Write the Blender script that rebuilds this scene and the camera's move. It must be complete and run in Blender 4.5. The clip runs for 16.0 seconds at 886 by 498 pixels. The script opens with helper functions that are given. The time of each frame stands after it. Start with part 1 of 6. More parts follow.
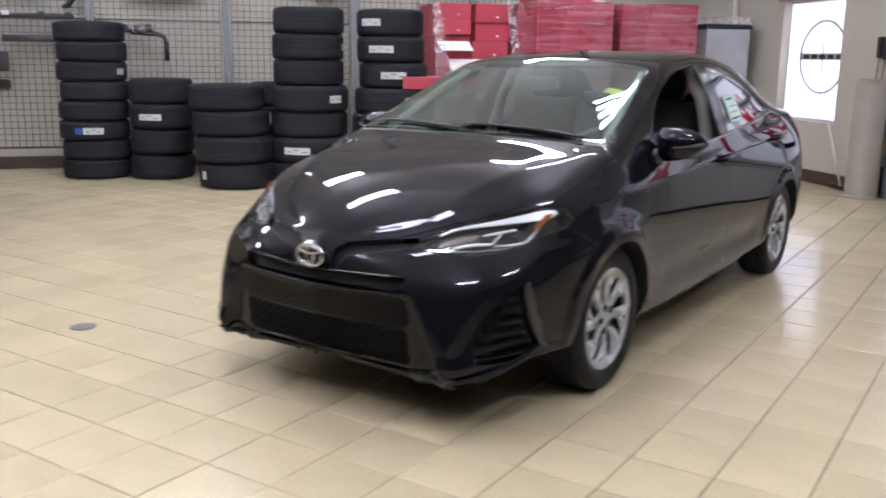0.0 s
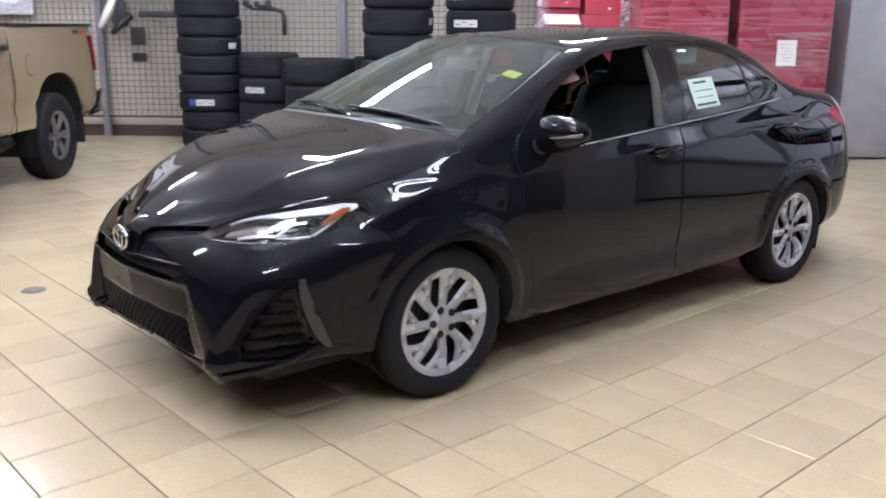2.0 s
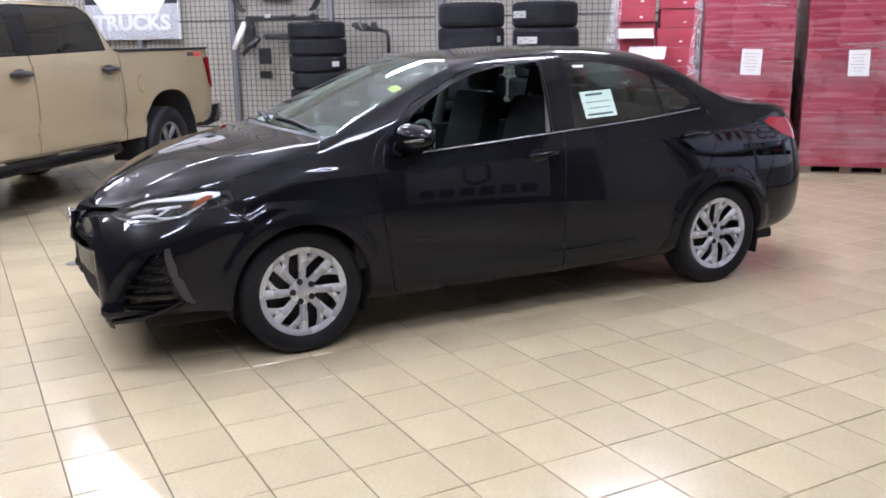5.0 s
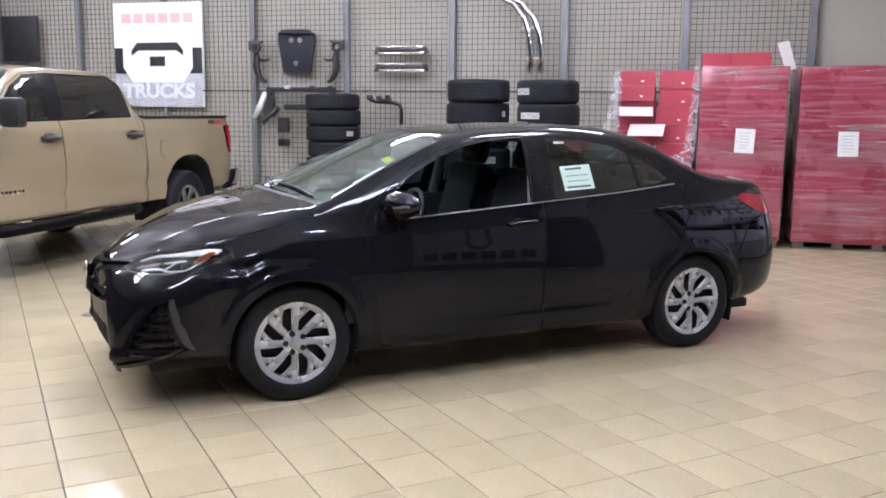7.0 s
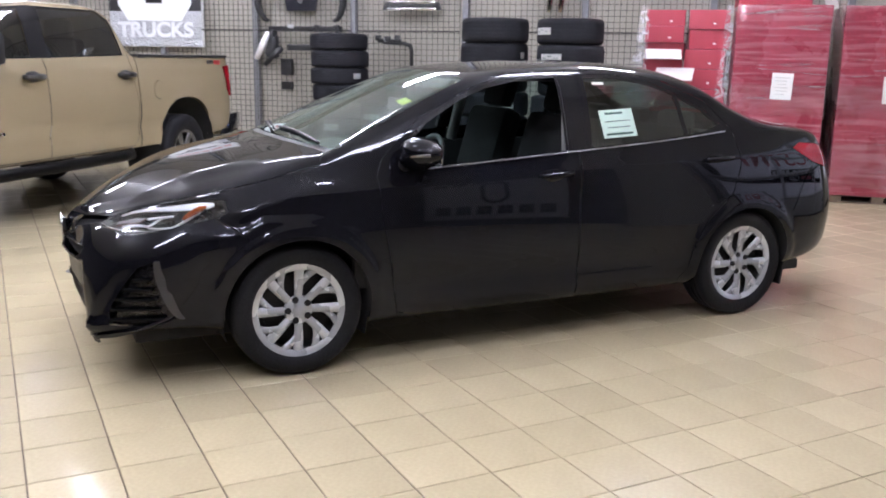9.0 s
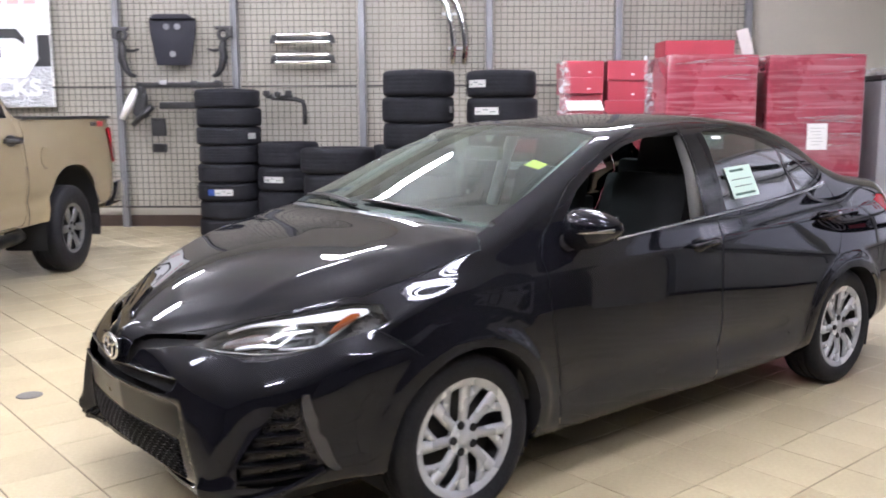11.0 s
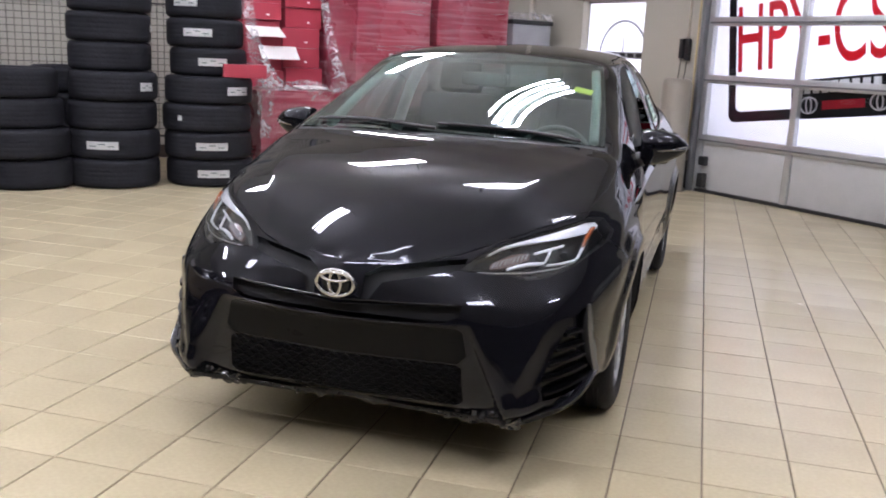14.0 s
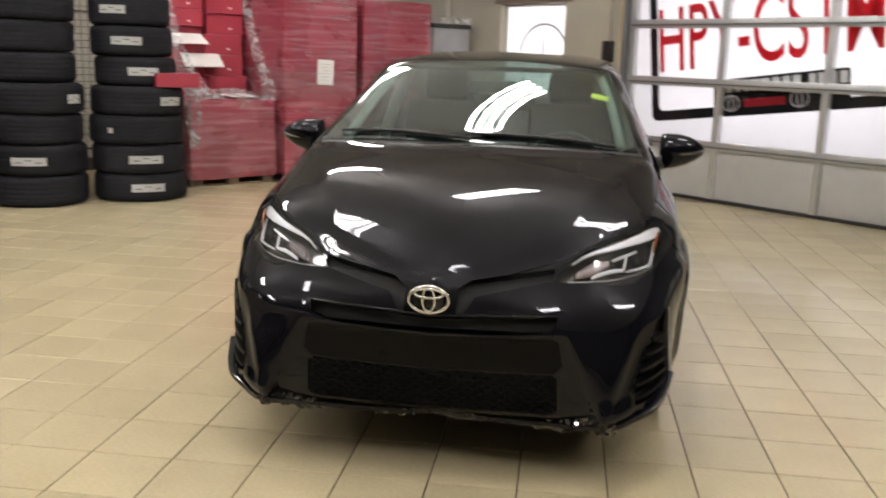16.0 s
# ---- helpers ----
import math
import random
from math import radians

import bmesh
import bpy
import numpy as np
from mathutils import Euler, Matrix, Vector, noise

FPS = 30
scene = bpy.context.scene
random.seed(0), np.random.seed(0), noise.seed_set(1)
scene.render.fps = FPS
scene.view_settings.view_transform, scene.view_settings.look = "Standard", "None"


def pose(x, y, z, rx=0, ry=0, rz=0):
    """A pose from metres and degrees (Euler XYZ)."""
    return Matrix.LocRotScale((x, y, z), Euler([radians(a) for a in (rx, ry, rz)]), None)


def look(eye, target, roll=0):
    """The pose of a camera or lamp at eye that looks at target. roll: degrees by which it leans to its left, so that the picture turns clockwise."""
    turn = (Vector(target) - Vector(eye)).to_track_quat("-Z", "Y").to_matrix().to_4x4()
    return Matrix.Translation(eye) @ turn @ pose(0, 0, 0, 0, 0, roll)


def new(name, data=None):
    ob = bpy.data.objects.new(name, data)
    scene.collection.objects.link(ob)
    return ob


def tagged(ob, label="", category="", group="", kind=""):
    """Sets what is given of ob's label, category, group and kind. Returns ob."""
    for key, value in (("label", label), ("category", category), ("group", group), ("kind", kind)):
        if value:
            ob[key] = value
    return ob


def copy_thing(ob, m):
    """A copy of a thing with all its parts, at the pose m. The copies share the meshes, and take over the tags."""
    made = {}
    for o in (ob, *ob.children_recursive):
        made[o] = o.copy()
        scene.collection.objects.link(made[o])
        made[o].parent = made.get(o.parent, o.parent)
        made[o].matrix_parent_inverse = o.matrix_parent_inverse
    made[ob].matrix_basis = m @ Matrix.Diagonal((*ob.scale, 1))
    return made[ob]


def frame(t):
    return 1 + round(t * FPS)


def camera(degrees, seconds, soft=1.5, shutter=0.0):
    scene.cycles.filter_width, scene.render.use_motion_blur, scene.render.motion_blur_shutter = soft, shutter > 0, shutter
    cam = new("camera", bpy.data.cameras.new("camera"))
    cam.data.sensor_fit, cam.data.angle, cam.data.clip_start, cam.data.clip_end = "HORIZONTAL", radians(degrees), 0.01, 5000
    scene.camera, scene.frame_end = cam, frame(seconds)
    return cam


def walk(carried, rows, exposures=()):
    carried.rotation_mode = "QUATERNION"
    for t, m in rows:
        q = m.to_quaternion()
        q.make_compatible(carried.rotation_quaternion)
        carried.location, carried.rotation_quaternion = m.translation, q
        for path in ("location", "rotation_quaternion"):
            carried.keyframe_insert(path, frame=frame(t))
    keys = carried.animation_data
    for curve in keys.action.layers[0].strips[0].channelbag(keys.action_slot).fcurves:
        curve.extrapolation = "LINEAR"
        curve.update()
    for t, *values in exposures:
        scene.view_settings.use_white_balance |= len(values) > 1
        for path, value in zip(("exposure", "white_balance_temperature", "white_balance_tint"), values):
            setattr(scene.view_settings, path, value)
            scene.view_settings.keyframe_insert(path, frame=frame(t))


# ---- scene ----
cam = camera(52.4, 16.0, soft=1.8, shutter=0.6)
PATH = [
    (0, (0.163, 0.078, 1.414), (-0.948, 1.689, 0.999), 0.7),
    (0.5, (0.433, 0.416, 1.423), (-0.687, 2.017, 0.994), 1.8),
    (1, (0.628, 0.743, 1.436), (-0.594, 2.243, 0.93), 2.8),
    (1.5, (0.886, 1.05, 1.459), (-0.449, 2.453, 0.961), -0.4),
    (2, (1.225, 1.342, 1.469), (-0.250, 2.604, 0.989), 0.5),
    (2.5, (1.519, 1.615, 1.481), (-0.017, 2.794, 0.981), 1.0),
    (3, (1.757, 1.896, 1.482), (0.14, 2.971, 1.003), -1.0),
    (3.5, (2.103, 2.154, 1.479), (0.436, 3.155, 1.009), -0.4),
    (3.6, (2.139, 2.214, 1.468), (0.453, 3.179, 0.995), -2.0),
    (3.7, (2.199, 2.255, 1.475), (0.493, 3.182, 0.996), -2.1),
    (5.8, (2.947, 2.24, 1.516), (1.195, 3.122, 1.124), 0.5),
    (6, (3.011, 2.22, 1.515), (1.233, 3.073, 1.179), 0.7),
    (6.5, (3.122, 2.273, 1.526), (1.341, 3.124, 1.208), 1.4),
    (7, (3.159, 2.252, 1.546), (1.38, 3.114, 1.243), 0.5),
    (7.5, (3.135, 2.269, 1.545), (1.348, 3.1, 1.205), 0.2),
    (8, (3.031, 2.197, 1.511), (1.262, 3.05, 1.136), 0.4),
    (8.5, (2.843, 2.35, 1.523), (1.062, 3.178, 1.148), 1.7),
    (9, (2.565, 2.434, 1.486), (0.801, 3.279, 1.069), 0.9),
    (9.5, (2.135, 2.363, 1.483), (0.413, 3.286, 1.055), 0.9),
    (10, (1.675, 2.225, 1.488), (-0.017, 3.224, 1.115), 0.6),
    (12.3, (0.224, 0.644, 1.44), (-0.931, 2.235, 1.071), 1.6),
    (12.5, (0.078, 0.569, 1.435), (-1.011, 2.2, 1.042), 2.3),
    (13, (-0.332, 0.358, 1.456), (-1.252, 2.083, 1.034), 2.0),
    (13.5, (-0.693, 0.113, 1.437), (-1.413, 1.937, 1.047), 2.7),
    (14, (-1.059, -0.023, 1.406), (-1.625, 1.847, 0.982), 2.6),
    (14.5, (-1.432, -0.066, 1.435), (-1.83, 1.846, 1.007), 2.8),
    (15, (-1.738, -0.208, 1.449), (-1.911, 1.733, 0.999), 1.1),
    (15.5, (-1.845, -0.259, 1.438), (-2.008, 1.684, 0.993), 1.3),
    (16, (-1.754, -0.163, 1.416), (-2.052, 1.771, 1.005), 1.8),
]
EXPOSURES = [(0, -.19, 6080, 21), (.5, -.07, 6080, 21), (1.5, -.03, 6020, 22), (2.5, .04, 5900, 22), (3.5, .14, 5850, 23), (7, -.03, 5930, 22), (9, -.03, 6000, 22), (10, .35, 6000, 22), (12.5, .03, 6400, 20), (13.5, -.17, 6120, 20), (14, -.29, 6130, 21), (14.5, -.53, 6150, 20), (15, -.55, 7150, 14), (16, -.55, 7200, 14)]
walk(cam, [(t, look(eye, target, roll)) for t, eye, target, roll in PATH], EXPOSURES)

# ---- world, lights, exposure ----
ROOM = 49.0


def W(s, n, z=0.0):
    """Room coordinates: s along the mesh wall, n out from it."""
    return Vector((s * 0.65606 + n * 0.75471, s * 0.75471 - n * 0.65606, z))


def room_pose(s, n, z=0.0, turn=0.0):
    return Matrix.Translation(W(s, n, z)) @ pose(0, 0, 0, 0, 0, ROOM + turn)


world = bpy.data.worlds.new("daylight")
scene.world = world
world.use_nodes = True
sky = world.node_tree.nodes.new("ShaderNodeTexSky")
sky.sky_type, sky.sun_disc = "NISHITA", False
sky.sun_elevation, sky.sun_rotation = radians(35), radians(120)
world.node_tree.links.new(sky.outputs[0], world.node_tree.nodes["Background"].inputs[0])
world.node_tree.nodes["Background"].inputs[1].default_value = 0.1
LAMP_GLOW = 110.0
LAMP_Z, LAMP_TURN = 4.25, 0.0
LAMP_S, LAMP_N = (-6.8, -3.4, .0, 3.4), (-9.2, -6.1, -3.0, .1)
LAMPS = [(s, n) for s in LAMP_S for n in LAMP_N if s > -6 and (n < 0 or s > -1) or n < -4]
DAY_DOOR, DAY_WINDOW = 104.0, 48.0


# ---- materials ----
def surface(name, base, rough=0.5, metal=0.0, vary=0.12, scale=6.0, fine=90.0, bump=0.02, coat=0.0, rough_vary=0.08, spec=0.5, tint=None, coat_ior=1.5):
    m = bpy.data.materials.new(name)
    m.use_nodes = True
    nt, b = m.node_tree, m.node_tree.nodes["Principled BSDF"]
    b.inputs["Metallic"].default_value = metal
    b.inputs["Coat Weight"].default_value = coat
    b.inputs["Coat Roughness"].default_value = 0.02
    b.inputs["Coat IOR"].default_value = coat_ior
    b.inputs["Specular IOR Level"].default_value = spec
    geo = nt.nodes.new("ShaderNodeTexCoord")
    big, small = nt.nodes.new("ShaderNodeTexNoise"), nt.nodes.new("ShaderNodeTexNoise")
    big.inputs["Scale"].default_value, small.inputs["Scale"].default_value = scale, fine
    big.inputs["Detail"].default_value = small.inputs["Detail"].default_value = 4
    for n in (big, small):
        nt.links.new(geo.outputs["Object"], n.inputs["Vector"])
    both = nt.nodes.new("ShaderNodeMath")
    both.operation = "ADD"
    nt.links.new(big.outputs["Fac"], both.inputs[0])
    nt.links.new(small.outputs["Fac"], both.inputs[1])
    ramp = nt.nodes.new("ShaderNodeMapRange")
    ramp.inputs["From Min"].default_value, ramp.inputs["From Max"].default_value = 0.6, 1.4
    nt.links.new(both.outputs[0], ramp.inputs["Value"])
    mix = nt.nodes.new("ShaderNodeMix")
    mix.data_type = "RGBA"
    dark = tuple(c * (1 - vary) for c in base)
    light = tint or tuple(min(1, c * (1 + vary)) for c in base)
    mix.inputs["A"].default_value, mix.inputs["B"].default_value = (*dark, 1), (*light, 1)
    nt.links.new(ramp.outputs[0], mix.inputs["Factor"])
    nt.links.new(mix.outputs["Result"], b.inputs["Base Color"])
    rr = nt.nodes.new("ShaderNodeMapRange")
    rr.inputs["To Min"].default_value, rr.inputs["To Max"].default_value = max(0.0, rough - rough_vary), min(1, rough + rough_vary)
    nt.links.new(big.outputs["Fac"], rr.inputs["Value"])
    nt.links.new(rr.outputs[0], b.inputs["Roughness"])
    if bump:
        bp = nt.nodes.new("ShaderNodeBump")
        bp.inputs["Strength"].default_value, bp.inputs["Distance"].default_value = 1.0, bump * 0.05
        nt.links.new(small.outputs["Fac"], bp.inputs["Height"])
        nt.links.new(bp.outputs[0], b.inputs["Normal"])
    return m


def glow(name, colour, strength):
    m = bpy.data.materials.new(name)
    m.use_nodes = True
    b = m.node_tree.nodes["Principled BSDF"]
    b.inputs["Base Color"].default_value = (*colour, 1)
    b.inputs["Emission Color"].default_value = (*colour, 1)
    b.inputs["Emission Strength"].default_value = strength
    return m


def glass(name, tint, rough=0.0, clear=0.9, most=.92, least=.08, power=3.4, sheen=(1, 1, 1)):
    """Thin pane: mirror gloss that grows towards grazing, over a tinted see-through sheet."""
    m = bpy.data.materials.new(name)
    m.use_nodes = True
    nt = m.node_tree
    nt.nodes.remove(nt.nodes["Principled BSDF"])
    out = nt.nodes["Material Output"]
    tr, gl, lw, mx, pw, ma = (nt.nodes.new(k) for k in ("ShaderNodeBsdfTransparent", "ShaderNodeBsdfGlossy", "ShaderNodeLayerWeight", "ShaderNodeMixShader", "ShaderNodeMath", "ShaderNodeMath"))
    tr.inputs[0].default_value = (*(c * clear for c in tint), 1)
    gl.inputs["Roughness"].default_value = rough
    lw.inputs["Blend"].default_value = 0.5
    pw.operation, ma.operation = "POWER", "MULTIPLY_ADD"
    pw.inputs[1].default_value = power
    gl.inputs["Color"].default_value = (*sheen, 1)
    ma.use_clamp = True
    ma.inputs[1].default_value, ma.inputs[2].default_value = most, least
    nt.links.new(lw.outputs["Facing"], pw.inputs[0])
    nt.links.new(pw.outputs[0], ma.inputs[0])
    nt.links.new(ma.outputs[0], mx.inputs[0])
    nt.links.new(tr.outputs[0], mx.inputs[1])
    nt.links.new(gl.outputs[0], mx.inputs[2])
    nt.links.new(mx.outputs[0], out.inputs["Surface"])
    return m


M = dict(
    paint=surface("black car paint", (0.0047, 0.0047, 0.0066), 0.025, vary=0.1, bump=0, rough_vary=0.006, scale=2, spec=0.27),
    gloss_black=surface("gloss black plastic", (0.008, 0.008, 0.010), 0.12, bump=0, rough_vary=0.03, spec=0.3),
    satin_black=surface("satin black plastic", (0.012, 0.012, 0.013), 0.42, bump=0.02),
    seam=surface("dark shut line", (0.005, 0.005, 0.006), 0.8, bump=0),
    rubber=surface("tyre rubber", (0.010, 0.010, 0.0125), 0.6, bump=0.06, vary=0.3, spec=0.2),
    chrome=surface("chrome", (0.75, 0.76, 0.78), 0.08, 1.0, vary=0.03, bump=0, rough_vary=0.03),
    silver=surface("silver wheel paint", (0.44, 0.46, 0.50), 0.27, 0.4, vary=0.06, bump=0.01),
    dark_metal=surface("dull dark metal", (0.02, 0.02, 0.021), 0.5, 0.5),
    lens=glass("clear lamp lens", (0.95, 0.97, 1.0), most=.6, least=.05),
    amber=surface("amber reflector", (0.30, 0.075, 0.02), 0.2, bump=0.01, coat=0.4),
    tail_red=surface("red lamp lens", (0.30, 0.006, 0.012), 0.12, bump=0, spec=.25),
    windshield=glass("windshield glass", (0.70, 0.92, 0.86), clear=0.78, most=1.0, least=.055, power=3.7, sheen=(.90, 1.0, .985)),
    side_glass=glass("tinted side glass", (0.50, 0.64, 0.62), clear=0.78),
    seat=surface("black seat cloth", (0.010, 0.010, 0.011), 0.85, bump=0.12, fine=220),
    trim_grey=surface("grey interior trim", (0.34, 0.34, 0.33), 0.7, bump=0.03),
    dash=surface("dark dashboard", (0.050, 0.056, 0.055), 0.6, bump=0.05),
    trim_dark=surface("dark interior trim", (0.020, 0.020, 0.021), 0.7, bump=0.05),
    belt_trim=surface("dull bright trim", (0.38, 0.38, 0.39), 0.3, 0.8, vary=0.04, bump=0),
    bezel=surface("dark grey bezel", (0.03, 0.03, 0.033), 0.3, bump=0.0),
    light_guide=surface("white light guide", (0.91, 0.93, 0.97), 0.16, 0.1, vary=0.05, bump=0, coat=0.8),
    lamp_inside=surface("silvered lamp housing", (0.022, 0.022, 0.025), 0.2, 0.5, vary=0.2, bump=0),
    turn_lens=surface("amber ribbed lens", (0.15, 0.10, 0.085), 0.2, bump=0.05, coat=0.5),
    grille_black=surface("matt black grille plastic", (0.0035, 0.0035, 0.004), 0.35, bump=0.0, spec=0.07),
    mouth_black=surface("satin black mouth panel", (0.0036, 0.0036, 0.0042), 0.30, bump=0.0, spec=0.10),
    lip_wrap=surface("shiny clear wrap over black", (0.004, 0.004, 0.005), 0.04, bump=0, rough_vary=.02, coat=.9, spec=.5),
    faint_ink=surface("faint grey print", (0.42, 0.43, 0.43), 0.7, vary=0.05),
    paper=surface("white paper", (0.78, 0.79, 0.78), 0.7, vary=0.03),
    paper_mint=surface("pale mint paper", (0.62, 0.80, 0.72), 0.6, vary=0.03),
    ink=surface("dark ink", (0.05, 0.12, 0.1), 0.7, vary=0.05),
    yellow=surface("yellow sticker", (0.75, 0.78, 0.05), 0.5, vary=0.04),
)


M["paint"].node_tree.nodes["Principled BSDF"].inputs["Specular Tint"].default_value = (.88, .90, 1.0, 1)


# ---- mesh helpers ----
def link(name, bm, material, parent=None, label="", smooth=True):
    me = bpy.data.meshes.new(name)
    for f in bm.faces:
        f.smooth = smooth
    if smooth:
        for e in bm.edges:
            e.smooth = len(e.link_faces) != 2 or e.calc_face_angle(0) < 0.75
    bm.to_mesh(me)
    bm.free()
    me.materials.append(material)
    ob = new(name, me)
    if parent:
        ob.parent = parent
    if label:
        ob["label"] = label
    return ob


def part(name, bm, material, parent, label="", smooth=True):
    return link(name, bm, material, parent, label, smooth)


def thing(name, m, label, category, group="", kind=""):
    ob = new(name)
    ob.matrix_basis = m
    return tagged(ob, label, category, group, kind)


def add_box(bm, c, size, bevel=0.0, m=Matrix()):
    r = bmesh.ops.create_cube(bm, size=1, matrix=m @ Matrix.Translation(c) @ Matrix.Diagonal((*size, 1)))
    if bevel:
        es = list({e for v in r["verts"] for e in v.link_edges})
        bmesh.ops.bevel(bm, geom=es, offset=bevel, segments=2, affect="EDGES", profile=0.6)


def box_bm(c, size, bevel=0.0, m=Matrix()):
    bm = bmesh.new()
    add_box(bm, c, size, bevel, m)
    return bm


def lathe_bm(profile, axis="Z", steps=48, close=False):
    """profile: (radius, height) pairs turned about the axis."""
    bm = bmesh.new()
    rows = []
    for k in range(steps):
        a = 2 * math.pi * k / steps
        row = []
        for r, h in profile:
            p = (r * math.cos(a), r * math.sin(a), h)
            row.append(bm.verts.new(p if axis == "Z" else (h, p[0], p[1])))
        rows.append(row)
    n = len(profile)
    for k in range(steps):
        a, b = rows[k], rows[(k + 1) % steps]
        for i in range(n if close else n - 1):
            j = (i + 1) % n
            bm.faces.new((a[i], b[i], b[j], a[j]))
    bmesh.ops.remove_doubles(bm, verts=bm.verts, dist=1e-5)
    bmesh.ops.recalc_face_normals(bm, faces=bm.faces)
    return bm


def tube_bm(points, radius, sides=8, caps=True):
    """A round bar along points; radius may be a list."""
    bm = bmesh.new()
    pts = [Vector(p) for p in points]
    rad = radius if isinstance(radius, (list, tuple)) else [radius] * len(pts)
    rows, up = [], None
    for i, p in enumerate(pts):
        d = (pts[min(i + 1, len(pts) - 1)] - pts[max(i - 1, 0)]).normalized()
        up = (up - d * up.dot(d)) if up else d.orthogonal()
        up.normalize()
        side = d.cross(up)
        rows.append([bm.verts.new(p + rad[i] * (math.cos(a) * up + math.sin(a) * side)) for a in (2 * math.pi * k / sides for k in range(sides))])
    for a, b in zip(rows, rows[1:]):
        for k in range(sides):
            bm.faces.new((a[k], a[(k + 1) % sides], b[(k + 1) % sides], b[k]))
    if caps:
        bm.faces.new(rows[0][::-1])
        bm.faces.new(rows[-1])
    return bm


def slab_bm(outline, depth, m=Matrix(), bevel=0.0):
    """An outline in x, y pushed out along z to the depth."""
    bm = bmesh.new()
    low = [bm.verts.new((x, y, 0)) for x, y in outline]
    f = bm.faces.new(low)
    r = bmesh.ops.extrude_face_region(bm, geom=[f])
    bmesh.ops.translate(bm, verts=[v for v in r["geom"] if isinstance(v, bmesh.types.BMVert)], vec=(0, 0, depth))
    bmesh.ops.recalc_face_normals(bm, faces=bm.faces)
    if bevel:
        bmesh.ops.bevel(bm, geom=list(bm.edges), offset=bevel, segments=2, affect="EDGES", profile=0.6)
    bmesh.ops.transform(bm, matrix=m, verts=bm.verts)
    return bm


def pchip(knots, x):
    """Monotone cubic through (x, value...) knots."""
    k = np.array(knots, float)
    xs, ys = k[:, 0], k[:, 1:]
    h = np.diff(xs)[:, None]
    d = np.diff(ys, axis=0) / h
    m = np.zeros_like(ys)
    m[0], m[-1] = d[0], d[-1]
    for i in range(1, len(xs) - 1):
        w1, w2 = 2 * h[i, 0] + h[i - 1, 0], h[i, 0] + 2 * h[i - 1, 0]
        for c in range(ys.shape[1]):
            if d[i - 1, c] * d[i, c] > 0:
                m[i, c] = (w1 + w2) / (w1 / d[i - 1, c] + w2 / d[i, c])
    x = np.clip(np.asarray(x, float), xs[0], xs[-1])
    i = np.clip(np.searchsorted(xs, x, side="right") - 1, 0, len(xs) - 2)
    hh = h[i, 0]
    t = (x - xs[i]) / hh
    t, hh = t[..., None], hh[..., None]
    return ((2 * t**3 - 3 * t**2 + 1) * ys[i] + (t**3 - 2 * t**2 + t) * hh * m[i]
            + (-2 * t**3 + 3 * t**2) * ys[i + 1] + (t**3 - t**2) * hh * m[i + 1])


def inside(poly, x, y):
    hit = False
    for (ax, ay), (bx, by) in zip(poly, poly[1:] + poly[:1]):
        if (ay > y) != (by > y) and x < (bx - ax) * (y - ay) / (by - ay) + ax:
            hit = not hit
    return hit


def grown(poly, d):
    """The outline moved outwards by d."""
    area = sum(a[0] * b[1] - b[0] * a[1] for a, b in zip(poly, poly[1:] + poly[:1]))
    s, out = (1 if area > 0 else -1), []
    n = len(poly)
    for i in range(n):
        a, b, c = (Vector(poly[(i + j) % n]) for j in (-1, 0, 1))
        e1, e2 = (b - a).normalized(), (c - b).normalized()
        n1, n2 = Vector((e1.y, -e1.x)) * s, Vector((e2.y, -e2.x)) * s
        k = (n1 + n2)
        out.append(tuple(b + k * (d / max(0.4, 1 + n1.dot(n2)))))
    return out


def cut(bm, layer, code, poly, axes, allowed):
    """Cuts an outline, seen along the third axis, into the allowed faces and marks those within it."""
    i, j = axes
    lo = (min(p[0] for p in poly), min(p[1] for p in poly))
    hi = (max(p[0] for p in poly), max(p[1] for p in poly))

    def near(f):
        c = [(v.co[i], v.co[j]) for v in f.verts]
        return (max(p[0] for p in c) >= lo[0] and min(p[0] for p in c) <= hi[0] and max(p[1] for p in c) >= lo[1] and min(p[1] for p in c) <= hi[1])

    pool = [f for f in bm.faces if near(f)]
    for a, b in zip(poly, poly[1:] + poly[:1]):
        fs = [f for f in pool if allowed(f)]
        ex, ey = b[0] - a[0], b[1] - a[1]
        ln = math.hypot(ex, ey)
        if ln < 1e-6:
            continue
        pad = 0.06
        fs = [f for f in fs if max(v.co[i] for v in f.verts) > min(a[0], b[0]) - pad and min(v.co[i] for v in f.verts) < max(a[0], b[0]) + pad
              and max(v.co[j] for v in f.verts) > min(a[1], b[1]) - pad and min(v.co[j] for v in f.verts) < max(a[1], b[1]) + pad]
        co, no = [0.0] * 3, [0.0] * 3
        co[i], co[j], no[i], no[j] = a[0], a[1], -ey / ln, ex / ln
        geom = list(fs) + list({e for f in fs for e in f.edges}) + list({v for f in fs for v in f.verts})
        made = bmesh.ops.bisect_plane(bm, geom=geom, dist=2e-4, plane_co=co, plane_no=no)
        pool = list({f for f in pool if f.is_valid} | {f for f in made["geom"] if isinstance(f, bmesh.types.BMFace) and f.is_valid})
    for f in pool:
        if f.is_valid and near(f) and allowed(f):
            c = f.calc_center_median()
            if inside(poly, c[i], c[j]):
                f[layer] = code

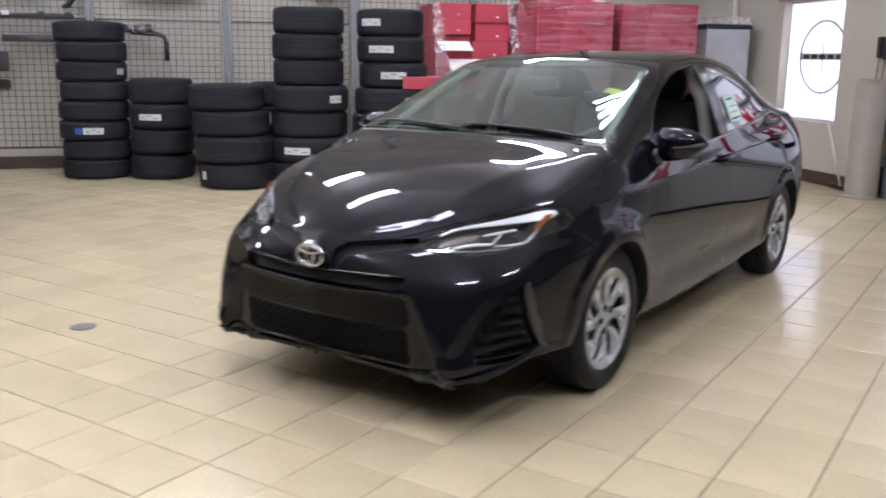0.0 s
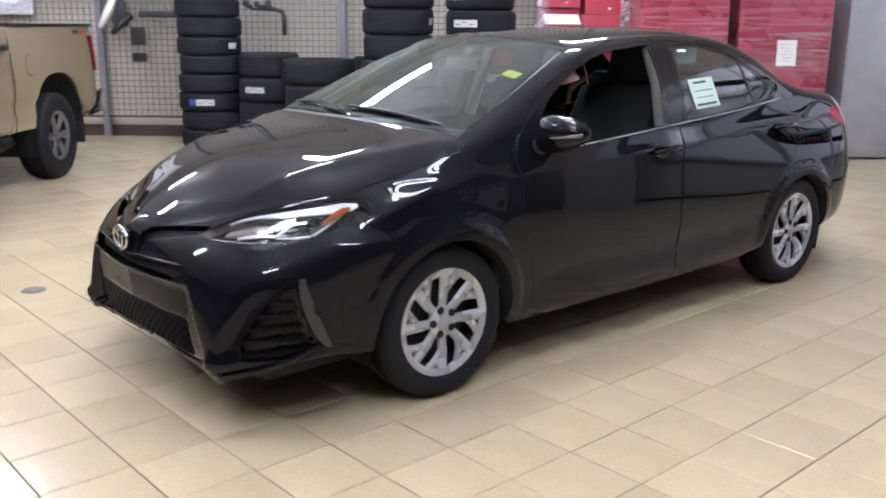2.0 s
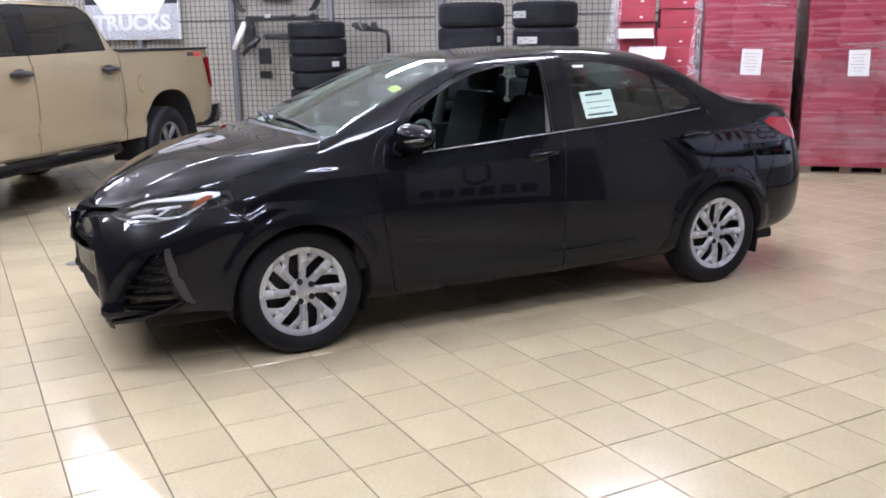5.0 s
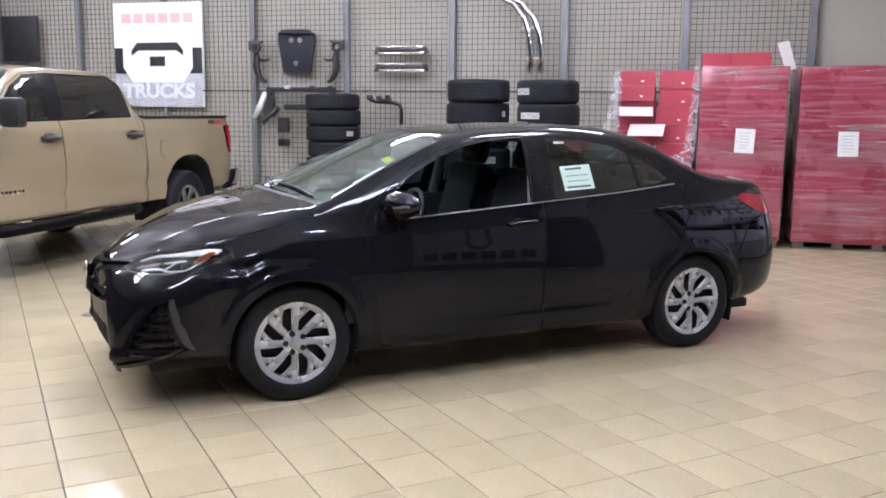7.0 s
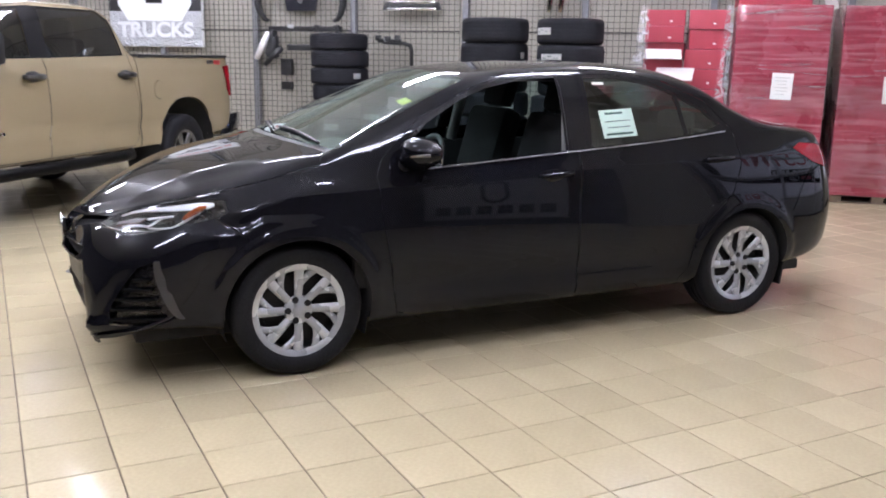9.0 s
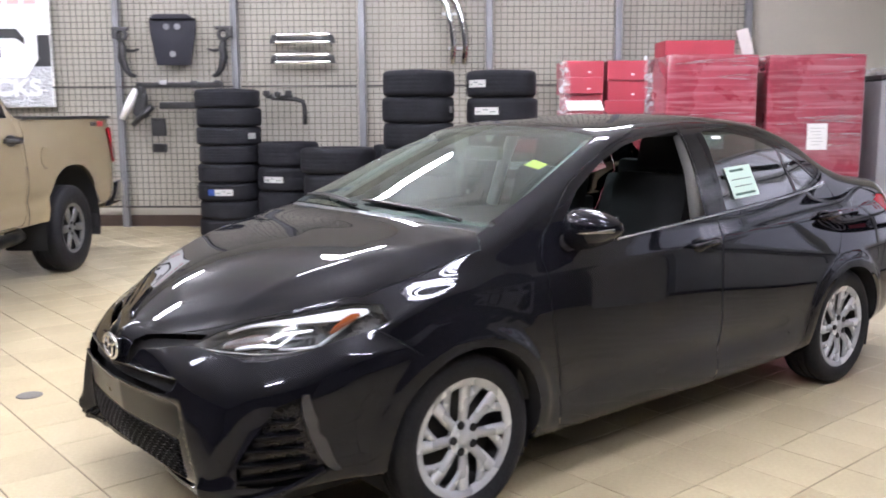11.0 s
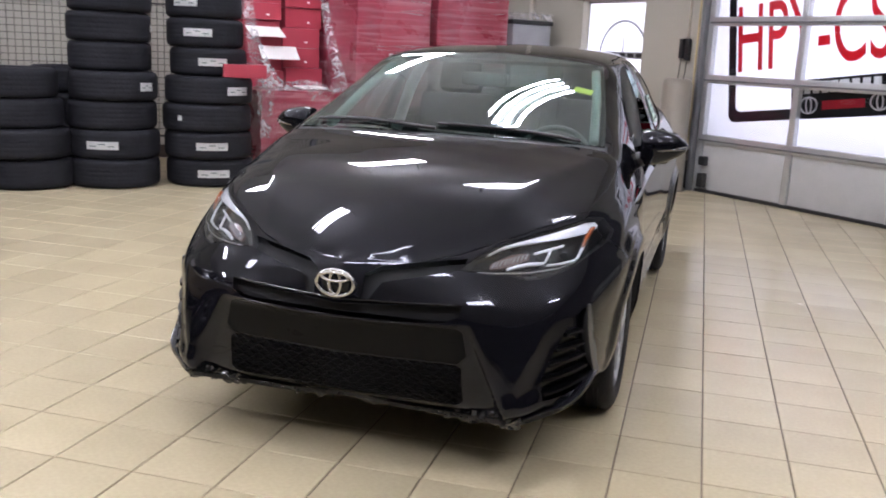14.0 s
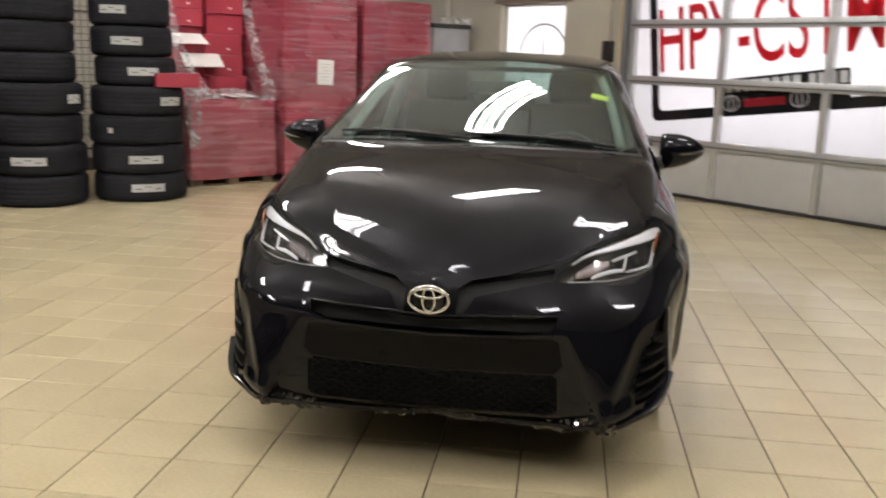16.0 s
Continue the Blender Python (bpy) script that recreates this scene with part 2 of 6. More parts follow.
# ---- structure ----
M.update(
    beige=surface("beige wall paint", (.385, .364, .308), .75, vary=.05, scale=1.2),
    ceiling_paint=surface("white ceiling paint", (.81, .81, .80), .85, vary=.04),
    grout=surface("brown grout", (.10, .075, .055), .85, vary=.2),
    base=surface("dark brown baseboard", (.045, .028, .02), .45),
    steel=surface("grey painted steel", (.16, .165, .175), .45, .2, vary=.12),
    alu=surface("brushed aluminium", (.55, .56, .57), .35, .7, vary=.08, fine=200),
    door_panel=surface("grey door panel", (.42, .42, .41), .5, vary=.07),
    wire=surface("dark grid wire", (.032, .030, .028), .5, .4),
    black=surface("black paint", (.012, .012, .013), .4),
    charcoal=surface("charcoal of the unseen walls", (.075, .075, .08), .7, vary=.08, scale=1.2),
    column=surface("pale beige column", (.55, .51, .44), .5, vary=.05),
)


def tile_material():
    m = surface("beige glazed tile", (.50, .43, .28), .17, vary=.10, scale=2.2, fine=60, bump=.004, rough_vary=.06)
    nt, b = m.node_tree, m.node_tree.nodes["Principled BSDF"]
    info, geo = nt.nodes.new("ShaderNodeObjectInfo"), nt.nodes.new("ShaderNodeNewGeometry")
    add, rng, mul = nt.nodes.new("ShaderNodeMath"), nt.nodes.new("ShaderNodeMapRange"), nt.nodes.new("ShaderNodeMix")
    add.operation = "ADD"
    nt.links.new(info.outputs["Random"], add.inputs[0])
    nt.links.new(geo.outputs["Random Per Island"], add.inputs[1])
    frac = nt.nodes.new("ShaderNodeMath")
    frac.operation = "FRACT"
    nt.links.new(add.outputs[0], frac.inputs[0])
    nt.links.new(frac.outputs[0], rng.inputs["Value"])
    rng.inputs["To Min"].default_value, rng.inputs["To Max"].default_value = .93, 1.05
    mul.data_type, mul.blend_type = "RGBA", "MULTIPLY"
    mul.inputs["Factor"].default_value = 1
    old = b.inputs["Base Color"].links[0].from_socket
    nt.links.new(old, mul.inputs["A"])
    nt.links.new(rng.outputs[0], mul.inputs["B"])
    nt.links.new(mul.outputs["Result"], b.inputs["Base Color"])
    return m


def structure(ob, label, category):
    return tagged(ob, label, category, "", "structure")


floor = structure(link("floor", box_bm((0, 0, -.105), (40, 40, .2)), M["grout"], None, "", False), "glossy beige square floor tiles with thin brown joints", "floor")
ceiling = structure(link("ceiling", box_bm((0, 0, 0), (24, 24, .2)), M["ceiling_paint"], None, "", False), "plain white painted showroom ceiling", "ceiling")
CEIL_Z = 5.0
ceiling.matrix_basis = room_pose(-2, -2.6, CEIL_Z + .1)

# walls: the mesh side, the door side with its two openings, and two that close the room
WALL_N, WALL_S, S0, N1 = -12.12, 7.14, -11.0, 8.0
wm = structure(link("wall_mesh_side", box_bm((0, 0, 0), (WALL_S - S0 + .5, .25, CEIL_Z)), M["beige"], None, "", False), "beige painted wall behind the display grid", "wall")
wm.matrix_basis = room_pose((WALL_S + S0) / 2, WALL_N - .125, CEIL_Z / 2) @ pose(0, 0, 0)


def wall_with_openings(name, n0, n1, holes, label, colour="beige"):
    """A wall along n at WALL_S, 0.3 thick, with through openings (n0, n1, z0, z1)."""
    bm = bmesh.new()
    ns = sorted({n0, n1, *(h[0] for h in holes), *(h[1] for h in holes)})
    zs = sorted({0.0, CEIL_Z, *(h[2] for h in holes), *(h[3] for h in holes)})
    solid = lambda a, c: not any(h[0] < a < h[1] and h[2] < c < h[3] for h in holes)
    for a, b in zip(ns, ns[1:]):
        for c, d in zip(zs, zs[1:]):
            if solid((a + b) / 2, (c + d) / 2):
                add_box(bm, (.15, -(a + b) / 2, (c + d) / 2), (.3, b - a, d - c))
    bmesh.ops.remove_doubles(bm, verts=bm.verts, dist=1e-4)
    seen = {}
    for f in list(bm.faces):
        key = tuple(round(c, 3) for c in f.calc_center_median())
        seen.setdefault(key, []).append(f)
    bmesh.ops.delete(bm, geom=[f for fs in seen.values() if len(fs) > 1 for f in fs], context="FACES")
    ob = structure(link(name, bm, M[colour], None, "", False), label, "wall")
    ob.matrix_basis = room_pose(WALL_S, 0, 0)
    return ob


# in this wall's own axes y runs towards the mesh wall, so n = -y
DOOR = (-7.98, -4.40, 0.0, 3.15)
POSTER = (-10.12, -8.98, .72, 2.15)
wall_with_openings("wall_door_side", WALL_N, -3.8, [DOOR, POSTER], "beige painted wall with a sectional door and a window")
# out-of-view walls; charcoal is made up to darken reflections and bounce
wall_with_openings("wall_far_side", -3.8, N1, [], "unseen charcoal wall that keeps reflections dark", "charcoal")
w3 = structure(link("wall_back", box_bm((0, 0, 0), (WALL_S - S0 + .8, .25, CEIL_Z)), M["charcoal"], None, "", False), "unseen charcoal wall that keeps reflections dark", "wall")
w3.matrix_basis = room_pose((WALL_S + S0) / 2, N1 + .125, CEIL_Z / 2)
w4 = structure(link("wall_end", box_bm((0, 0, 0), (.25, N1 - WALL_N + .5, CEIL_Z)), M["charcoal"], None, "", False), "unseen charcoal end wall that keeps reflections dark", "wall")
w4.matrix_basis = room_pose(S0 - .125, (WALL_N + N1) / 2, CEIL_Z / 2)
skirt = structure(link("baseboard", box_bm((0, 0, 0), (WALL_S - S0, .02, .15), .004), M["base"], None, "", False), "dark brown vinyl baseboard along the wall", "baseboard")
skirt.matrix_basis = room_pose((WALL_S + S0) / 2, WALL_N + .01, .075)
skirt = structure(link("baseboard", box_bm((0, 0, 0), (.02, -7.98 - WALL_N, .15), .004), M["base"], None, "", False), "dark brown vinyl baseboard along the wall", "baseboard")
skirt.matrix_basis = room_pose(WALL_S - .01, (WALL_N - 7.98) / 2, .075)
pier = structure(link("wall_pier", box_bm((0, 0, 0), (.42, .62, CEIL_Z)), M["beige"], None, "", False), "beige painted wall pier beside the sectional door", "wall")
pier.matrix_basis = room_pose(WALL_S - .21, -4.07, CEIL_Z / 2)


def banner_material(name, colour):
    """Printed film on the glass: daylight comes through it."""
    m = surface(name, colour, .6, vary=.02, bump=0)
    nt = m.node_tree
    b, out = nt.nodes["Principled BSDF"], nt.nodes["Material Output"]
    tr, mx = nt.nodes.new("ShaderNodeBsdfTranslucent"), nt.nodes.new("ShaderNodeMixShader")
    tr.inputs[0].default_value = (*(min(1, 1.15 * c) for c in colour), 1)
    mx.inputs[0].default_value = .7
    nt.links.new(b.outputs[0], mx.inputs[1])
    nt.links.new(tr.outputs[0], mx.inputs[2])
    nt.links.new(mx.outputs[0], out.inputs["Surface"])
    return m


M.update(film_white=banner_material("white film", (.85, .84, .86)), film_red=banner_material("red film", (.64, .035, .06)), film_black=banner_material("black film", (.012, .012, .014)),
         poster_grey=surface("grey poster ink", (.30, .31, .33), .6, vary=.04))

def sheet_bm(c, wide, high):
    """An upright single sheet across x."""
    bm = bmesh.new()
    bm.faces.new([bm.verts.new((c[0], c[1] + a * wide / 2, c[2] + b * high / 2)) for a, b in ((-1, -1), (1, -1), (1, 1), (-1, 1))])
    return bm


# sectional door: rails, stiles, solid lower panels and glazed rows with the printed film behind
gate = structure(thing("door_1", room_pose(WALL_S, 0, 0), "", "", "", ""), "closed grey sectional garage door with film-covered windows", "door")
STILES = (-7.93, -6.74, -5.57, -4.45)
ROWS_Z = (.0, .60, 1.26, 1.88, 2.5, 3.12)
for n in STILES:
    part("stile", box_bm((.03, -n, 1.56), (.07, .075, 3.12), .008), M["alu"], gate, "aluminium stile")
for k, z in enumerate(ROWS_Z):
    if k:
        part("rail", box_bm((.028, 6.19, z), (.066, 3.5, .095), .008), M["alu"], gate, "aluminium rail")
        part("rail_edge", box_bm((-.012, 6.19, z - .012), (.016, 3.5, .02), .003), M["steel"], gate)
for a, b in zip(STILES, STILES[1:]):
    part("solid_panel", box_bm((.045, -(a + b) / 2, .29), (.04, b - a - .07, .58), .004), M["door_panel"], gate, "grey insulated panel")
    for z0, z1 in zip(ROWS_Z[1:], ROWS_Z[2:]):
        pane = part("pane", sheet_bm((.05, -(a + b) / 2, (z0 + z1) / 2), b - a - .07, z1 - z0 - .09), M["lens"], gate)
        pane.visible_shadow = False
part("floor_seal", box_bm((.03, 6.19, .018), (.08, 3.5, .036), .006), M["black"], gate, "black rubber floor seal")
for n in (-8.0, -4.40):
    part("track", box_bm((-.03, -n, 1.6), (.07, .05, 3.2), .006), M["steel"], gate, "galvanised door track")

banner = thing("door_banner", room_pose(WALL_S + .075, 0, 0), "printed film banner with red letters over white glass", "banner")


def flat_on_door(name, n, z, w, h, mat_key, out, rot=0.0, parent=None, radius=0.0):
    m = Matrix.Translation((-out, -n, z)) @ Matrix(((0, 0, -1, 0), (-1, 0, 0, 0), (0, 1, 0, 0), (0, 0, 0, 1))) @ pose(0, 0, 0, 0, 0, rot)
    if radius:
        pts = []
        for cx, cy, a0 in ((w / 2 - radius, h / 2 - radius, 0), (-w / 2 + radius, h / 2 - radius, 90), (-w / 2 + radius, -h / 2 + radius, 180), (w / 2 - radius, -h / 2 + radius, 270)):
            pts += [(cx + radius * math.cos(radians(a0 + 15 * k)), cy + radius * math.sin(radians(a0 + 15 * k))) for k in range(7)]
        bm = slab_bm(pts, .002, m)
    else:
        bm = box_bm((0, 0, 0), (w, h, .002), 0, m)
    return part(name, bm, M[mat_key], parent or banner, "", False)


def lettering(name, text, size, mat_key, parent, m, width=1.0, bold=0.0):
    cu = bpy.data.curves.new(name, "FONT")
    cu.body, cu.size, cu.extrude, cu.offset = text, size, .001, bold
    cu.align_x, cu.align_y = "CENTER", "CENTER"
    tmp = bpy.data.objects.new(name, cu)
    me = bpy.data.meshes.new_from_object(tmp)
    bpy.data.objects.remove(tmp)
    me.name = name
    me.materials.clear()
    me.materials.append(M[mat_key])
    ob = new(name, me)
    ob.parent = parent
    ob.matrix_basis = m @ Matrix.Diagonal((width, 1, 1, 1))
    return ob


def door_m(n, z, out, rot=0.0):
    return Matrix.Translation((-out, -n, z)) @ Matrix(((0, 0, -1, 0), (-1, 0, 0, 0), (0, 1, 0, 0), (0, 0, 0, 1))) @ pose(0, 0, 0, 0, 0, rot)


flat_on_door("film", -6.19, 1.87, 3.5, 2.5, "film_white", 0)
TILT = 7.0


def rounded(w, h, r):
    pts = []
    for cx, cy, a0 in ((w / 2 - r, h / 2 - r, 0), (-w / 2 + r, h / 2 - r, 90), (-w / 2 + r, -h / 2 + r, 180), (w / 2 - r, -h / 2 + r, 270)):
        pts += [(cx + r * math.cos(radians(a0 + 15 * k)), cy + r * math.sin(radians(a0 + 15 * k))) for k in range(7)]
    return pts


bm = bmesh.new()
outer = [bm.verts.new((x, y, 0)) for x, y in rounded(3.2, 1.80, .09)]
inner = [bm.verts.new((x, y, 0)) for x, y in rounded(3.0, 1.58, .07)]
for k in range(len(outer)):
    q = (k + 1) % len(outer)
    bm.faces.new((outer[k], outer[q], inner[q], inner[k]))
bmesh.ops.solidify(bm, geom=bm.faces, thickness=.002)
bmesh.ops.transform(bm, matrix=door_m(-6.14, 1.89, .004, TILT), verts=bm.verts)
part("plate_frame", bm, M["film_black"], banner, "black rounded frame", False)
word = lettering("slogan_letters", "HPY-CSTMR", 1.0, "film_red", banner, door_m(-6.20, 1.82, .008, TILT), 1.0, .002)
word.matrix_basis = door_m(-6.20, 1.82, .008, TILT) @ Matrix.Diagonal((2.85 / max(.1, word.dimensions.x), 1, 1, 1))
flat_on_door("name_plate", -6.10, 1.20, 1.48, .36, "film_black", .010, TILT, None, .03)
for n, w in ((-6.66, .07), (-6.56, .07), (-6.46, .07), (-6.36, .08), (-6.25, .10), (-6.13, .08), (-6.02, .08), (-5.91, .08), (-5.75, .07), (-5.65, .08), (-5.54, .07), (-5.44, .07)):
    flat_on_door("name_bar", n, 1.30 + (n + 6.08) * math.tan(radians(TILT)), w, .115, "paper", .014, TILT)
flat_on_door("name_bar", -6.24, 1.10, .46, .085, "film_red", .014, TILT)
for n in (-6.62, -5.86):
    for rx, rz in ((.095, .08), (.03, .075)):
        pts = [door_m(n, 1.06 if n < -6 else 1.15, .014, TILT) @ Vector((rx * math.cos(a), rz * math.sin(a), 0)) for a in (2 * math.pi * k / 24 for k in range(25))]
        part("logo_ring", tube_bm(pts, .009, 5, False), M["film_white"], banner)

# window with a printed poster
win = structure(thing("window_1", room_pose(WALL_S, 0, 0), "", "", "", ""), "window covered by a white printed poster film", "window")
for n, z, w, h in ((-9.55, .735, 1.14, .03), (-9.55, 2.135, 1.14, .03), (-10.105, 1.435, .03, 1.37), (-8.995, 1.435, .03, 1.37)):
    part("window_frame", box_bm((.14, -n, z), (.06, w, h), .004), M["alu"], win)
pane = part("pane", sheet_bm((.15, 9.55, 1.435), 1.08, 1.37), M["lens"], win)
pane.visible_shadow = False
part("window_head", box_bm((-.012, 9.55, 2.19), (.03, 1.34, .07), .005), surface("brown lintel trim", (.16, .125, .095), .6), win, "brown trim above the window")
poster = thing("poster", room_pose(WALL_S + .10, 0, 0), "white backlit poster with a grey ring emblem", "poster")
part("sheet", box_bm((0, 9.55, 1.435), (.003, 1.08, 1.37)), M["film_white"], poster, "", False)
cm = Matrix.Translation((-.006, 9.42, 1.48))
ring = [cm @ Vector((0, .42 * math.cos(a), .42 * math.sin(a))) for a in (2 * math.pi * k / 48 for k in range(49))]
part("emblem_ring", tube_bm(ring, .016, 6, False), M["poster_grey"], poster, "grey ring")
part("emblem_bar", box_bm((-.008, 9.42, 1.485), (.003, .86, .085)), M["poster_grey"], poster)
for k in range(5):
    part("emblem_bar", box_bm((-.011, 9.72 - .15 * k, 1.485), (.003, .105, .05)), M["black"], poster)
part("emblem_star", slab_bm([(0, .40), (.02, .06), (.02, -.06), (0, -.40), (-.02, -.06), (-.02, .06)], .002, Matrix.Translation((-.006, 9.42, 1.48)) @ Matrix(((0, 0, -1, 0), (1, 0, 0, 0), (0, 1, 0, 0), (0, 0, 0, 1)))), M["poster_grey"], poster)

# daylight behind the films
for nm, n, z, sx, sz, e in (("door_daylight", -6.19, 1.86, 3.6, 2.5, DAY_DOOR), ("window_daylight", -9.55, 1.435, 1.2, 1.4, DAY_WINDOW)):
    la = bpy.data.lights.new(nm, "AREA")
    la.shape, la.size, la.size_y, la.energy, la.color = "RECTANGLE", sx, sz, e, (.93, .96, 1.0)
    ob = new(nm, la)
    c = W(WALL_S + .75, n, z)
    ob.matrix_basis = look(c, W(WALL_S, n, z))

# ceiling lights: high bays with four tubes, hung on rods
M["tube"] = glow("fluorescent tube", (.95, .97, 1.0), LAMP_GLOW)
first = None
for s, n in LAMPS:
    if first is None:
        first = thing("ceiling_light", room_pose(s, n, LAMP_Z, LAMP_TURN), "white high bay ceiling light with fluorescent tubes", "ceiling light", "ceiling lights")
        part("housing", box_bm((0, 0, .055), (1.22, .17, .06), .012), M["ceiling_paint"], first)
        for k in range(4):
            part("tube", tube_bm([(-.57, -.165 + .11 * k, .0), (.57, -.165 + .11 * k, .0)], .019, 8), M["tube"], first)
        for x in (-.5, .5):
            part("rod", tube_bm([(x, 0, .08), (x, 0, CEIL_Z - LAMP_Z + .02)], .008, 6), M["steel"], first)
    else:
        copy_thing(first, room_pose(s, n, LAMP_Z, LAMP_TURN))

# grid panels and posts on the mesh wall
POSTS = [-7.45, -5.89, -4.33, -2.78, -1.25, .39, 2.02, 3.65, 5.27]
MESH_N = WALL_N + .12
for s in POSTS:
    ob = link("grid_post", box_bm((0, 0, 2.0), (.085, .085, 4.0), .006), M["steel"], None, "", False)
    tagged(ob, "grey steel upright post of the display grid", "post", "grid posts")
    ob.matrix_basis = room_pose(s, MESH_N - .02, 0)
wires = bmesh.new()
half, pitch = (1.595 - .10) / 2, .0765
cols = int(2 * half / pitch)
for k in range(cols + 1):
    x = -half + 2 * half * k / cols
    add_box(wires, (x, 0, 2.12), (.0068, .0068, 3.7))
for k in range(49):
    add_box(wires, (0, .006, .28 + pitch * k), (2 * half, .0068, .0068))
first = thing("display_grid", room_pose((POSTS[0] + POSTS[1]) / 2, MESH_N + .02), "dark wire display grid panel fixed before the wall", "grid panel", "grid panels")
wp = part("wire_grid", wires, M["wire"], first, "", False)
wp["kind"] = "stuff"
for z in (.27, 1.83, 3.96):
    part("rail", box_bm((0, -.01, z), (2 * half, .018, .020), .004), M["wire"], first)
for a, b in zip(POSTS[1:], POSTS[2:]):
    copy_thing(first, room_pose((a + b) / 2, MESH_N + .02))

from mathutils.bvhtree import BVHTree
from mathutils.interpolate import poly_3d_calc

# ---- the black sedan ----
# Local axes: x to its left side, y from the nose backwards, z up. Each rail runs round the body from the
# middle of the nose (station 0) by the corner (1) and along the side to the middle of the tail (5.7).
RAIL_SILL = [(0, 0, .035, .215), (.35, .36, .04, .205), (.6, .57, .05, .208), (.8, .72, .2, .245), (1, .795, .42, .265), (1.3, .82, .7, .22), (1.65, .825, 1.05, .19), (2.6, .83, 2.0, .19),
             (3.8, .835, 3.2, .20), (4.3, .83, 3.7, .22), (4.8, .795, 4.2, .27), (5.1, .66, 4.46, .30), (5.4, .36, 4.58, .31), (5.7, 0, 4.60, .31)]
RAIL_LOW = [(0, 0, .0, .35), (.35, .38, .025, .35), (.6, .60, .075, .35), (.8, .745, .22, .35), (1, .822, .42, .35), (1.3, .862, .7, .36), (1.65, .866, 1.05, .36), (2.6, .862, 2.0, .36),
            (3.8, .866, 3.2, .37), (4.3, .872, 3.7, .38), (4.8, .84, 4.2, .40), (5.1, .70, 4.50, .42), (5.4, .38, 4.60, .43), (5.7, 0, 4.63, .43)]
RAIL_MID = [(0, 0, .0, .53), (.35, .37, .035, .54), (.6, .58, .11, .55), (.8, .72, .22, .57), (1, .808, .38, .58), (1.3, .876, .72, .60), (1.65, .884, 1.05, .60), (2.1, .872, 1.5, .575),
            (3.2, .868, 2.6, .58), (3.8, .876, 3.2, .60), (4.3, .888, 3.7, .62), (4.8, .855, 4.2, .62), (5.1, .72, 4.50, .62), (5.4, .40, 4.62, .62), (5.7, 0, 4.65, .62)]
RAIL_CHEEK = [(0, 0, .012, .63), (.35, .36, .105, .675), (.6, .54, .20, .695), (.8, .68, .33, .71), (1, .775, .48, .745), (1.3, .862, .78, .80), (1.65, .868, 1.05, .825), (2.1, .860, 1.5, .84),
              (3.2, .855, 2.6, .87), (3.8, .850, 3.2, .90), (4.3, .848, 3.7, .91), (4.8, .812, 4.2, .90), (5.1, .70, 4.44, .89), (5.4, .40, 4.55, .88), (5.7, 0, 4.58, .87)]
RAIL_BELT = [(0, 0, .045, .705), (.35, .37, .185, .735), (.6, .54, .33, .785), (.8, .655, .45, .818), (1, .742, .57, .845), (1.3, .795, .82, .885), (1.65, .818, 1.12, .925), (2.1, .823, 1.5, .948),
             (3.2, .803, 2.6, 1.018), (3.8, .776, 3.2, 1.06), (4.15, .733, 3.55, 1.105), (4.3, .722, 3.7, 1.11), (4.8, .715, 4.2, 1.07), (5.1, .62, 4.40, 1.05), (5.4, .36, 4.49, 1.045), (5.7, 0, 4.52, 1.05)]
RAIL_ROOF = [(0, 0, .065, .722), (.35, .31, .215, .765), (.6, .46, .35, .825), (.8, .56, .46, .868), (1, .635, .58, .90), (1.3, .69, .82, .955), (1.65, .735, 1.09, 1.02), (1.85, .715, 1.26, 1.105),
             (2.1, .67, 1.5, 1.222), (2.35, .622, 1.75, 1.333), (2.6, .588, 2.0, 1.40), (3.2, .572, 2.6, 1.425), (3.8, .570, 3.2, 1.362), (4.1, .592, 3.5, 1.265), (4.3, .62, 3.7, 1.18),
             (4.55, .652, 3.95, 1.108), (4.8, .655, 4.2, 1.082), (5.1, .55, 4.38, 1.068), (5.4, .33, 4.465, 1.065), (5.7, 0, 4.50, 1.07)]
RAIL_CROWN = [(0, 0, .075, .728), (.35, .17, .215, .80), (.6, .26, .345, .872), (.8, .31, .45, .915), (1, .35, .565, .947), (1.3, .38, .78, 1.0), (1.65, .41, 1.05, 1.048), (1.85, .41, 1.215, 1.135),
              (2.1, .385, 1.46, 1.265), (2.35, .355, 1.70, 1.372), (2.6, .33, 1.97, 1.435), (3.2, .315, 2.6, 1.457), (3.8, .315, 3.2, 1.412), (4.1, .33, 3.53, 1.315), (4.3, .35, 3.75, 1.215),
              (4.55, .36, 3.98, 1.125), (4.8, .36, 4.2, 1.10), (5.1, .30, 4.37, 1.088), (5.4, .18, 4.455, 1.082), (5.7, 0, 4.50, 1.083)]
RAIL_SPINE = [(0, 0, .08, .73), (.35, 0, .20, .81), (.6, 0, .325, .883), (.8, 0, .43, .927), (1, 0, .545, .96), (1.3, 0, .76, 1.01), (1.65, 0, 1.03, 1.058), (1.85, 0, 1.195, 1.148),
              (2.1, 0, 1.44, 1.28), (2.35, 0, 1.68, 1.385), (2.6, 0, 1.955, 1.446), (3.2, 0, 2.6, 1.466), (3.8, 0, 3.2, 1.425), (4.1, 0, 3.55, 1.328), (4.3, 0, 3.78, 1.222),
              (4.55, 0, 4.0, 1.130), (4.8, 0, 4.2, 1.105), (5.1, 0, 4.36, 1.092), (5.4, 0, 4.45, 1.086), (5.7, 0, 4.50, 1.086)]
FRONT_AXLE, REAR_AXLE, HUB_Z, TYRE_R = 0.965, 3.665, 0.312, 0.316


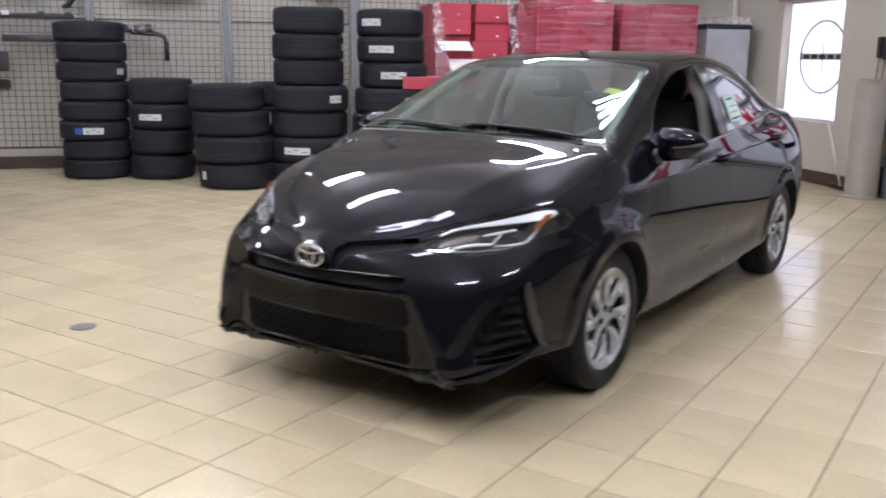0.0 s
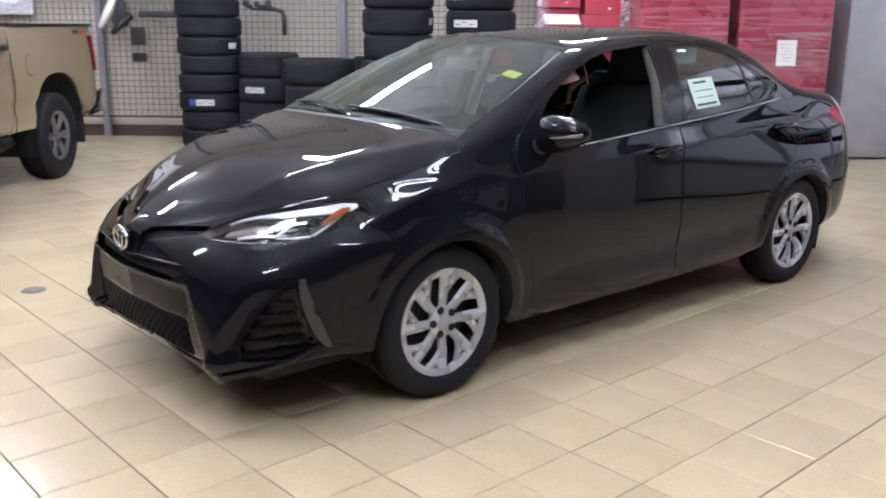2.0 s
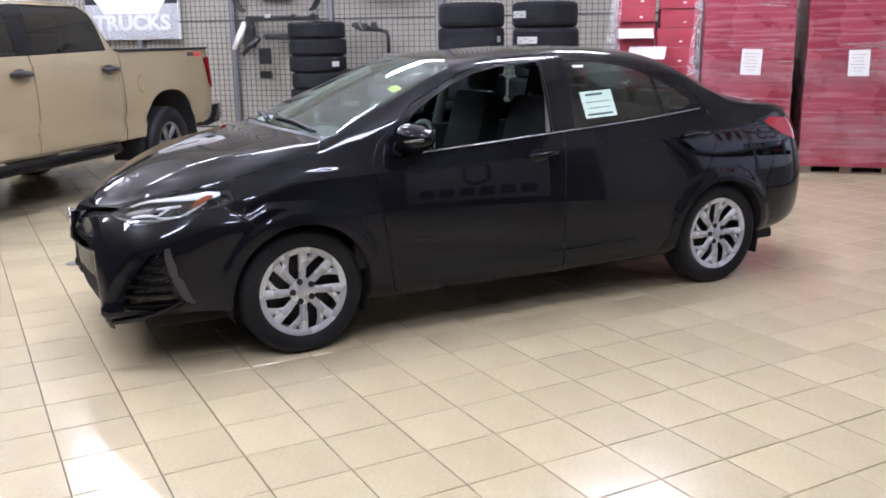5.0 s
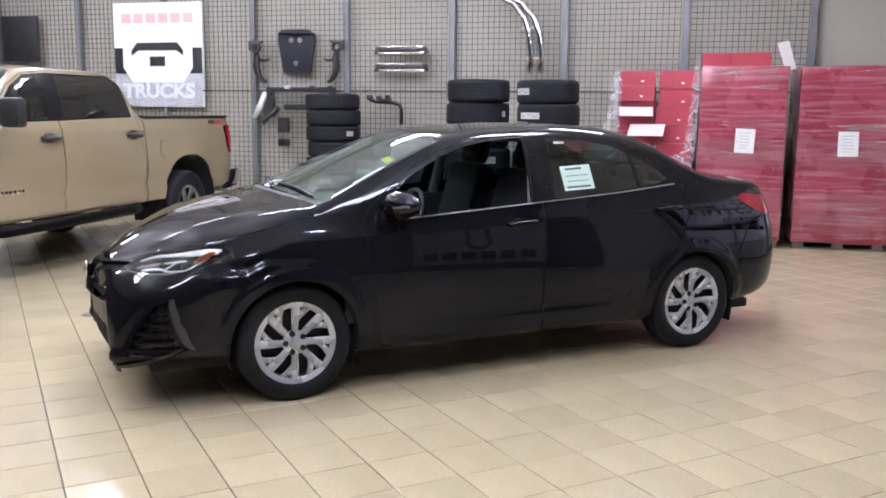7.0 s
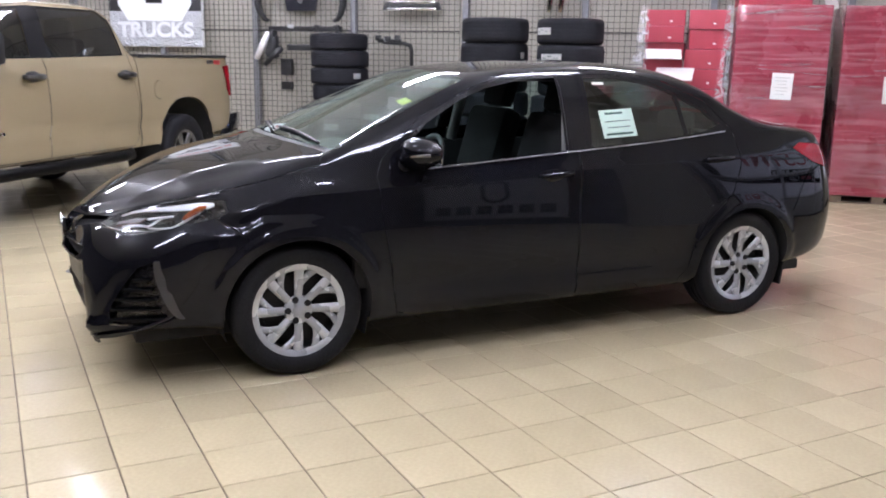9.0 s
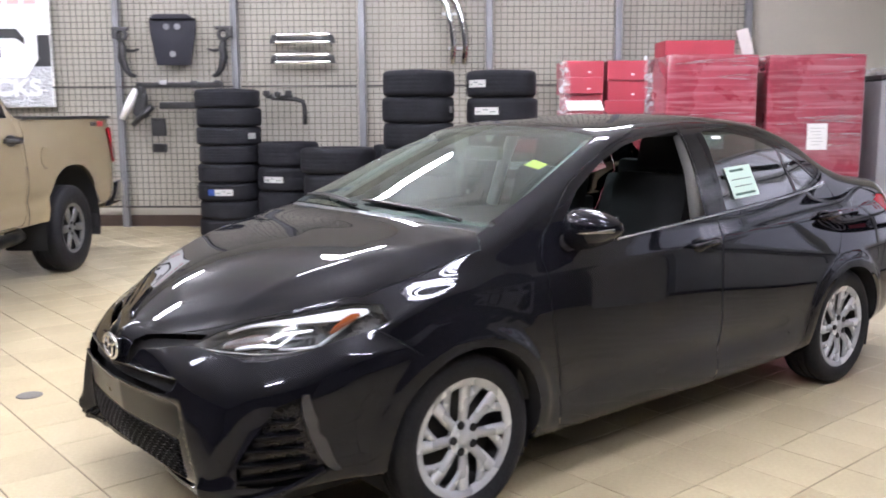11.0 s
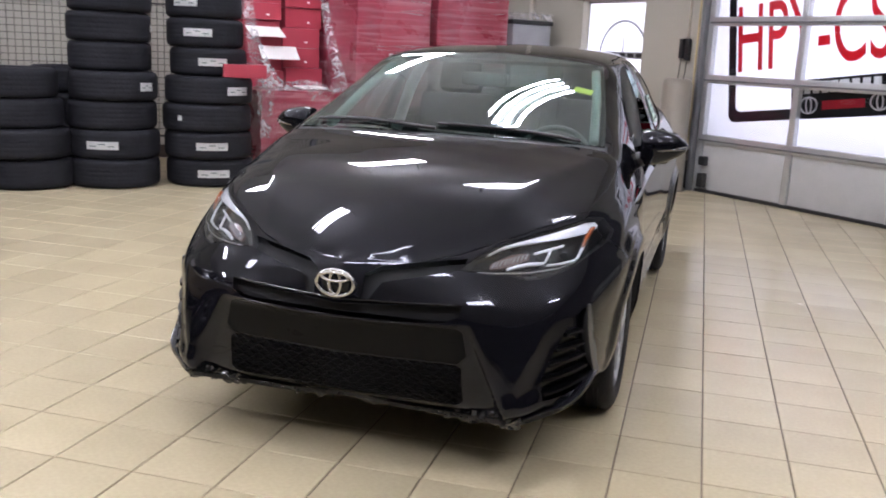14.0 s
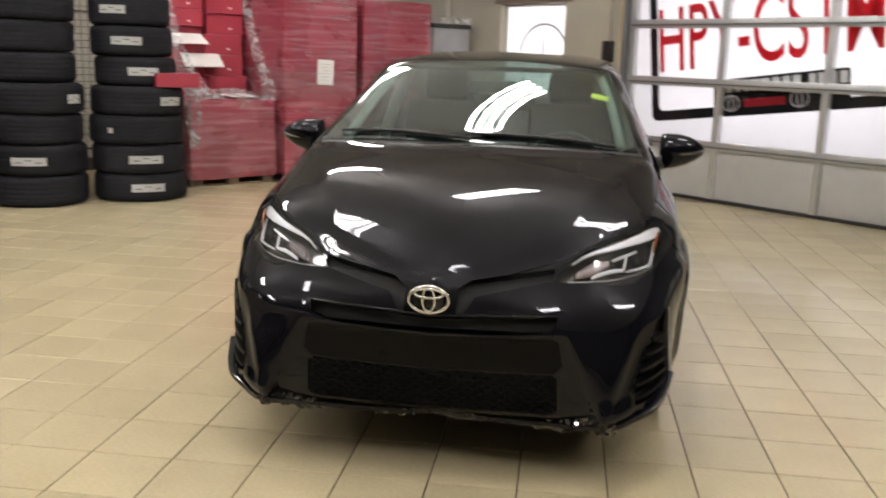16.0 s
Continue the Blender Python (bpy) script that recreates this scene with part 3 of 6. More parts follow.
def ring_arc(y, z, r, a0, a1, n):
    return [(y + r * math.cos(radians(a0 + (a1 - a0) * k / n)), z + r * math.sin(radians(a0 + (a1 - a0) * k / n))) for k in range(n + 1)]


def arch(y, r):
    return [(y - r * 1.02, 0.05)] + ring_arc(y, HUB_Z, r, 184, -4, 26) + [(y + r * 1.02, 0.05)]


def sedan_half():
    """Half of the sedan's skin with its panels marked on the faces."""
    p = np.concatenate([np.linspace(0, 1, 84), np.linspace(1.0, 2.6, 96)[1:], np.linspace(2.6, 4.3, 66)[1:], np.linspace(4.3, 5.7, 60)[1:]])
    rails = [pchip(r, p) for r in (RAIL_SILL, RAIL_LOW, RAIL_MID, RAIL_CHEEK, RAIL_BELT, RAIL_ROOF, RAIL_CROWN, RAIL_SPINE)]
    # the glasshouse sits lower over the windshield and higher over the rear seats
    for r, lift in ((rails[5], ((1.08, 0), (1.22, -.018), (1.5, -.043), (1.72, -.045), (1.97, -.012), (2.3, .002), (2.6, .012), (2.9, .025), (3.2, .037), (3.5, .050), (3.72, .024), (3.95, .010), (4.2, .008), (4.4, .006))),
                    (rails[6], ((1.06, 0), (1.2, -.017), (1.46, -.041), (1.70, -.044), (1.97, -.012), (2.3, .003), (2.6, .012), (2.9, .025), (3.2, .037), (3.53, .056), (3.75, .060), (3.98, .042), (4.2, .016), (4.4, .008))),
                    (rails[7], ((1.05, 0), (1.2, -.015), (1.44, -.036), (1.68, -.039), (1.95, -.012), (2.3, .003), (2.6, .012), (2.9, .025), (3.2, .037), (3.55, .056), (3.78, .060), (4.0, .042), (4.2, .016), (4.4, .008)))):
        r[:, 2] += pchip(lift, r[:, 1])[:, 0] * (p > 1.6)
    under = rails[0].copy()
    under[:, 0] *= 0.86
    under[:, 1] = 2.3 + (under[:, 1] - 2.3) * 0.95
    rails = [under] + rails
    spread = np.array([0, 0.5, 1.2, 2.2, 3.4, 4.6, 6.2, 7.5, 8.7])
    across = np.concatenate([np.linspace(a, b, n + 1)[:-1] for a, b, n in zip(spread[:-1], spread[1:], (2, 6, 12, 14, 15, 14, 14, 10))] + [spread[-1:]])
    grid = np.zeros((len(p), len(across), 3))
    for s in range(len(p)):
        grid[s] = pchip([(a, *r[s]) for a, r in zip(spread, rails)], across)
    for _ in range(10):
        g = grid.copy()
        g[1:-1] = (grid[:-2] + 2 * grid[1:-1] + grid[2:]) / 4
        grid = g.copy()
        grid[:, 1:-1] = (g[:, :-2] + 2 * g[:, 1:-1] + g[:, 2:]) / 4
    grid[0, :, 0] = grid[-1, :, 0] = grid[:, -1, 0] = 0
    # rolled wheel-arch lips and the low door crease
    y, z, x = grid[..., 1], grid[..., 2], grid[..., 0]
    flank = (x > 0.6) & (z < 0.86)
    for ya, ra in ((FRONT_AXLE, 0.352), (REAR_AXLE, 0.345)):
        d = np.hypot(y - ya, z - HUB_Z) - ra
        t = np.clip((.075 - d) / .024, 0, 1)
        grid[..., 0] += np.where(flank & (z > .2), .015 * t * t * (3 - 2 * t) * np.clip((z - .25) / .12, 0, 1), 0)
    # a shelf over the front arch that runs on under the headlight
    y, z, x = grid[..., 1], grid[..., 2], grid[..., 0]
    ring = np.where(y < .70, .715, .700 + .062 * np.clip((y - .68) / .12, 0, 1) - .05 * np.clip((y - 1.0) / .25, 0, 1) ** 2)
    fade = np.clip((y - .46) / .12, 0, 1) * np.clip((1.28 - y) / .25, 0, 1) * np.clip((z - .52) / .12, 0, 1) * np.clip((.90 - z) / .06, 0, 1) * np.clip((x - .60) / .1, 0, 1)
    for wide, high in ((.026, .011), (.085, .009)):
        t = np.clip((ring - z) / wide + .5, 0, 1)
        grid[..., 0] += fade * high * (t * t * (3 - 2 * t) - .45)
    door = np.clip((y - 1.35) / 0.25, 0, 1) * np.clip((3.25 - y) / 0.25, 0, 1)
    grid[..., 0] -= np.where(x > 0.5, door * 0.016 * np.exp(-((z - 0.40) / 0.07) ** 2), 0)
    grid[..., 0] += np.where(x > 0.5, 0.007 * np.clip((y - 0.75) / 0.3, 0, 1) * np.clip((4.2 - y) / 0.4, 0, 1) * np.exp(-np.abs(z - (0.815 + 0.038 * y)) / 0.026), 0)
    # the mouth lies back between its raised edges, and a ledge stands out under the side intakes
    y, z, x = grid[..., 1], grid[..., 2], grid[..., 0]
    face = np.clip((.45 - y) / .1, 0, 1)
    inward = np.minimum(np.minimum(.437 + (.582 - z) * .43 - x, .545 - z), z - .20)
    t = np.clip(inward / .026, 0, 1)
    grid[..., 1] += face * (.018 + .035 * np.clip((.55 - z) / .33, 0, 1)) * t * t * (3 - 2 * t) * (z < .56)
    t = np.clip((.315 - z) / .03, 0, 1) * np.clip((x - .54) / .05, 0, 1) * (y < .62)
    grid[..., 1] -= .016 * t * np.clip((.5 - y) / .2, 0, 1)
    grid[..., 0] += .010 * t * (x > .7)
    # the upright fin between the mouth and the side intake
    y, z, x = grid[..., 1], grid[..., 2], grid[..., 0]
    d = x - (.597 + (z - .29) * .33)
    grid[..., 1] -= face * .016 * np.exp(-np.abs(d) / .026) * np.clip((z - .25) / .05, 0, 1) * np.clip((.56 - z) / .10, 0, 1)
    d = x - (.66 + (z - .40) * .40)
    grid[..., 1] += face * .014 * np.exp(-(d / .035) ** 2) * np.clip((z - .27) / .05, 0, 1) * np.clip((.57 - z) / .08, 0, 1)
    # the bonnet's front is drawn smooth over the nose
    y, z, x = grid[..., 1], grid[..., 2], grid[..., 0]
    pick = (y > .07) & (y < 1.0) & (x < .66) & (z > .725)
    near_nose = (y < .34) & (x < .30) & (y > .11)

    def terms(x, y):
        return np.stack([np.ones_like(x), y, y ** 2, y ** 3, x ** 2, x ** 2 * y, x ** 2 * y ** 2, x ** 4, x ** 4 * y, x ** 4 * y ** 2, x ** 6], -1)

    use = pick & ~near_nose
    fit_z, *_ = np.linalg.lstsq(terms(x[use], y[use]), z[use], rcond=None)
    edge = .10 + .52 * np.clip((y - .06) / .42, 0, 1) ** .75
    soft = np.clip((.98 - y) / .25, 0, 1) * np.clip((edge - x) / .10, 0, 1) * np.clip((y - .08) / .04, 0, 1) * pick
    soft = soft * soft * (3 - 2 * soft)
    grid[..., 2] = z * (1 - soft) + (terms(x, y) @ fit_z) * soft
    # the windshield is one even curve
    y, z, x = grid[..., 1], grid[..., 2], grid[..., 0]
    pick = (y > 1.06) & (y < 1.98) & (x < .70) & (z > 1.0)

    def glass_terms(x, y):
        return np.stack([np.ones_like(x), y, y ** 2, y ** 3, x ** 2, x ** 2 * y], -1)

    use = pick & (y > 1.16) & (y < 1.90) & (x < .61 - .13 * (y - 1.16))
    fit_z, *_ = np.linalg.lstsq(glass_terms(x[use], y[use]), z[use], rcond=None)
    soft = np.clip((y - 1.08) / .10, 0, 1) * np.clip((1.97 - y) / .10, 0, 1) * np.clip((.735 - .125 * (y - 1.1) / .8 - x) / .05, 0, 1) * pick
    soft = soft * soft * (3 - 2 * soft)
    grid[..., 2] = z * (1 - soft) + (glass_terms(x, y) @ fit_z) * soft
    # two ridges that rise along the bonnet
    y, z, x = grid[..., 1], grid[..., 2], grid[..., 0]
    hood = np.clip((y - 0.15) / 0.3, 0, 1) * np.clip((1.12 - y) / 0.1, 0, 1) * (z > 0.72)
    d = x - (.425 + .40 * (y - .35))
    grid[..., 2] += hood * .013 * (np.exp(-np.sqrt(d * d + .010 ** 2) / .085) * (d < 0) + np.exp(-np.sqrt(d * d + .010 ** 2) / .05) * (d >= 0))
    bm = bmesh.new()
    layer = bm.faces.layers.int.new("panel")
    vs = [[bm.verts.new(q) for q in row] for row in grid]
    for a, b in zip(vs, vs[1:]):
        for k in range(len(across) - 1):
            bm.faces.new((a[k], b[k], b[k + 1], a[k + 1]))
    bmesh.ops.remove_doubles(bm, verts=bm.verts, dist=2e-4)
    bmesh.ops.dissolve_degenerate(bm, edges=bm.edges, dist=1e-5)
    bmesh.ops.recalc_face_normals(bm, faces=bm.faces)
    bm.normal_update()
    smooth_skin = bm.copy()
    smooth_skin.normal_update()
    smooth_skin.faces.ensure_lookup_table()
    smooth_tree = BVHTree.FromBMesh(smooth_skin)

    def side(f):
        return f.normal.x > 0.25 and f.calc_center_median().x > 0.45

    def front(f):
        c = f.calc_center_median()
        return f.normal.y < 0.2 and c.y < 0.72 and c.z < 0.9 and c.z > 0.18

    def rear(f):
        c = f.calc_center_median()
        return c.y > 3.95 and c.x > 0.3

    def top(f):
        return f.normal.z > 0.2

    # panels by plain outlines; the gap round each is marked first
    def panel(code, poly, axes, allowed, gap=0.0035):
        if gap:
            cut(bm, layer, 99, grown(poly, gap), axes, allowed)
        cut(bm, layer, code, poly, axes, allowed)

    # bonnet, windshield, roof and boot, seen from above
    cut(bm, layer, 2, [(-.01, 1.075), (.25, 1.09), (.50, 1.12), (.70, 1.175), (.66, 1.45), (.615, 1.70), (.565, 1.935), (.30, 1.90), (-.01, 1.885)], (0, 1), lambda f: top(f) and f.calc_center_median().x < .72 and f.calc_center_median().z > .95)
    hood_line = [(-.01, -.05), (.22, .115), (.37, .205), (.53, .345), (.645, .465), (.725, .60), (.757, .82), (.775, 1.09), (.70, 1.135), (.50, 1.085), (.25, 1.055), (-.01, 1.04)]
    panel(1, hood_line, (0, 1), lambda f: f.normal.z > 0.3 and f.calc_center_median().z > 0.695 and f.calc_center_median().y < 1.2)
    cut(bm, layer, 3, [(-.01, 3.40), (.28, 3.41), (.545, 3.46), (.60, 3.72), (.615, 3.88), (.36, 3.93), (-.01, 3.95)], (0, 1), lambda f: top(f) and f.calc_center_median().y > 3.2)
    panel(4, [(-.01, 3.99), (.36, 3.97), (.635, 3.93), (.66, 4.18), (.56, 4.40), (.34, 4.49), (-.01, 4.56)], (0, 1), lambda f: f.normal.z > 0.35 and f.calc_center_median().y > 3.85)
    # doors
    panel(5, [(1.36, .93), (1.375, .75), (1.42, .50), (1.455, .255), (1.60, .225), (2.498, .225), (2.498, .45), (2.490, .75), (2.505, 1.0), (2.53, 1.425), (2.2, 1.405), (1.95, 1.335), (1.64, 1.195), (1.40, 1.01)], (1, 2), side)
    panel(6, [(2.515, 1.005), (2.50, .75), (2.507, .45), (2.507, .225), (3.16, .225), (3.25, .33), (3.27, .45), (3.36, .60), (3.53, .74), (3.60, .90), (3.61, 1.10), (3.46, 1.255), (3.2, 1.365), (2.9, 1.422), (2.54, 1.428)], (1, 2), side)
    # side windows
    window_f = [(1.52, .958), (1.57, 1.09), (1.66, 1.165), (1.77, 1.225), (1.88, 1.282), (2.03, 1.335), (2.2, 1.368), (2.455, 1.390), (2.43, 1.016), (2.0, .985)]
    window_r = [(2.60, 1.028), (2.635, 1.390), (2.85, 1.385), (3.07, 1.348), (3.225, 1.295), (3.245, 1.075), (3.0, 1.055)]
    window_q = [(3.275, 1.079), (3.255, 1.280), (3.40, 1.212), (3.515, 1.125), (3.42, 1.098)]
    cut(bm, layer, 98, grown(window_f, 0.016), (1, 2), side)
    cut(bm, layer, 97, window_f, (1, 2), side)
    cut(bm, layer, 98, [(2.57, 1.024), (2.60, 1.408), (2.85, 1.403), (3.09, 1.366), (3.42, 1.228), (3.55, 1.118), (3.42, 1.084), (3.0, 1.045)], (1, 2), side)
    cut(bm, layer, 7, window_r, (1, 2), side)
    cut(bm, layer, 8, window_q, (1, 2), side)
    cut(bm, layer, 9, [(2.455, 1.02), (2.476, 1.40), (2.585, 1.405), (2.56, 1.026)], (1, 2), side)
    # lamps
    panel(10, [(.385, .708), (.43, .746), (.50, .780), (.58, .805), (.66, .826), (.735, .846), (.775, .838), (.815, .797), (.812, .775), (.766, .745), (.72, .712), (.66, .690), (.60, .684), (.54, .698), (.47, .702)], (0, 2), lambda f: front(f) and f.normal.z < .97, 0.004)
    panel(11, [(4.05, .985), (4.12, 1.012), (4.28, 1.000), (4.50, .95), (4.50, .860), (4.34, .862), (4.22, .895), (4.12, .945)], (1, 2), lambda f: rear(f), 0.003)
    # mouth and intakes, seen from the front
    cut(bm, layer, 12, [(.395, .710), (.275, .686), (.145, .660), (.108, .602), (.086, .602), (.086, .682), (.13, .708), (.25, .724), (.395, .738)], (0, 2), front)
    cut(bm, layer, 13, [(-.01, .545), (.30, .547), (.37, .555), (.412, .574), (.418, .608), (.33, .602), (-.01, .586)], (0, 2), front)
    cut(bm, layer, 14, [(-.01, .256), (.41, .258), (.432, .275), (.426, .395), (.405, .408), (-.01, .404)], (0, 2), front)
    cut(bm, layer, 15, [(.690, .300), (.795, .302), (.823, .345), (.80, .47), (.787, .588), (.752, .562), (.705, .45), (.680, .37)], (0, 2), front)
    cut(bm, layer, 16, [(.60, .262), (.690, .300), (.680, .37), (.705, .45), (.752, .562), (.725, .56), (.662, .46), (.622, .37)], (0, 2), front)
    cut(bm, layer, 17, [(-.01, .410), (.415, .412), (.440, .44), (.425, .520), (.405, .536), (-.01, .536)], (0, 2), front)
    # front bumper edge and rear bumper edge
    cut(bm, layer, 99, [(.592, .772), (.675, .718), (.735, .670), (.739, .674), (.679, .723), (.596, .777)], (1, 2), lambda f: f.calc_center_median().x > .7)
    cut(bm, layer, 99, [(4.02, .62), (4.12, .80), (4.20, .875), (4.205, .871), (4.126, .797), (4.026, .618)], (1, 2), lambda f: f.calc_center_median().x > .6)
    # wheel openings
    cut(bm, layer, 100, arch(FRONT_AXLE, 0.352), (1, 2), lambda f: f.calc_center_median().x > .45)
    cut(bm, layer, 100, arch(REAR_AXLE, 0.345), (1, 2), lambda f: f.calc_center_median().x > .45)
    # what is left is split into fender, quarter, roof and bumpers by place
    for f in bm.faces:
        if f[layer] == 0:
            c = f.calc_center_median()
            if c.y < .66 and (c.z < .72 or c.y < .3) or (c.y < 0.64 and c.x < .7):
                f[layer] = 20
            elif 1.0 < c.y < 1.22 and c.x < .715 and c.z > .99:
                f[layer] = 26
            elif c.y < 1.45 and c.z < 1.1:
                f[layer] = 21
            elif c.z > .98 and c.y < 3.6:
                f[layer] = 22
            elif c.y > 4.05 and c.z < .86 or c.y > 4.45:
                f[layer] = 24
            elif 1.3 < c.y < 3.4 and c.z < .3 or 3.1 < c.y < 3.5 and c.z < .58:
                f[layer] = 25
            else:
                f[layer] = 23
    # loose bits of the quarter panel go to their neighbours
    left, groups = {f for f in bm.faces if f[layer] == 23}, []
    while left:
        heap, seen = [left.pop()], []
        while heap:
            f = heap.pop()
            seen.append(f)
            for e in f.edges:
                for g in e.link_faces:
                    if g in left:
                        left.discard(g)
                        heap.append(g)
        groups.append(seen)
    for seen in sorted(groups, key=len)[:-1]:
        for f in seen:
            f[layer] = 25 if f.calc_center_median().z < .6 else 22
    bm.normal_update()
    # the cut skin keeps the smooth normals of the whole one
    for v in bm.verts:
        at, _, k, _ = smooth_tree.find_nearest(v.co)
        vs = smooth_skin.faces[k].verts
        n = Vector()
        for w_, q in zip(poly_3d_calc([q.co for q in vs], at), vs):
            n += q.normal * w_
        if n.length > .5:
            v.normal = n.normalized()
    smooth_skin.free()
    return bm, layer


def take(src, layer, codes, sides, push=0.0):
    """The faces with these marks as a mesh, on the left (1), the right (-1) or both halves, with the whole skin's normals."""
    faces = [f for f in src.faces if f[layer] in codes]
    verts, polys, normals, keys = [], [], [], {}
    for sg in sides:
        for f in faces:
            ids = []
            for v in f.verts:
                key = (v.index, 0 if v.co.x < 1e-4 else sg)
                if key not in keys:
                    keys[key] = len(verts)
                    n = v.normal.copy()
                    if v.co.x < 1e-4:
                        n.x = 0
                        n.normalize()
                    co = v.co - n * push
                    verts.append((co.x * sg if key[1] else 0.0, co.y, co.z))
                    normals.append((n.x * sg, n.y, n.z))
                ids.append(keys[key])
            polys.append(ids if sg > 0 else ids[::-1])
    me = bpy.data.meshes.new("panel")
    me.from_pydata(verts, [], polys)
    me.polygons.foreach_set("use_smooth", [True] * len(polys))
    me.normals_split_custom_set_from_vertices(normals)
    return me


def panel_part(name, me, material, parent, label=""):
    me.name = name
    me.materials.append(material)
    ob = new(name, me)
    ob.parent = parent
    if label:
        ob["label"] = label
    return ob


sedan = thing("sedan_car", pose(-2.225, 2.62, 0), "glossy black four-door sedan parked on the tiled showroom floor", "car")
skin, mark = sedan_half()
skin.verts.index_update()
for codes, sides, name, mat_key, push, label in (
    ((1,), (1, -1), "hood", "paint", 0, ""), ((2,), (1, -1), "windshield", "windshield", 0, "clear laminated glass"), ((22,), (1, -1), "roof", "paint", 0, ""),
    ((3,), (1, -1), "rear_window", "side_glass", 0, "tinted glass"), ((4,), (1, -1), "trunk_lid", "paint", 0, ""), ((20,), (1, -1), "front_bumper", "paint", 0, ""),
    ((24,), (1, -1), "rear_bumper", "paint", 0, ""), ((12, 13), (1, -1), "grille_slot", "seam", .03, "thin black grille opening"), ((14,), (1, -1), "lower_grille", "grille_black", .005, "black lower grille opening"),
    ((17,), (1, -1), "mouth_panel", "mouth_black", 0, "satin black panel above the mesh"), ((26,), (1, -1), "cowl", "satin_black", .006, "black plastic cowl"), ((20, 12, 13, 14, 15, 16, 17), (1, -1), "bumper_core", "seam", .055, "dark inner bumper"),
    ((99,), (1, -1), "shut_line", "seam", .005, "dark panel gaps"),
):
    panel_part(name, take(skin, mark, codes, sides, push), M[mat_key], sedan, label)
for sg in (1, -1):
    for codes, name, mat_key, push, label in (
        ((21,), "fender", "paint", 0, ""), ((5,), "front_door", "paint", 0, ""), ((6,), "rear_door", "paint", 0, ""), ((23,), "quarter_panel", "paint", 0, ""), ((25,), "sill", "paint", 0, ""),
        ((98,), "window_frame", "gloss_black", .002, "black window surround"), ((7,), "rear_door_window", "side_glass", .004, "tinted glass"), ((8,), "quarter_window", "side_glass", .004, "tinted glass"),
        ((9,), "center_pillar", "gloss_black", .001, "black pillar cover"), ((15,), "side_intake", "gloss_black", .03, "slatted black air intake"), ((16,), "intake_edge", "paint", 0, ""),
        ((11,), "tail_light", "tail_red", -.002, "red tail lamp"), ((10,), "headlight", "lens", 0, "clear headlight with chrome inside"),
    ):
        ob = panel_part(name, take(skin, mark, codes, (sg,), push), M[mat_key], sedan, label)
        if name == "headlight":
            for nm, key, dep in (("lamp_housing", "lamp_inside", .045),):
                panel_part(nm, take(skin, mark, codes, (sg,), dep), M[key], ob)
skin_windows = take(skin, mark, (97,), (-1,), .004)
panel_part("front_door_window", skin_windows, M["side_glass"], sedan, "tinted glass")
tree = BVHTree.FromBMesh(skin)


def front_at(x, z, out=0.0):
    p, n, *_ = tree.ray_cast(Vector((abs(x), -1, z)), Vector((0, 1, 0)))
    while p is None:
        z += .004
        p, n, *_ = tree.ray_cast(Vector((abs(x), -1, z)), Vector((0, 1, 0)))
    q = p + n * out
    return Vector((math.copysign(q.x, x) if x else 0.0, q.y, q.z))


def side_at(y, z, out=0.0, sg=1):
    p, n, *_ = tree.ray_cast(Vector((2, y, z)), Vector((-1, 0, 0)))
    q = p + n * out
    return Vector((q.x * sg, q.y, q.z))


def top_at(x, y, out=0.0):
    p, n, *_ = tree.ray_cast(Vector((abs(x), y, 3)), Vector((0, 0, -1)))
    q = p + n * out
    return Vector((math.copysign(q.x, x) if x else 0.0, q.y, q.z))


def strip_bm(points, width, depth):
    """A flat bar with rounded edges along points; width goes along z."""
    bm = bmesh.new()
    rows = []
    for i, p in enumerate(points):
        d = (points[min(i + 1, len(points) - 1)] - points[max(i - 1, 0)]).normalized()
        up = Vector((0, 0, 1)) - d * d.z
        up.normalize()
        o = d.cross(up)
        w = width[i] if isinstance(width, (list, tuple)) else width
        rows.append([bm.verts.new(p + up * a * w / 2 + o * b * depth / 2) for a, b in ((-1, -.6), (-.7, -1), (.7, -1), (1, -.6), (1, .6), (.7, 1), (-.7, 1), (-1, .6))])
    for a, b in zip(rows, rows[1:]):
        for k in range(8):
            bm.faces.new((a[k], a[(k + 1) % 8], b[(k + 1) % 8], b[k]))
    bm.faces.new(rows[0][::-1])
    bm.faces.new(rows[-1])
    bmesh.ops.recalc_face_normals(bm, faces=bm.faces)
    return bm


def span(a, b, n):
    return [a + (b - a) * k / (n - 1) for k in range(n)]


def inlay_bm(line, width, out, at, depth=.007):
    """A thin bar laid along the body's skin; line: pairs for at(a, b, out), width across it."""
    bm = bmesh.new()
    rows = []
    for i, p in enumerate(line):
        a, b = line[max(i - 1, 0)], line[min(i + 1, len(line) - 1)]
        dx, dz = b[0] - a[0], b[1] - a[1]
        ln = math.hypot(dx, dz)
        w = (width[i] if isinstance(width, (list, tuple)) else width) / 2
        nx, nz = -dz / ln * w, dx / ln * w
        row = []
        for k, deep in ((-1, depth), (-1, .002), (-.7, 0), (.7, 0), (1, .002), (1, depth)):
            row.append(bm.verts.new(at(p[0] + k * nx, p[1] + k * nz, out - deep)))
        rows.append(row)
    for a, b in zip(rows, rows[1:]):
        for k in range(6):
            bm.faces.new((a[k], a[(k + 1) % 6], b[(k + 1) % 6], b[k]))
    bm.faces.new(rows[0][::-1])
    bm.faces.new(rows[-1])
    bmesh.ops.recalc_face_normals(bm, faces=bm.faces)
    return bm


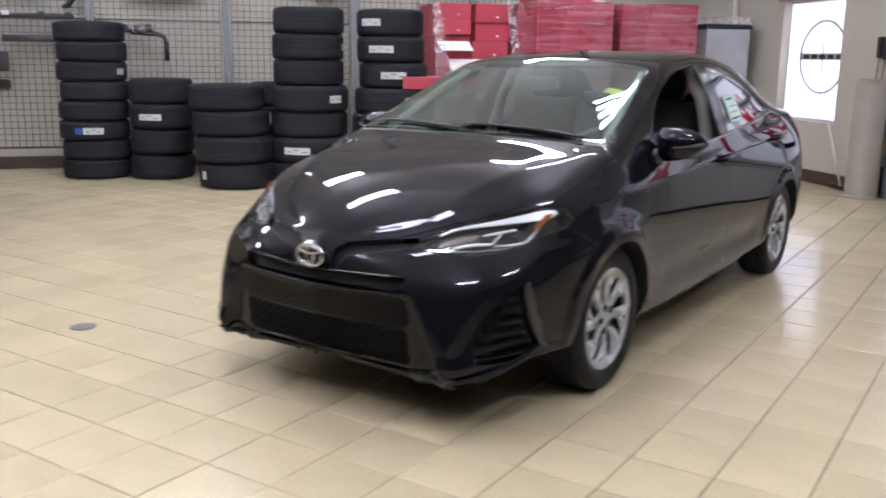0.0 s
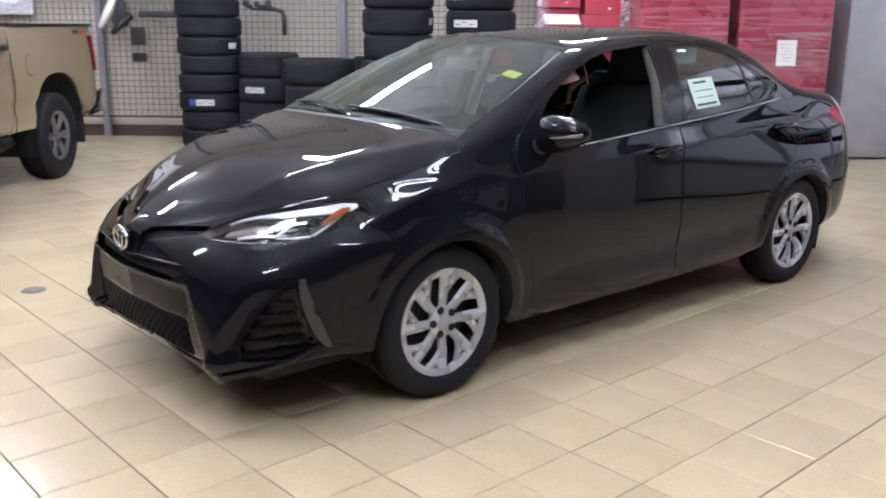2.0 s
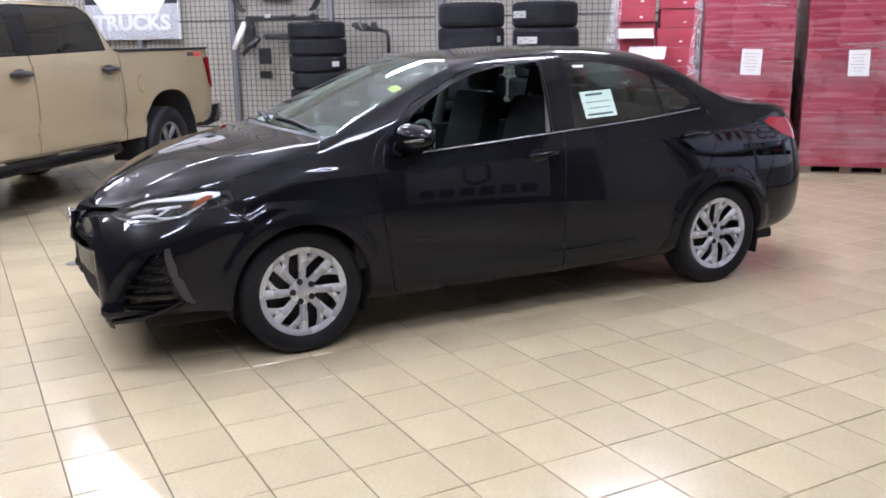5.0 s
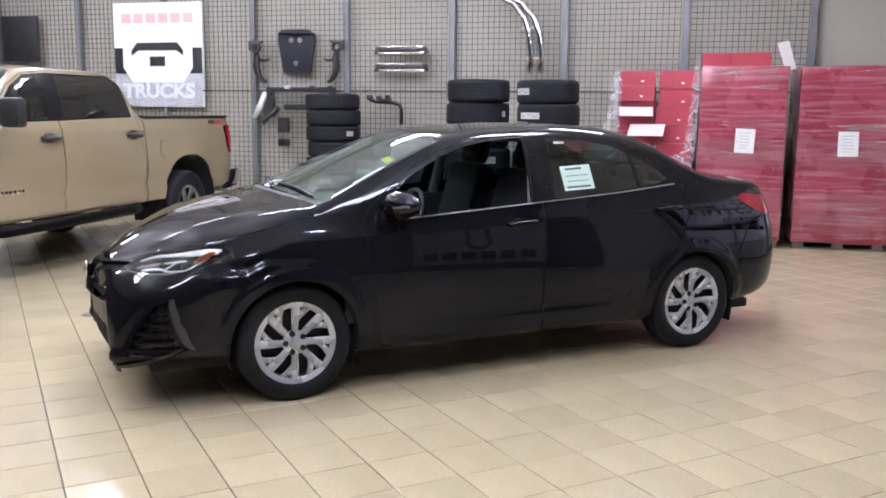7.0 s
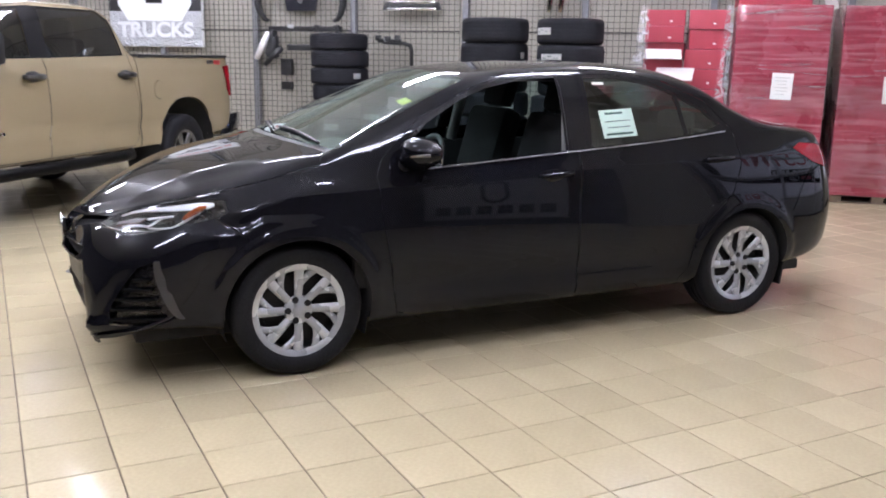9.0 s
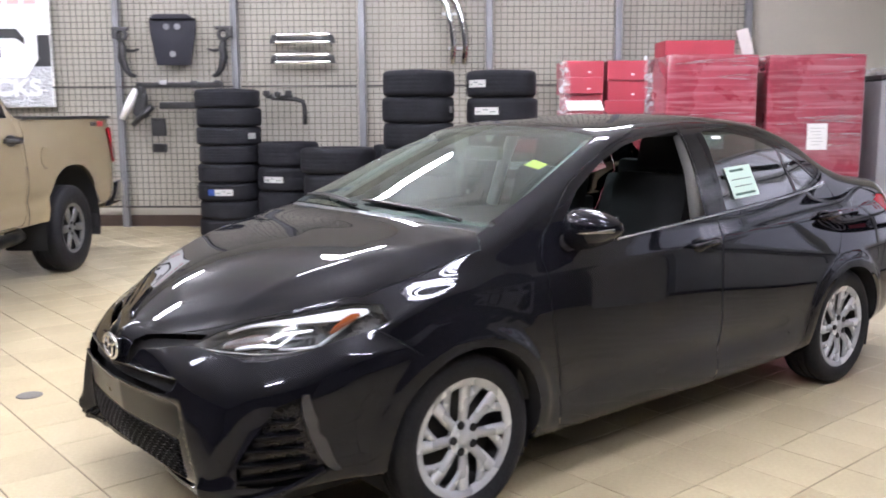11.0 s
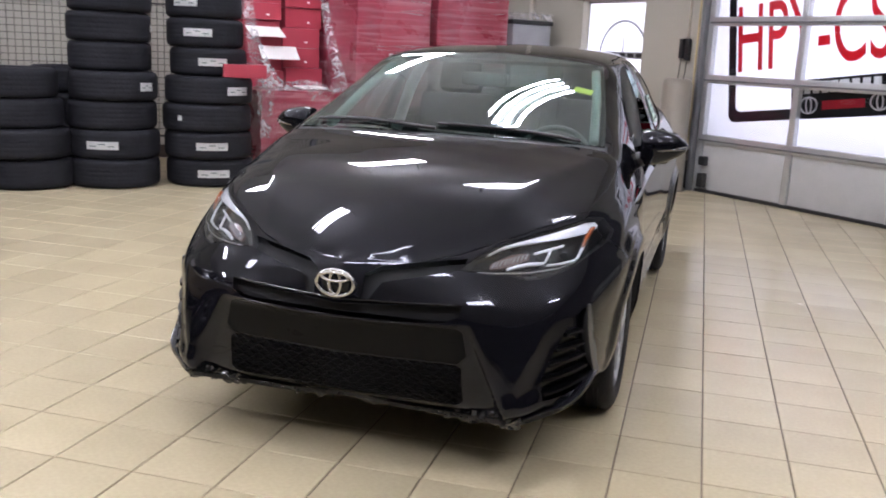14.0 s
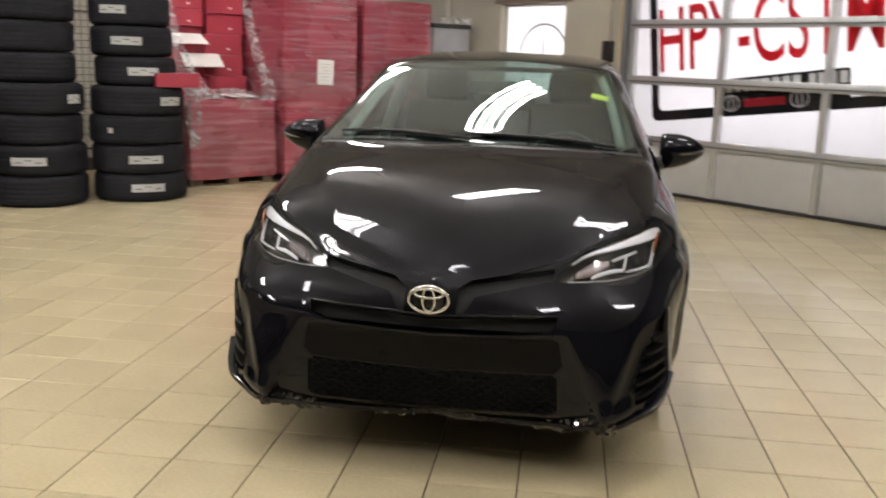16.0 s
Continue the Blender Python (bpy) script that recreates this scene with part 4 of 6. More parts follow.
# lamps: bright upper wedge, two bracketed lenses, ribbed inner lens, amber corner
for sg in (1, -1):
    lamp = [o for o in sedan.children if o.name.startswith("headlight")][0 if sg > 0 else 1]
    skin_at = lambda u, z, out, sg=sg: front_at(sg * u, z, out)
    upright_at = lambda y, z, out, sg=sg: Vector((sg * (.740 + .22 * (y - .47) + out), y, z))
    part("light_blade", inlay_bm([(.455, .752), (.49, .770), (.53, .782), (.575, .790), (.635, .801), (.69, .812), (.735, .821), (.758, .822), (.768, .818)],
                                 [.004, .006, .009, .013, .019, .027, .032, .026, .012], -.005, skin_at), M["light_guide"], lamp, "bright white light bar")
    for line, wd in (([(.596, .763), (.64, .772), (.684, .781)], [.005, .008, .006]), ([(.649, .774), (.644, .754), (.639, .735)], .007),
                     ([(.526, .721), (.553, .729), (.594, .735), (.637, .734)], [.007, .011, .010, .006]),
                     ([(.755, .800), (.748, .768), (.736, .738)], [.006, .010, .010]), ([(.648, .728), (.690, .730), (.732, .736)], [.004, .006, .008])):
        part("lens_frame", inlay_bm(line, wd, -.018, skin_at), M["light_guide"], lamp)
    for u, z in ((.604, .750), (.695, .758)):
        eye = bmesh.new()
        bmesh.ops.create_uvsphere(eye, u_segments=16, v_segments=10, radius=.022, matrix=Matrix.Translation(skin_at(u, z, -.036)))
        part("projector", eye, M["gloss_black"], lamp)
    part("turn_lens", inlay_bm([(.470, .728), (.50, .737), (.53, .746), (.56, .752), (.585, .756)], [.014, .026, .032, .026, .016], -.020, skin_at), M["turn_lens"], lamp, "ribbed amber turn lens")
    for k in range(9):
        u = .478 + .012 * k
        z = .731 + .25 * (u - .478)
        part("lens_rib", inlay_bm([(u, z - .008), (u + .003, z + .007)], .0035, -.014, skin_at, .004), M["belt_trim"], lamp)
    part("lower_guide", inlay_bm([(.44, .706), (.50, .704), (.60, .704), (.68, .711), (.735, .727)], [.003, .005, .004, .004, .003], -.006, skin_at, .004), M["chrome"], lamp, "thin chrome edge")
    part("turn_reflector", inlay_bm([(.470, .763), (.495, .779), (.525, .797), (.550, .810), (.572, .817)], [.008, .022, .027, .024, .010], 0, upright_at), M["amber"], lamp, "amber corner reflector")

# intakes: slats and grey bezel
for sg in (1, -1):
    for k in range(5):
        z = .322 + .046 * k
        u0, u1 = (.690, .684, .697, .716, .740)[k], .806 - .006 * k
        part("slat", strip_bm([front_at(sg * u, z + .006 * (u - u0) / .1, -.012) for u in span(u0, u1, 6)], .013, .030), M["grille_black"], sedan)
    bm = bmesh.new()
    rows = []
    for k in range(13):
        t = k / 12
        a = front_at(sg * (.788 + .032 * t), .592 - .262 * t, .004)
        w = .004 + .026 * math.sin(math.pi * t ** 1.15) ** .8
        rows.append([bm.verts.new(a + Vector(q)) for q in ((-sg * w, -.008, 0), (-sg * w * .2, -.012, 0), (sg * .006, .004 + w, 0), (0, .012 + w, 0), (-sg * w, .004, 0))])
    for a, b in zip(rows, rows[1:]):
        for q in range(5):
            bm.faces.new((a[q], a[(q + 1) % 5], b[(q + 1) % 5], b[q]))
    bm.faces.new(rows[0])
    bm.faces.new(rows[-1])
    bmesh.ops.recalc_face_normals(bm, faces=bm.faces)
    part("bezel", bm, M["bezel"], sedan, "dark grey side bezel")
# one lip blade under the bumper, standing forward below the fins and rising round both corners
def lip_point(u, out=.005):
    a = abs(u)
    z = float(pchip([(0, .219), (.5, .222), (.6, .234), (.7, .262), (.765, .289), (.80, .312), (.812, .345)], np.array([a]))[0, 0])
    push = float(pchip([(0, .0), (.40, .002), (.53, .026), (.62, .022), (.72, .017), (.78, .011), (.812, .002)], np.array([a]))[0, 0])
    q = front_at(u, z, out)
    return q + Vector((math.copysign(push * min(1, max(0, (a - .55) / .2)), u), -push, 0))


lip = [lip_point(u) for u in span(-.812, .812, 73)]
for _ in range(3):
    lip = [lip[0]] + [(a + b * 2 + c) / 4 for a, b, c in zip(lip, lip[1:], lip[2:])] + [lip[-1]]
part("bumper_lip", strip_bm(lip, [.022 * min(1, .4 + min(k, 72 - k) / 8) for k in range(73)], .034), M["gloss_black"], sedan, "gloss black bumper lip")
for u0, u1, seed in ((-.60, -.40, 2), (-.20, -.06, 5), (.36, .62, 9), (.02, .16, 12)):
    bm = bmesh.new()
    rows = []
    for k in range(26):
        c = lip_point(u0 + (u1 - u0) * k / 25, .012)
        rows.append([])
        for q in range(7):
            v = c + Vector((0, -.012 + .006 * abs(q - 3), -.016 + .010 * q))
            rows[-1].append(bm.verts.new(v + noise.noise_vector(v * 55 + Vector((seed, 0, 0))) * .013))
    for a, b in zip(rows, rows[1:]):
        for q in range(6):
            bm.faces.new((a[q], b[q], b[q + 1], a[q + 1]))
    part("lip_film", bm, M["lip_wrap"], sedan, "crumpled shiny protective film", False)

# lower grille: crossing wavy bars before a dark backing
for j in range(9):
    z = .266 + .0162 * j
    half = .424 - .008 * j / 8
    sw = 1 if j % 2 else -1
    pts = [front_at(u, z + .0060 * sw * (1 if k % 2 else -1), -.001) for k, u in enumerate(span(-half, half, 39))]
    part("grille_bar", tube_bm(pts, .0042, 5), M["grille_black"], sedan)
part("slot_blade", strip_bm([front_at(u, .600 + .022 * abs(u), .003) for u in span(-.41, .41, 19)], .006, .008), M["gloss_black"], sedan)
part("slot_blade", strip_bm([front_at(u, .541 + .030 * max(0, abs(u) - .15), .004) for u in span(-.41, .41, 19)], .006, .008), M["gloss_black"], sedan)

# badge: plain chrome ovals
badge_at = front_at(0, .648, .018)


def oval(name, rx, rz, dz, thick, dy=0.0):
    pts = [badge_at + Vector((rx * math.cos(a), dy, dz + rz * math.sin(a))) for a in (2 * math.pi * k / 36 for k in range(37))]
    return part(name, tube_bm(pts, thick, 8, False), M["chrome"], badge)


badge = part("badge", box_bm(badge_at + Vector((0, .014, 0)), (.10, .02, .066), .009), M["gloss_black"], sedan, "oval chrome badge")
oval("badge_ring", .066, .044, 0, .0055)
oval("badge_ring", .020, .040, .001, .0048, -.001)
oval("badge_ring", .048, .015, .021, .0048, -.002)

# wipers, cowl, chrome belt strips, mirrors, handles, mud flaps
for a, b in (((.60, 1.150), (-.02, 1.125)), ((-.02, 1.085), (-.62, 1.205))):
    pts = [top_at(a[0] + (b[0] - a[0]) * k / 9, a[1] + (b[1] - a[1]) * k / 9, .012) for k in range(10)]
    wiper = part("wiper", tube_bm(pts, [.008] * 4 + [.006] * 6, 6), M["satin_black"], sedan, "black wiper arm and blade")
    part("wiper_blade", strip_bm([top_at(p.x + .04, p.y + .012, .006) for p in pts[2:]], .014, .007), M["satin_black"], wiper)
for sg in (1, -1):
    belt = [side_at(y, z, .004, sg) for y, z in zip(span(1.56, 3.55, 26), [.950 + .128 * (k / 25) + .05 * max(0, k / 25 - .75) ** 1.2 for k in range(26)])]
    part("belt_strip", strip_bm(belt, .006, .006), M["belt_trim"], sedan, "thin grey belt moulding")
    for y, z in ((2.345, .900), (3.435, .944)):
        base = side_at(y, z, 0, sg)
        handle = part("door_handle", tube_bm([base + Vector((sg * o, dy, dz)) for dy, o, dz in ((-.10, .0, -.004), (-.085, .030, -.003), (-.04, .036, 0), (.03, .038, .004), (.075, .034, .006), (.095, .0, .007))], [.011, .013, .015, .015, .014, .010], 10), M["paint"], sedan, "black door handle")
        cup = bmesh.new()
        bmesh.ops.create_uvsphere(cup, u_segments=20, v_segments=10, radius=1, matrix=Matrix.Translation(base + Vector((0, -.02, -.004))) @ Matrix.Diagonal((.006, .062, .034, 1)))
        part("handle_cup", cup, M["gloss_black"], handle)
    # mirror: shell swept from the door outwards
    bm = bmesh.new()
    rows = []
    for k, (x, wy, wz, cy, cz) in enumerate(((.818, .05, .06, 1.55, 1.03), (.822, .075, .078, 1.55, 1.03), (.84, .085, .083, 1.55, 1.03), (.89, .09, .079, 1.553, 1.034), (.94, .084, .066, 1.558, 1.038), (.98, .068, .047, 1.566, 1.040), (1.01, .042, .026, 1.575, 1.040), (1.025, .008, .006, 1.58, 1.040))):
        rows.append([bm.verts.new((sg * x, cy + wy * math.copysign(abs(math.cos(a)) ** .8, math.cos(a)), cz + wz * math.copysign(abs(math.sin(a)) ** .8, math.sin(a)))) for a in (2 * math.pi * q / 24 for q in range(24))])
    for a, b in zip(rows, rows[1:]):
        for q in range(24):
            bm.faces.new((a[q], a[(q + 1) % 24], b[(q + 1) % 24], b[q]))
    bm.faces.new(rows[0])
    bm.faces.new(rows[-1])
    bmesh.ops.recalc_face_normals(bm, faces=bm.faces)
    mirror = part("door_mirror", bm, M["paint"], sedan, "gloss black door mirror with a turn lamp")
    part("mirror_lamp", strip_bm([Vector((sg * x, y, z)) for x, y, z in ((.90, 1.470, 1.024), (.95, 1.480, 1.030), (.995, 1.508, 1.036), (1.016, 1.55, 1.040))], [.004, .008, .013, .013], .010), M["chrome"], mirror, "clear turn lamp strip")
    part("mirror_foot", tube_bm([(sg * .77, 1.50, .962), (sg * .82, 1.515, .978), (sg * .87, 1.54, .99)], [.04, .034, .028], 10), M["satin_black"], mirror)
    part("mirror_glass", box_bm((sg * .90, 1.638, 1.034), (.12, .006, .09), .002), M["chrome"], mirror)
    part("sail_panel", slab_bm([(1.42, .955), (1.525, .962), (1.575, 1.085), (1.545, 1.07)], .006, Matrix(((0, 0, sg, sg * .772), (1, 0, 0, 0), (0, 1, 0, 0), (0, 0, 0, 1))), 0), M["satin_black"], sedan)
    for y, x, h in ((FRONT_AXLE + .35, .72, .15), (REAR_AXLE + .37, .75, .25)):
        part("mud_flap", box_bm((sg * x, y, .145 + h / 2), (.13, .014, h), .005, Matrix.Translation((0, y, .2)) @ pose(0, 0, 0, -8) @ Matrix.Translation((0, -y, -.2))), M["seam"], sedan, "black mud flap")
    for y, r in ((FRONT_AXLE, .356), (REAR_AXLE, .349)):
        bm = bmesh.new()
        ring = ring_arc(y, HUB_Z, r, 200, -20, 30)
        outer = []
        for a, b in ring:
            p, *_ = tree.ray_cast(Vector((2, y + (a - y) * 1.04, HUB_Z + (b - HUB_Z) * 1.04)), Vector((-1, 0, 0)))
            outer.append(bm.verts.new((sg * (p.x - .006 if p and p.x > .7 else .815), a, b)))
        inner = [bm.verts.new((sg * .52, a, b)) for a, b in ring]
        for k in range(len(ring) - 1):
            bm.faces.new((outer[k], outer[k + 1], inner[k + 1], inner[k]))
        bm.faces.new(inner)
        part("arch_liner", bm, M["seam"], sedan)
part("underbody", box_bm((0, 2.3, .215), (1.30, 4.1, .07), .02), M["seam"], sedan)
part("exhaust", tube_bm([(.35, 3.0, .19), (.35, 3.9, .20), (.38, 4.55, .24)], .03, 12), M["dark_metal"], sedan)


# wheels
def build_wheel(parent, at, sg, R, width, rim_r, spokes, mats, fork=True):
    hub = new("wheel")
    hub.parent = parent
    hub.matrix_basis = Matrix.Translation(at)
    w, wall = width / 2, R - rim_r
    prof = [(rim_r - .012, -w * .80), (rim_r + .006, -w * .92), (rim_r + wall * .45, -w * 1.04), (R - .028, -w * .97), (R - .010, -w * .86), (R - .002, -w * .70)]
    for c in (-.42, 0, .42):
        prof += [(R, w * c - .010), (R - .009, w * c - .007), (R - .009, w * c + .007), (R, w * c + .010)]
    prof += [(R - .002, w * .70), (R - .010, w * .86), (R - .028, w * .97), (rim_r + wall * .45, w * 1.04), (rim_r + .012, w * .95), (rim_r + .006, w * .92), (rim_r - .012, w * .80)]
    part("tyre", lathe_bm(prof, "X", 72), mats[0], hub, "black rubber tyre")
    face = sg * w * .80
    rim = part("rim", lathe_bm([(rim_r - .022, face * .8), (rim_r - .030, face * .98), (rim_r - .026, face * 1.04), (rim_r - .006, face * 1.10), (rim_r + .006, face * 1.12), (rim_r + .008, face * .98)], "X", 72), mats[1], hub, "silver wheel cover")
    part("barrel", lathe_bm([(rim_r - .012, face * .9), (rim_r - .03, face * .5), (rim_r - .035, -face * .6)], "X", 48), M["dark_metal"], hub, "dark steel barrel")
    # dark disc set shallow, standing in for the shade behind the spokes
    part("brake_disc", lathe_bm([(.0, face * .35), (rim_r - .06, face * .35), (rim_r - .06, face * .25), (rim_r - .02, face * .2)], "X", 40), mats[2], hub)
    spoke_meshes = []
    for kind in range(2 if fork else 1):
        bm = bmesh.new()
        rows = []
        n = 9
        for k in range(n):
            t = k / (n - 1)
            r = (.050 if kind == 0 else .112) + (rim_r - .012 - (.050 if kind == 0 else .112)) * t
            a = -sg * .04 * t if kind == 0 else -sg * (.02 + .40 * t ** .8)
            h = (.0180 + .007 * t if kind == 0 else .0145 + .012 * t * t) * (1.0 if fork else 1.7)
            far = (r - .05) / (rim_r - .062)
            rise = face * (1.10 - .20 * (1 - far) ** 2 - .07 * far) - sg * .0015 * kind
            c, s = math.cos(a), math.sin(a)
            row = []
            for q, d in ((-h, -.012), (-h * .9, 0), (0, .001), (h * .9, 0), (h, -.012)):
                row.append(bm.verts.new((rise + sg * d, r * c - q * s, r * s + q * c)))
            rows.append(row)
        for a_, b_ in zip(rows, rows[1:]):
            for q in range(4):
                bm.faces.new((a_[q], a_[q + 1], b_[q + 1], b_[q]))
        bmesh.ops.recalc_face_normals(bm, faces=bm.faces)
        me = bpy.data.meshes.new("spoke")
        for f in bm.faces:
            f.smooth = True
        bm.to_mesh(me)
        bm.free()
        me.materials.append(mats[1])
        spoke_meshes.append(me)
    for k in range(spokes):
        for me in spoke_meshes:
            ob = new("spoke", me)
            ob.parent = rim
            ob.matrix_basis = pose(0, 0, 0, 360 * k / spokes)
    cap = part("center_cap", lathe_bm([(0, face * 1.08), (.026, face * 1.06), (.034, face * .98), (.066, face * .95), (.070, face * .8)], "X", 32), mats[1], hub)
    for k in range(5):
        a = 2 * math.pi * (k + .5) / 5
        part("lug_nut", lathe_bm([(0, sg * .002), (.006, sg * .003), (.0150, sg * .003), (.0165, -sg * .004)], "X", 12), M["seam"], cap).matrix_basis = Matrix.Translation((face * 1.0, .052 * math.cos(a), .052 * math.sin(a)))
    return hub


for sg in (1, -1):
    for y in (FRONT_AXLE, REAR_AXLE):
        build_wheel(sedan, (sg * .755, y, TYRE_R), sg, TYRE_R, .205, .222, 8, (M["rubber"], M["silver"], M["dark_metal"]))


# cabin
def cushion(c, size, m=Matrix(), r=0.05):
    return box_bm(c, size, r, m)


part("floor_pan", box_bm((0, 2.4, .30), (1.45, 2.7, .04), .01), M["trim_dark"], sedan)
part("dashboard", box_bm((0, 1.50, .875), (1.40, .42, .18), .06, Matrix.Translation((0, 1.5, .875)) @ pose(0, 0, 0, 8) @ Matrix.Translation((0, -1.5, -.875))), M["dash"], sedan, "dark grey dashboard")
part("dash_screen", box_bm((0, 1.70, .90), (.26, .03, .13), .01), M["gloss_black"], sedan)
part("console", box_bm((0, 2.1, .50), (.22, 1.0, .30), .05), M["trim_dark"], sedan)
wheel_m = Matrix.Translation((.37, 1.80, .90)) @ pose(0, 0, 0, 65)
sw = part("steering_wheel", lathe_bm([(.185 + .014 * math.cos(a), .014 * math.sin(a)) for a in (2 * math.pi * k / 10 for k in range(10))], "Z", 40, True), M["dash"], sedan, "black steering wheel")
sw.matrix_basis = wheel_m
part("steering_hub", box_bm((0, 0, .01), (.20, .14, .06), .03), M["dash"], sw)
part("wheel_spoke", box_bm((0, -.09, 0), (.05, .17, .02), .008), M["trim_grey"], sw)
for sg in (1, -1):
    seat = part("front_seat", cushion((sg * .37, 2.20, .52), (.50, .54, .18), r=.06), M["seat"], sedan, "black cloth front seat")
    lean = Matrix.Translation((sg * .37, 2.48, .56)) @ pose(0, 0, 0, -16)
    part("backrest", cushion((0, 0, .31), (.48, .15, .66), lean, .06), M["seat"], seat)
    part("headrest", cushion((0, -.005, .74), (.27, .11, .19), lean, .05), M["seat"], seat)
    for x in (-.05, .05):
        part("headrest_post", tube_bm([lean @ Vector((x, 0, .58)), lean @ Vector((x, 0, .72))], .007, 8), M["chrome"], seat)
    part("door_trim", box_bm((sg * .79, 2.35, .66), (.05, 2.2, .56), .02), M["trim_dark"], sedan)
    part("roof_pillar_trim", tube_bm([(sg * .63, 1.34, 1.055), (sg * .585, 1.66, 1.215), (sg * .535, 1.93, 1.340)], .022, 8), M["trim_grey"], sedan, "light grey pillar trim")
    part("pillar_trim", tube_bm([(sg * .72, 2.50, .95), (sg * .65, 2.53, 1.2), (sg * .57, 2.54, 1.37)], .035, 8), M["trim_grey"], sedan)
rear_seat = part("rear_seat", cushion((0, 3.05, .52), (1.30, .50, .20), r=.06), M["seat"], sedan, "black cloth rear bench")
part("backrest", cushion((0, 3.38, .80), (1.28, .16, .62), Matrix.Translation((0, 3.38, .8)) @ pose(0, 0, 0, -20) @ Matrix.Translation((0, -3.38, -.8)), .06), M["seat"], rear_seat)
for x in (-.42, 0, .42):
    part("headrest", cushion((x, 3.46, 1.13), (.26, .10, .13), r=.04), M["seat"], rear_seat)
part("parcel_shelf", box_bm((0, 3.72, 1.035), (1.25, .46, .02), .005), M["trim_dark"], sedan)
part("headliner", box_bm((0, 2.65, 1.375), (1.05, 1.20, .02), .008), M["trim_dark"], sedan)
part("inner_mirror", box_bm((0, 1.80, 1.29), (.24, .04, .065), .018), M["dash"], sedan)

# window sticker, dealer tag on the glass, yellow windshield sticker


def on_side(name, y, z, wdt, hgt, material, out, parent, tilt=0.0, label=""):
    a, b, c = side_at(y, z, out), side_at(y + .05, z, out), side_at(y, z + .05, out)
    ey, ez = (b - a).normalized(), (c - a)
    ez = (ez - ey * ez.dot(ey)).normalized()
    ex = ey.cross(ez)
    m = Matrix.Translation(a) @ Matrix((ey, ez, ex)).transposed().to_4x4() @ pose(0, 0, 0, 0, 0, tilt)
    return part(name, box_bm((0, 0, 0), (wdt, hgt, .0016), 0, m), material, parent, label, False)


sticker = on_side("price_sticker", 2.79, 1.148, .225, .158, M["paper_mint"], .003, sedan, 3, "pale mint price sticker with dark print")
for dz, w_ in ((.052, .12), (.012, .17), (-.02, .15), (-.055, .18)):
    on_side("print_bar", 2.79 + (0 if w_ > .13 else -.02), 1.148 + dz, w_, .012 if abs(dz) > .04 else .004, M["ink"], .0046, sticker, 3)
on_side("stock_tag", 2.715, 1.356, .075, .016, M["paper"], .004, sedan, 0, "small white tag")
c = top_at(.525, 1.62, -.006)
d1, d2 = (top_at(.565, 1.62, -.006) - c).normalized(), (top_at(.525, 1.66, -.006) - c)
d2 = (d2 - d1 * d2.dot(d1)).normalized()
part("yellow_sticker", box_bm((0, 0, 0), (.085, .055, .002), 0, Matrix.Translation(c) @ Matrix((d1, d2, d1.cross(d2))).transposed().to_4x4()), M["yellow"], sedan, "yellow sticker", False)
skin.free()

# ---- the tan pickup truck ----
# Local axes as the sedan's: x to its left, y from the nose backwards, z up; it stands with its tail to the mesh wall.
T_SILL = [(0, 0, .08, .60), (.6, .6, .1, .58), (1, .92, .32, .55), (1.7, .965, 1.0, .53), (4, .97, 3.3, .52), (6.2, .965, 5.5, .58), (6.5, .93, 5.72, .62), (6.9, .6, 5.78, .64), (7.3, 0, 5.78, .64)]
T_MID = [(0, 0, .0, .90), (.6, .62, .03, .90), (1, .955, .28, .88), (1.7, 1.005, 1.0, .86), (4, 1.0, 3.3, .85), (6.2, 1.0, 5.5, .86), (6.5, .965, 5.74, .88), (6.9, .6, 5.81, .88), (7.3, 0, 5.81, .88)]
T_UPPER = [(0, 0, .02, 1.12), (.6, .62, .06, 1.12), (1, .95, .32, 1.13), (1.7, 1.0, 1.0, 1.17), (4, .99, 3.3, 1.20), (6.2, .985, 5.5, 1.22), (6.5, .955, 5.72, 1.22), (6.9, .6, 5.79, 1.22), (7.3, 0, 5.79, 1.22)]
T_BELT = [(0, 0, .12, 1.22), (.6, .6, .15, 1.23), (1, .90, .40, 1.25), (1.7, .955, 1.0, 1.31), (2.4, .958, 1.7, 1.375), (3.2, .958, 2.5, 1.405), (4.4, .958, 3.7, 1.44), (5, .965, 4.3, 1.445), (6.2, .965, 5.5, 1.445), (6.5, .935, 5.70, 1.445), (6.9, .6, 5.77, 1.445), (7.3, 0, 5.77, 1.445)]
T_ROOF = [(0, 0, .16, 1.25), (1, .80, .45, 1.285), (1.7, .86, 1.0, 1.35), (2.1, .88, 1.4, 1.385), (2.3, .865, 1.6, 1.45), (2.55, .81, 1.85, 1.70), (2.85, .76, 2.15, 1.88), (3.2, .745, 2.5, 1.92), (4.0, .745, 3.3, 1.915),
          (4.25, .765, 3.55, 1.865), (4.4, .84, 3.70, 1.60), (4.48, .905, 3.78, 1.452), (5, .905, 4.3, 1.44), (6.2, .905, 5.5, 1.44), (6.5, .87, 5.66, 1.44), (6.9, .55, 5.70, 1.44), (7.3, 0, 5.70, 1.44)]
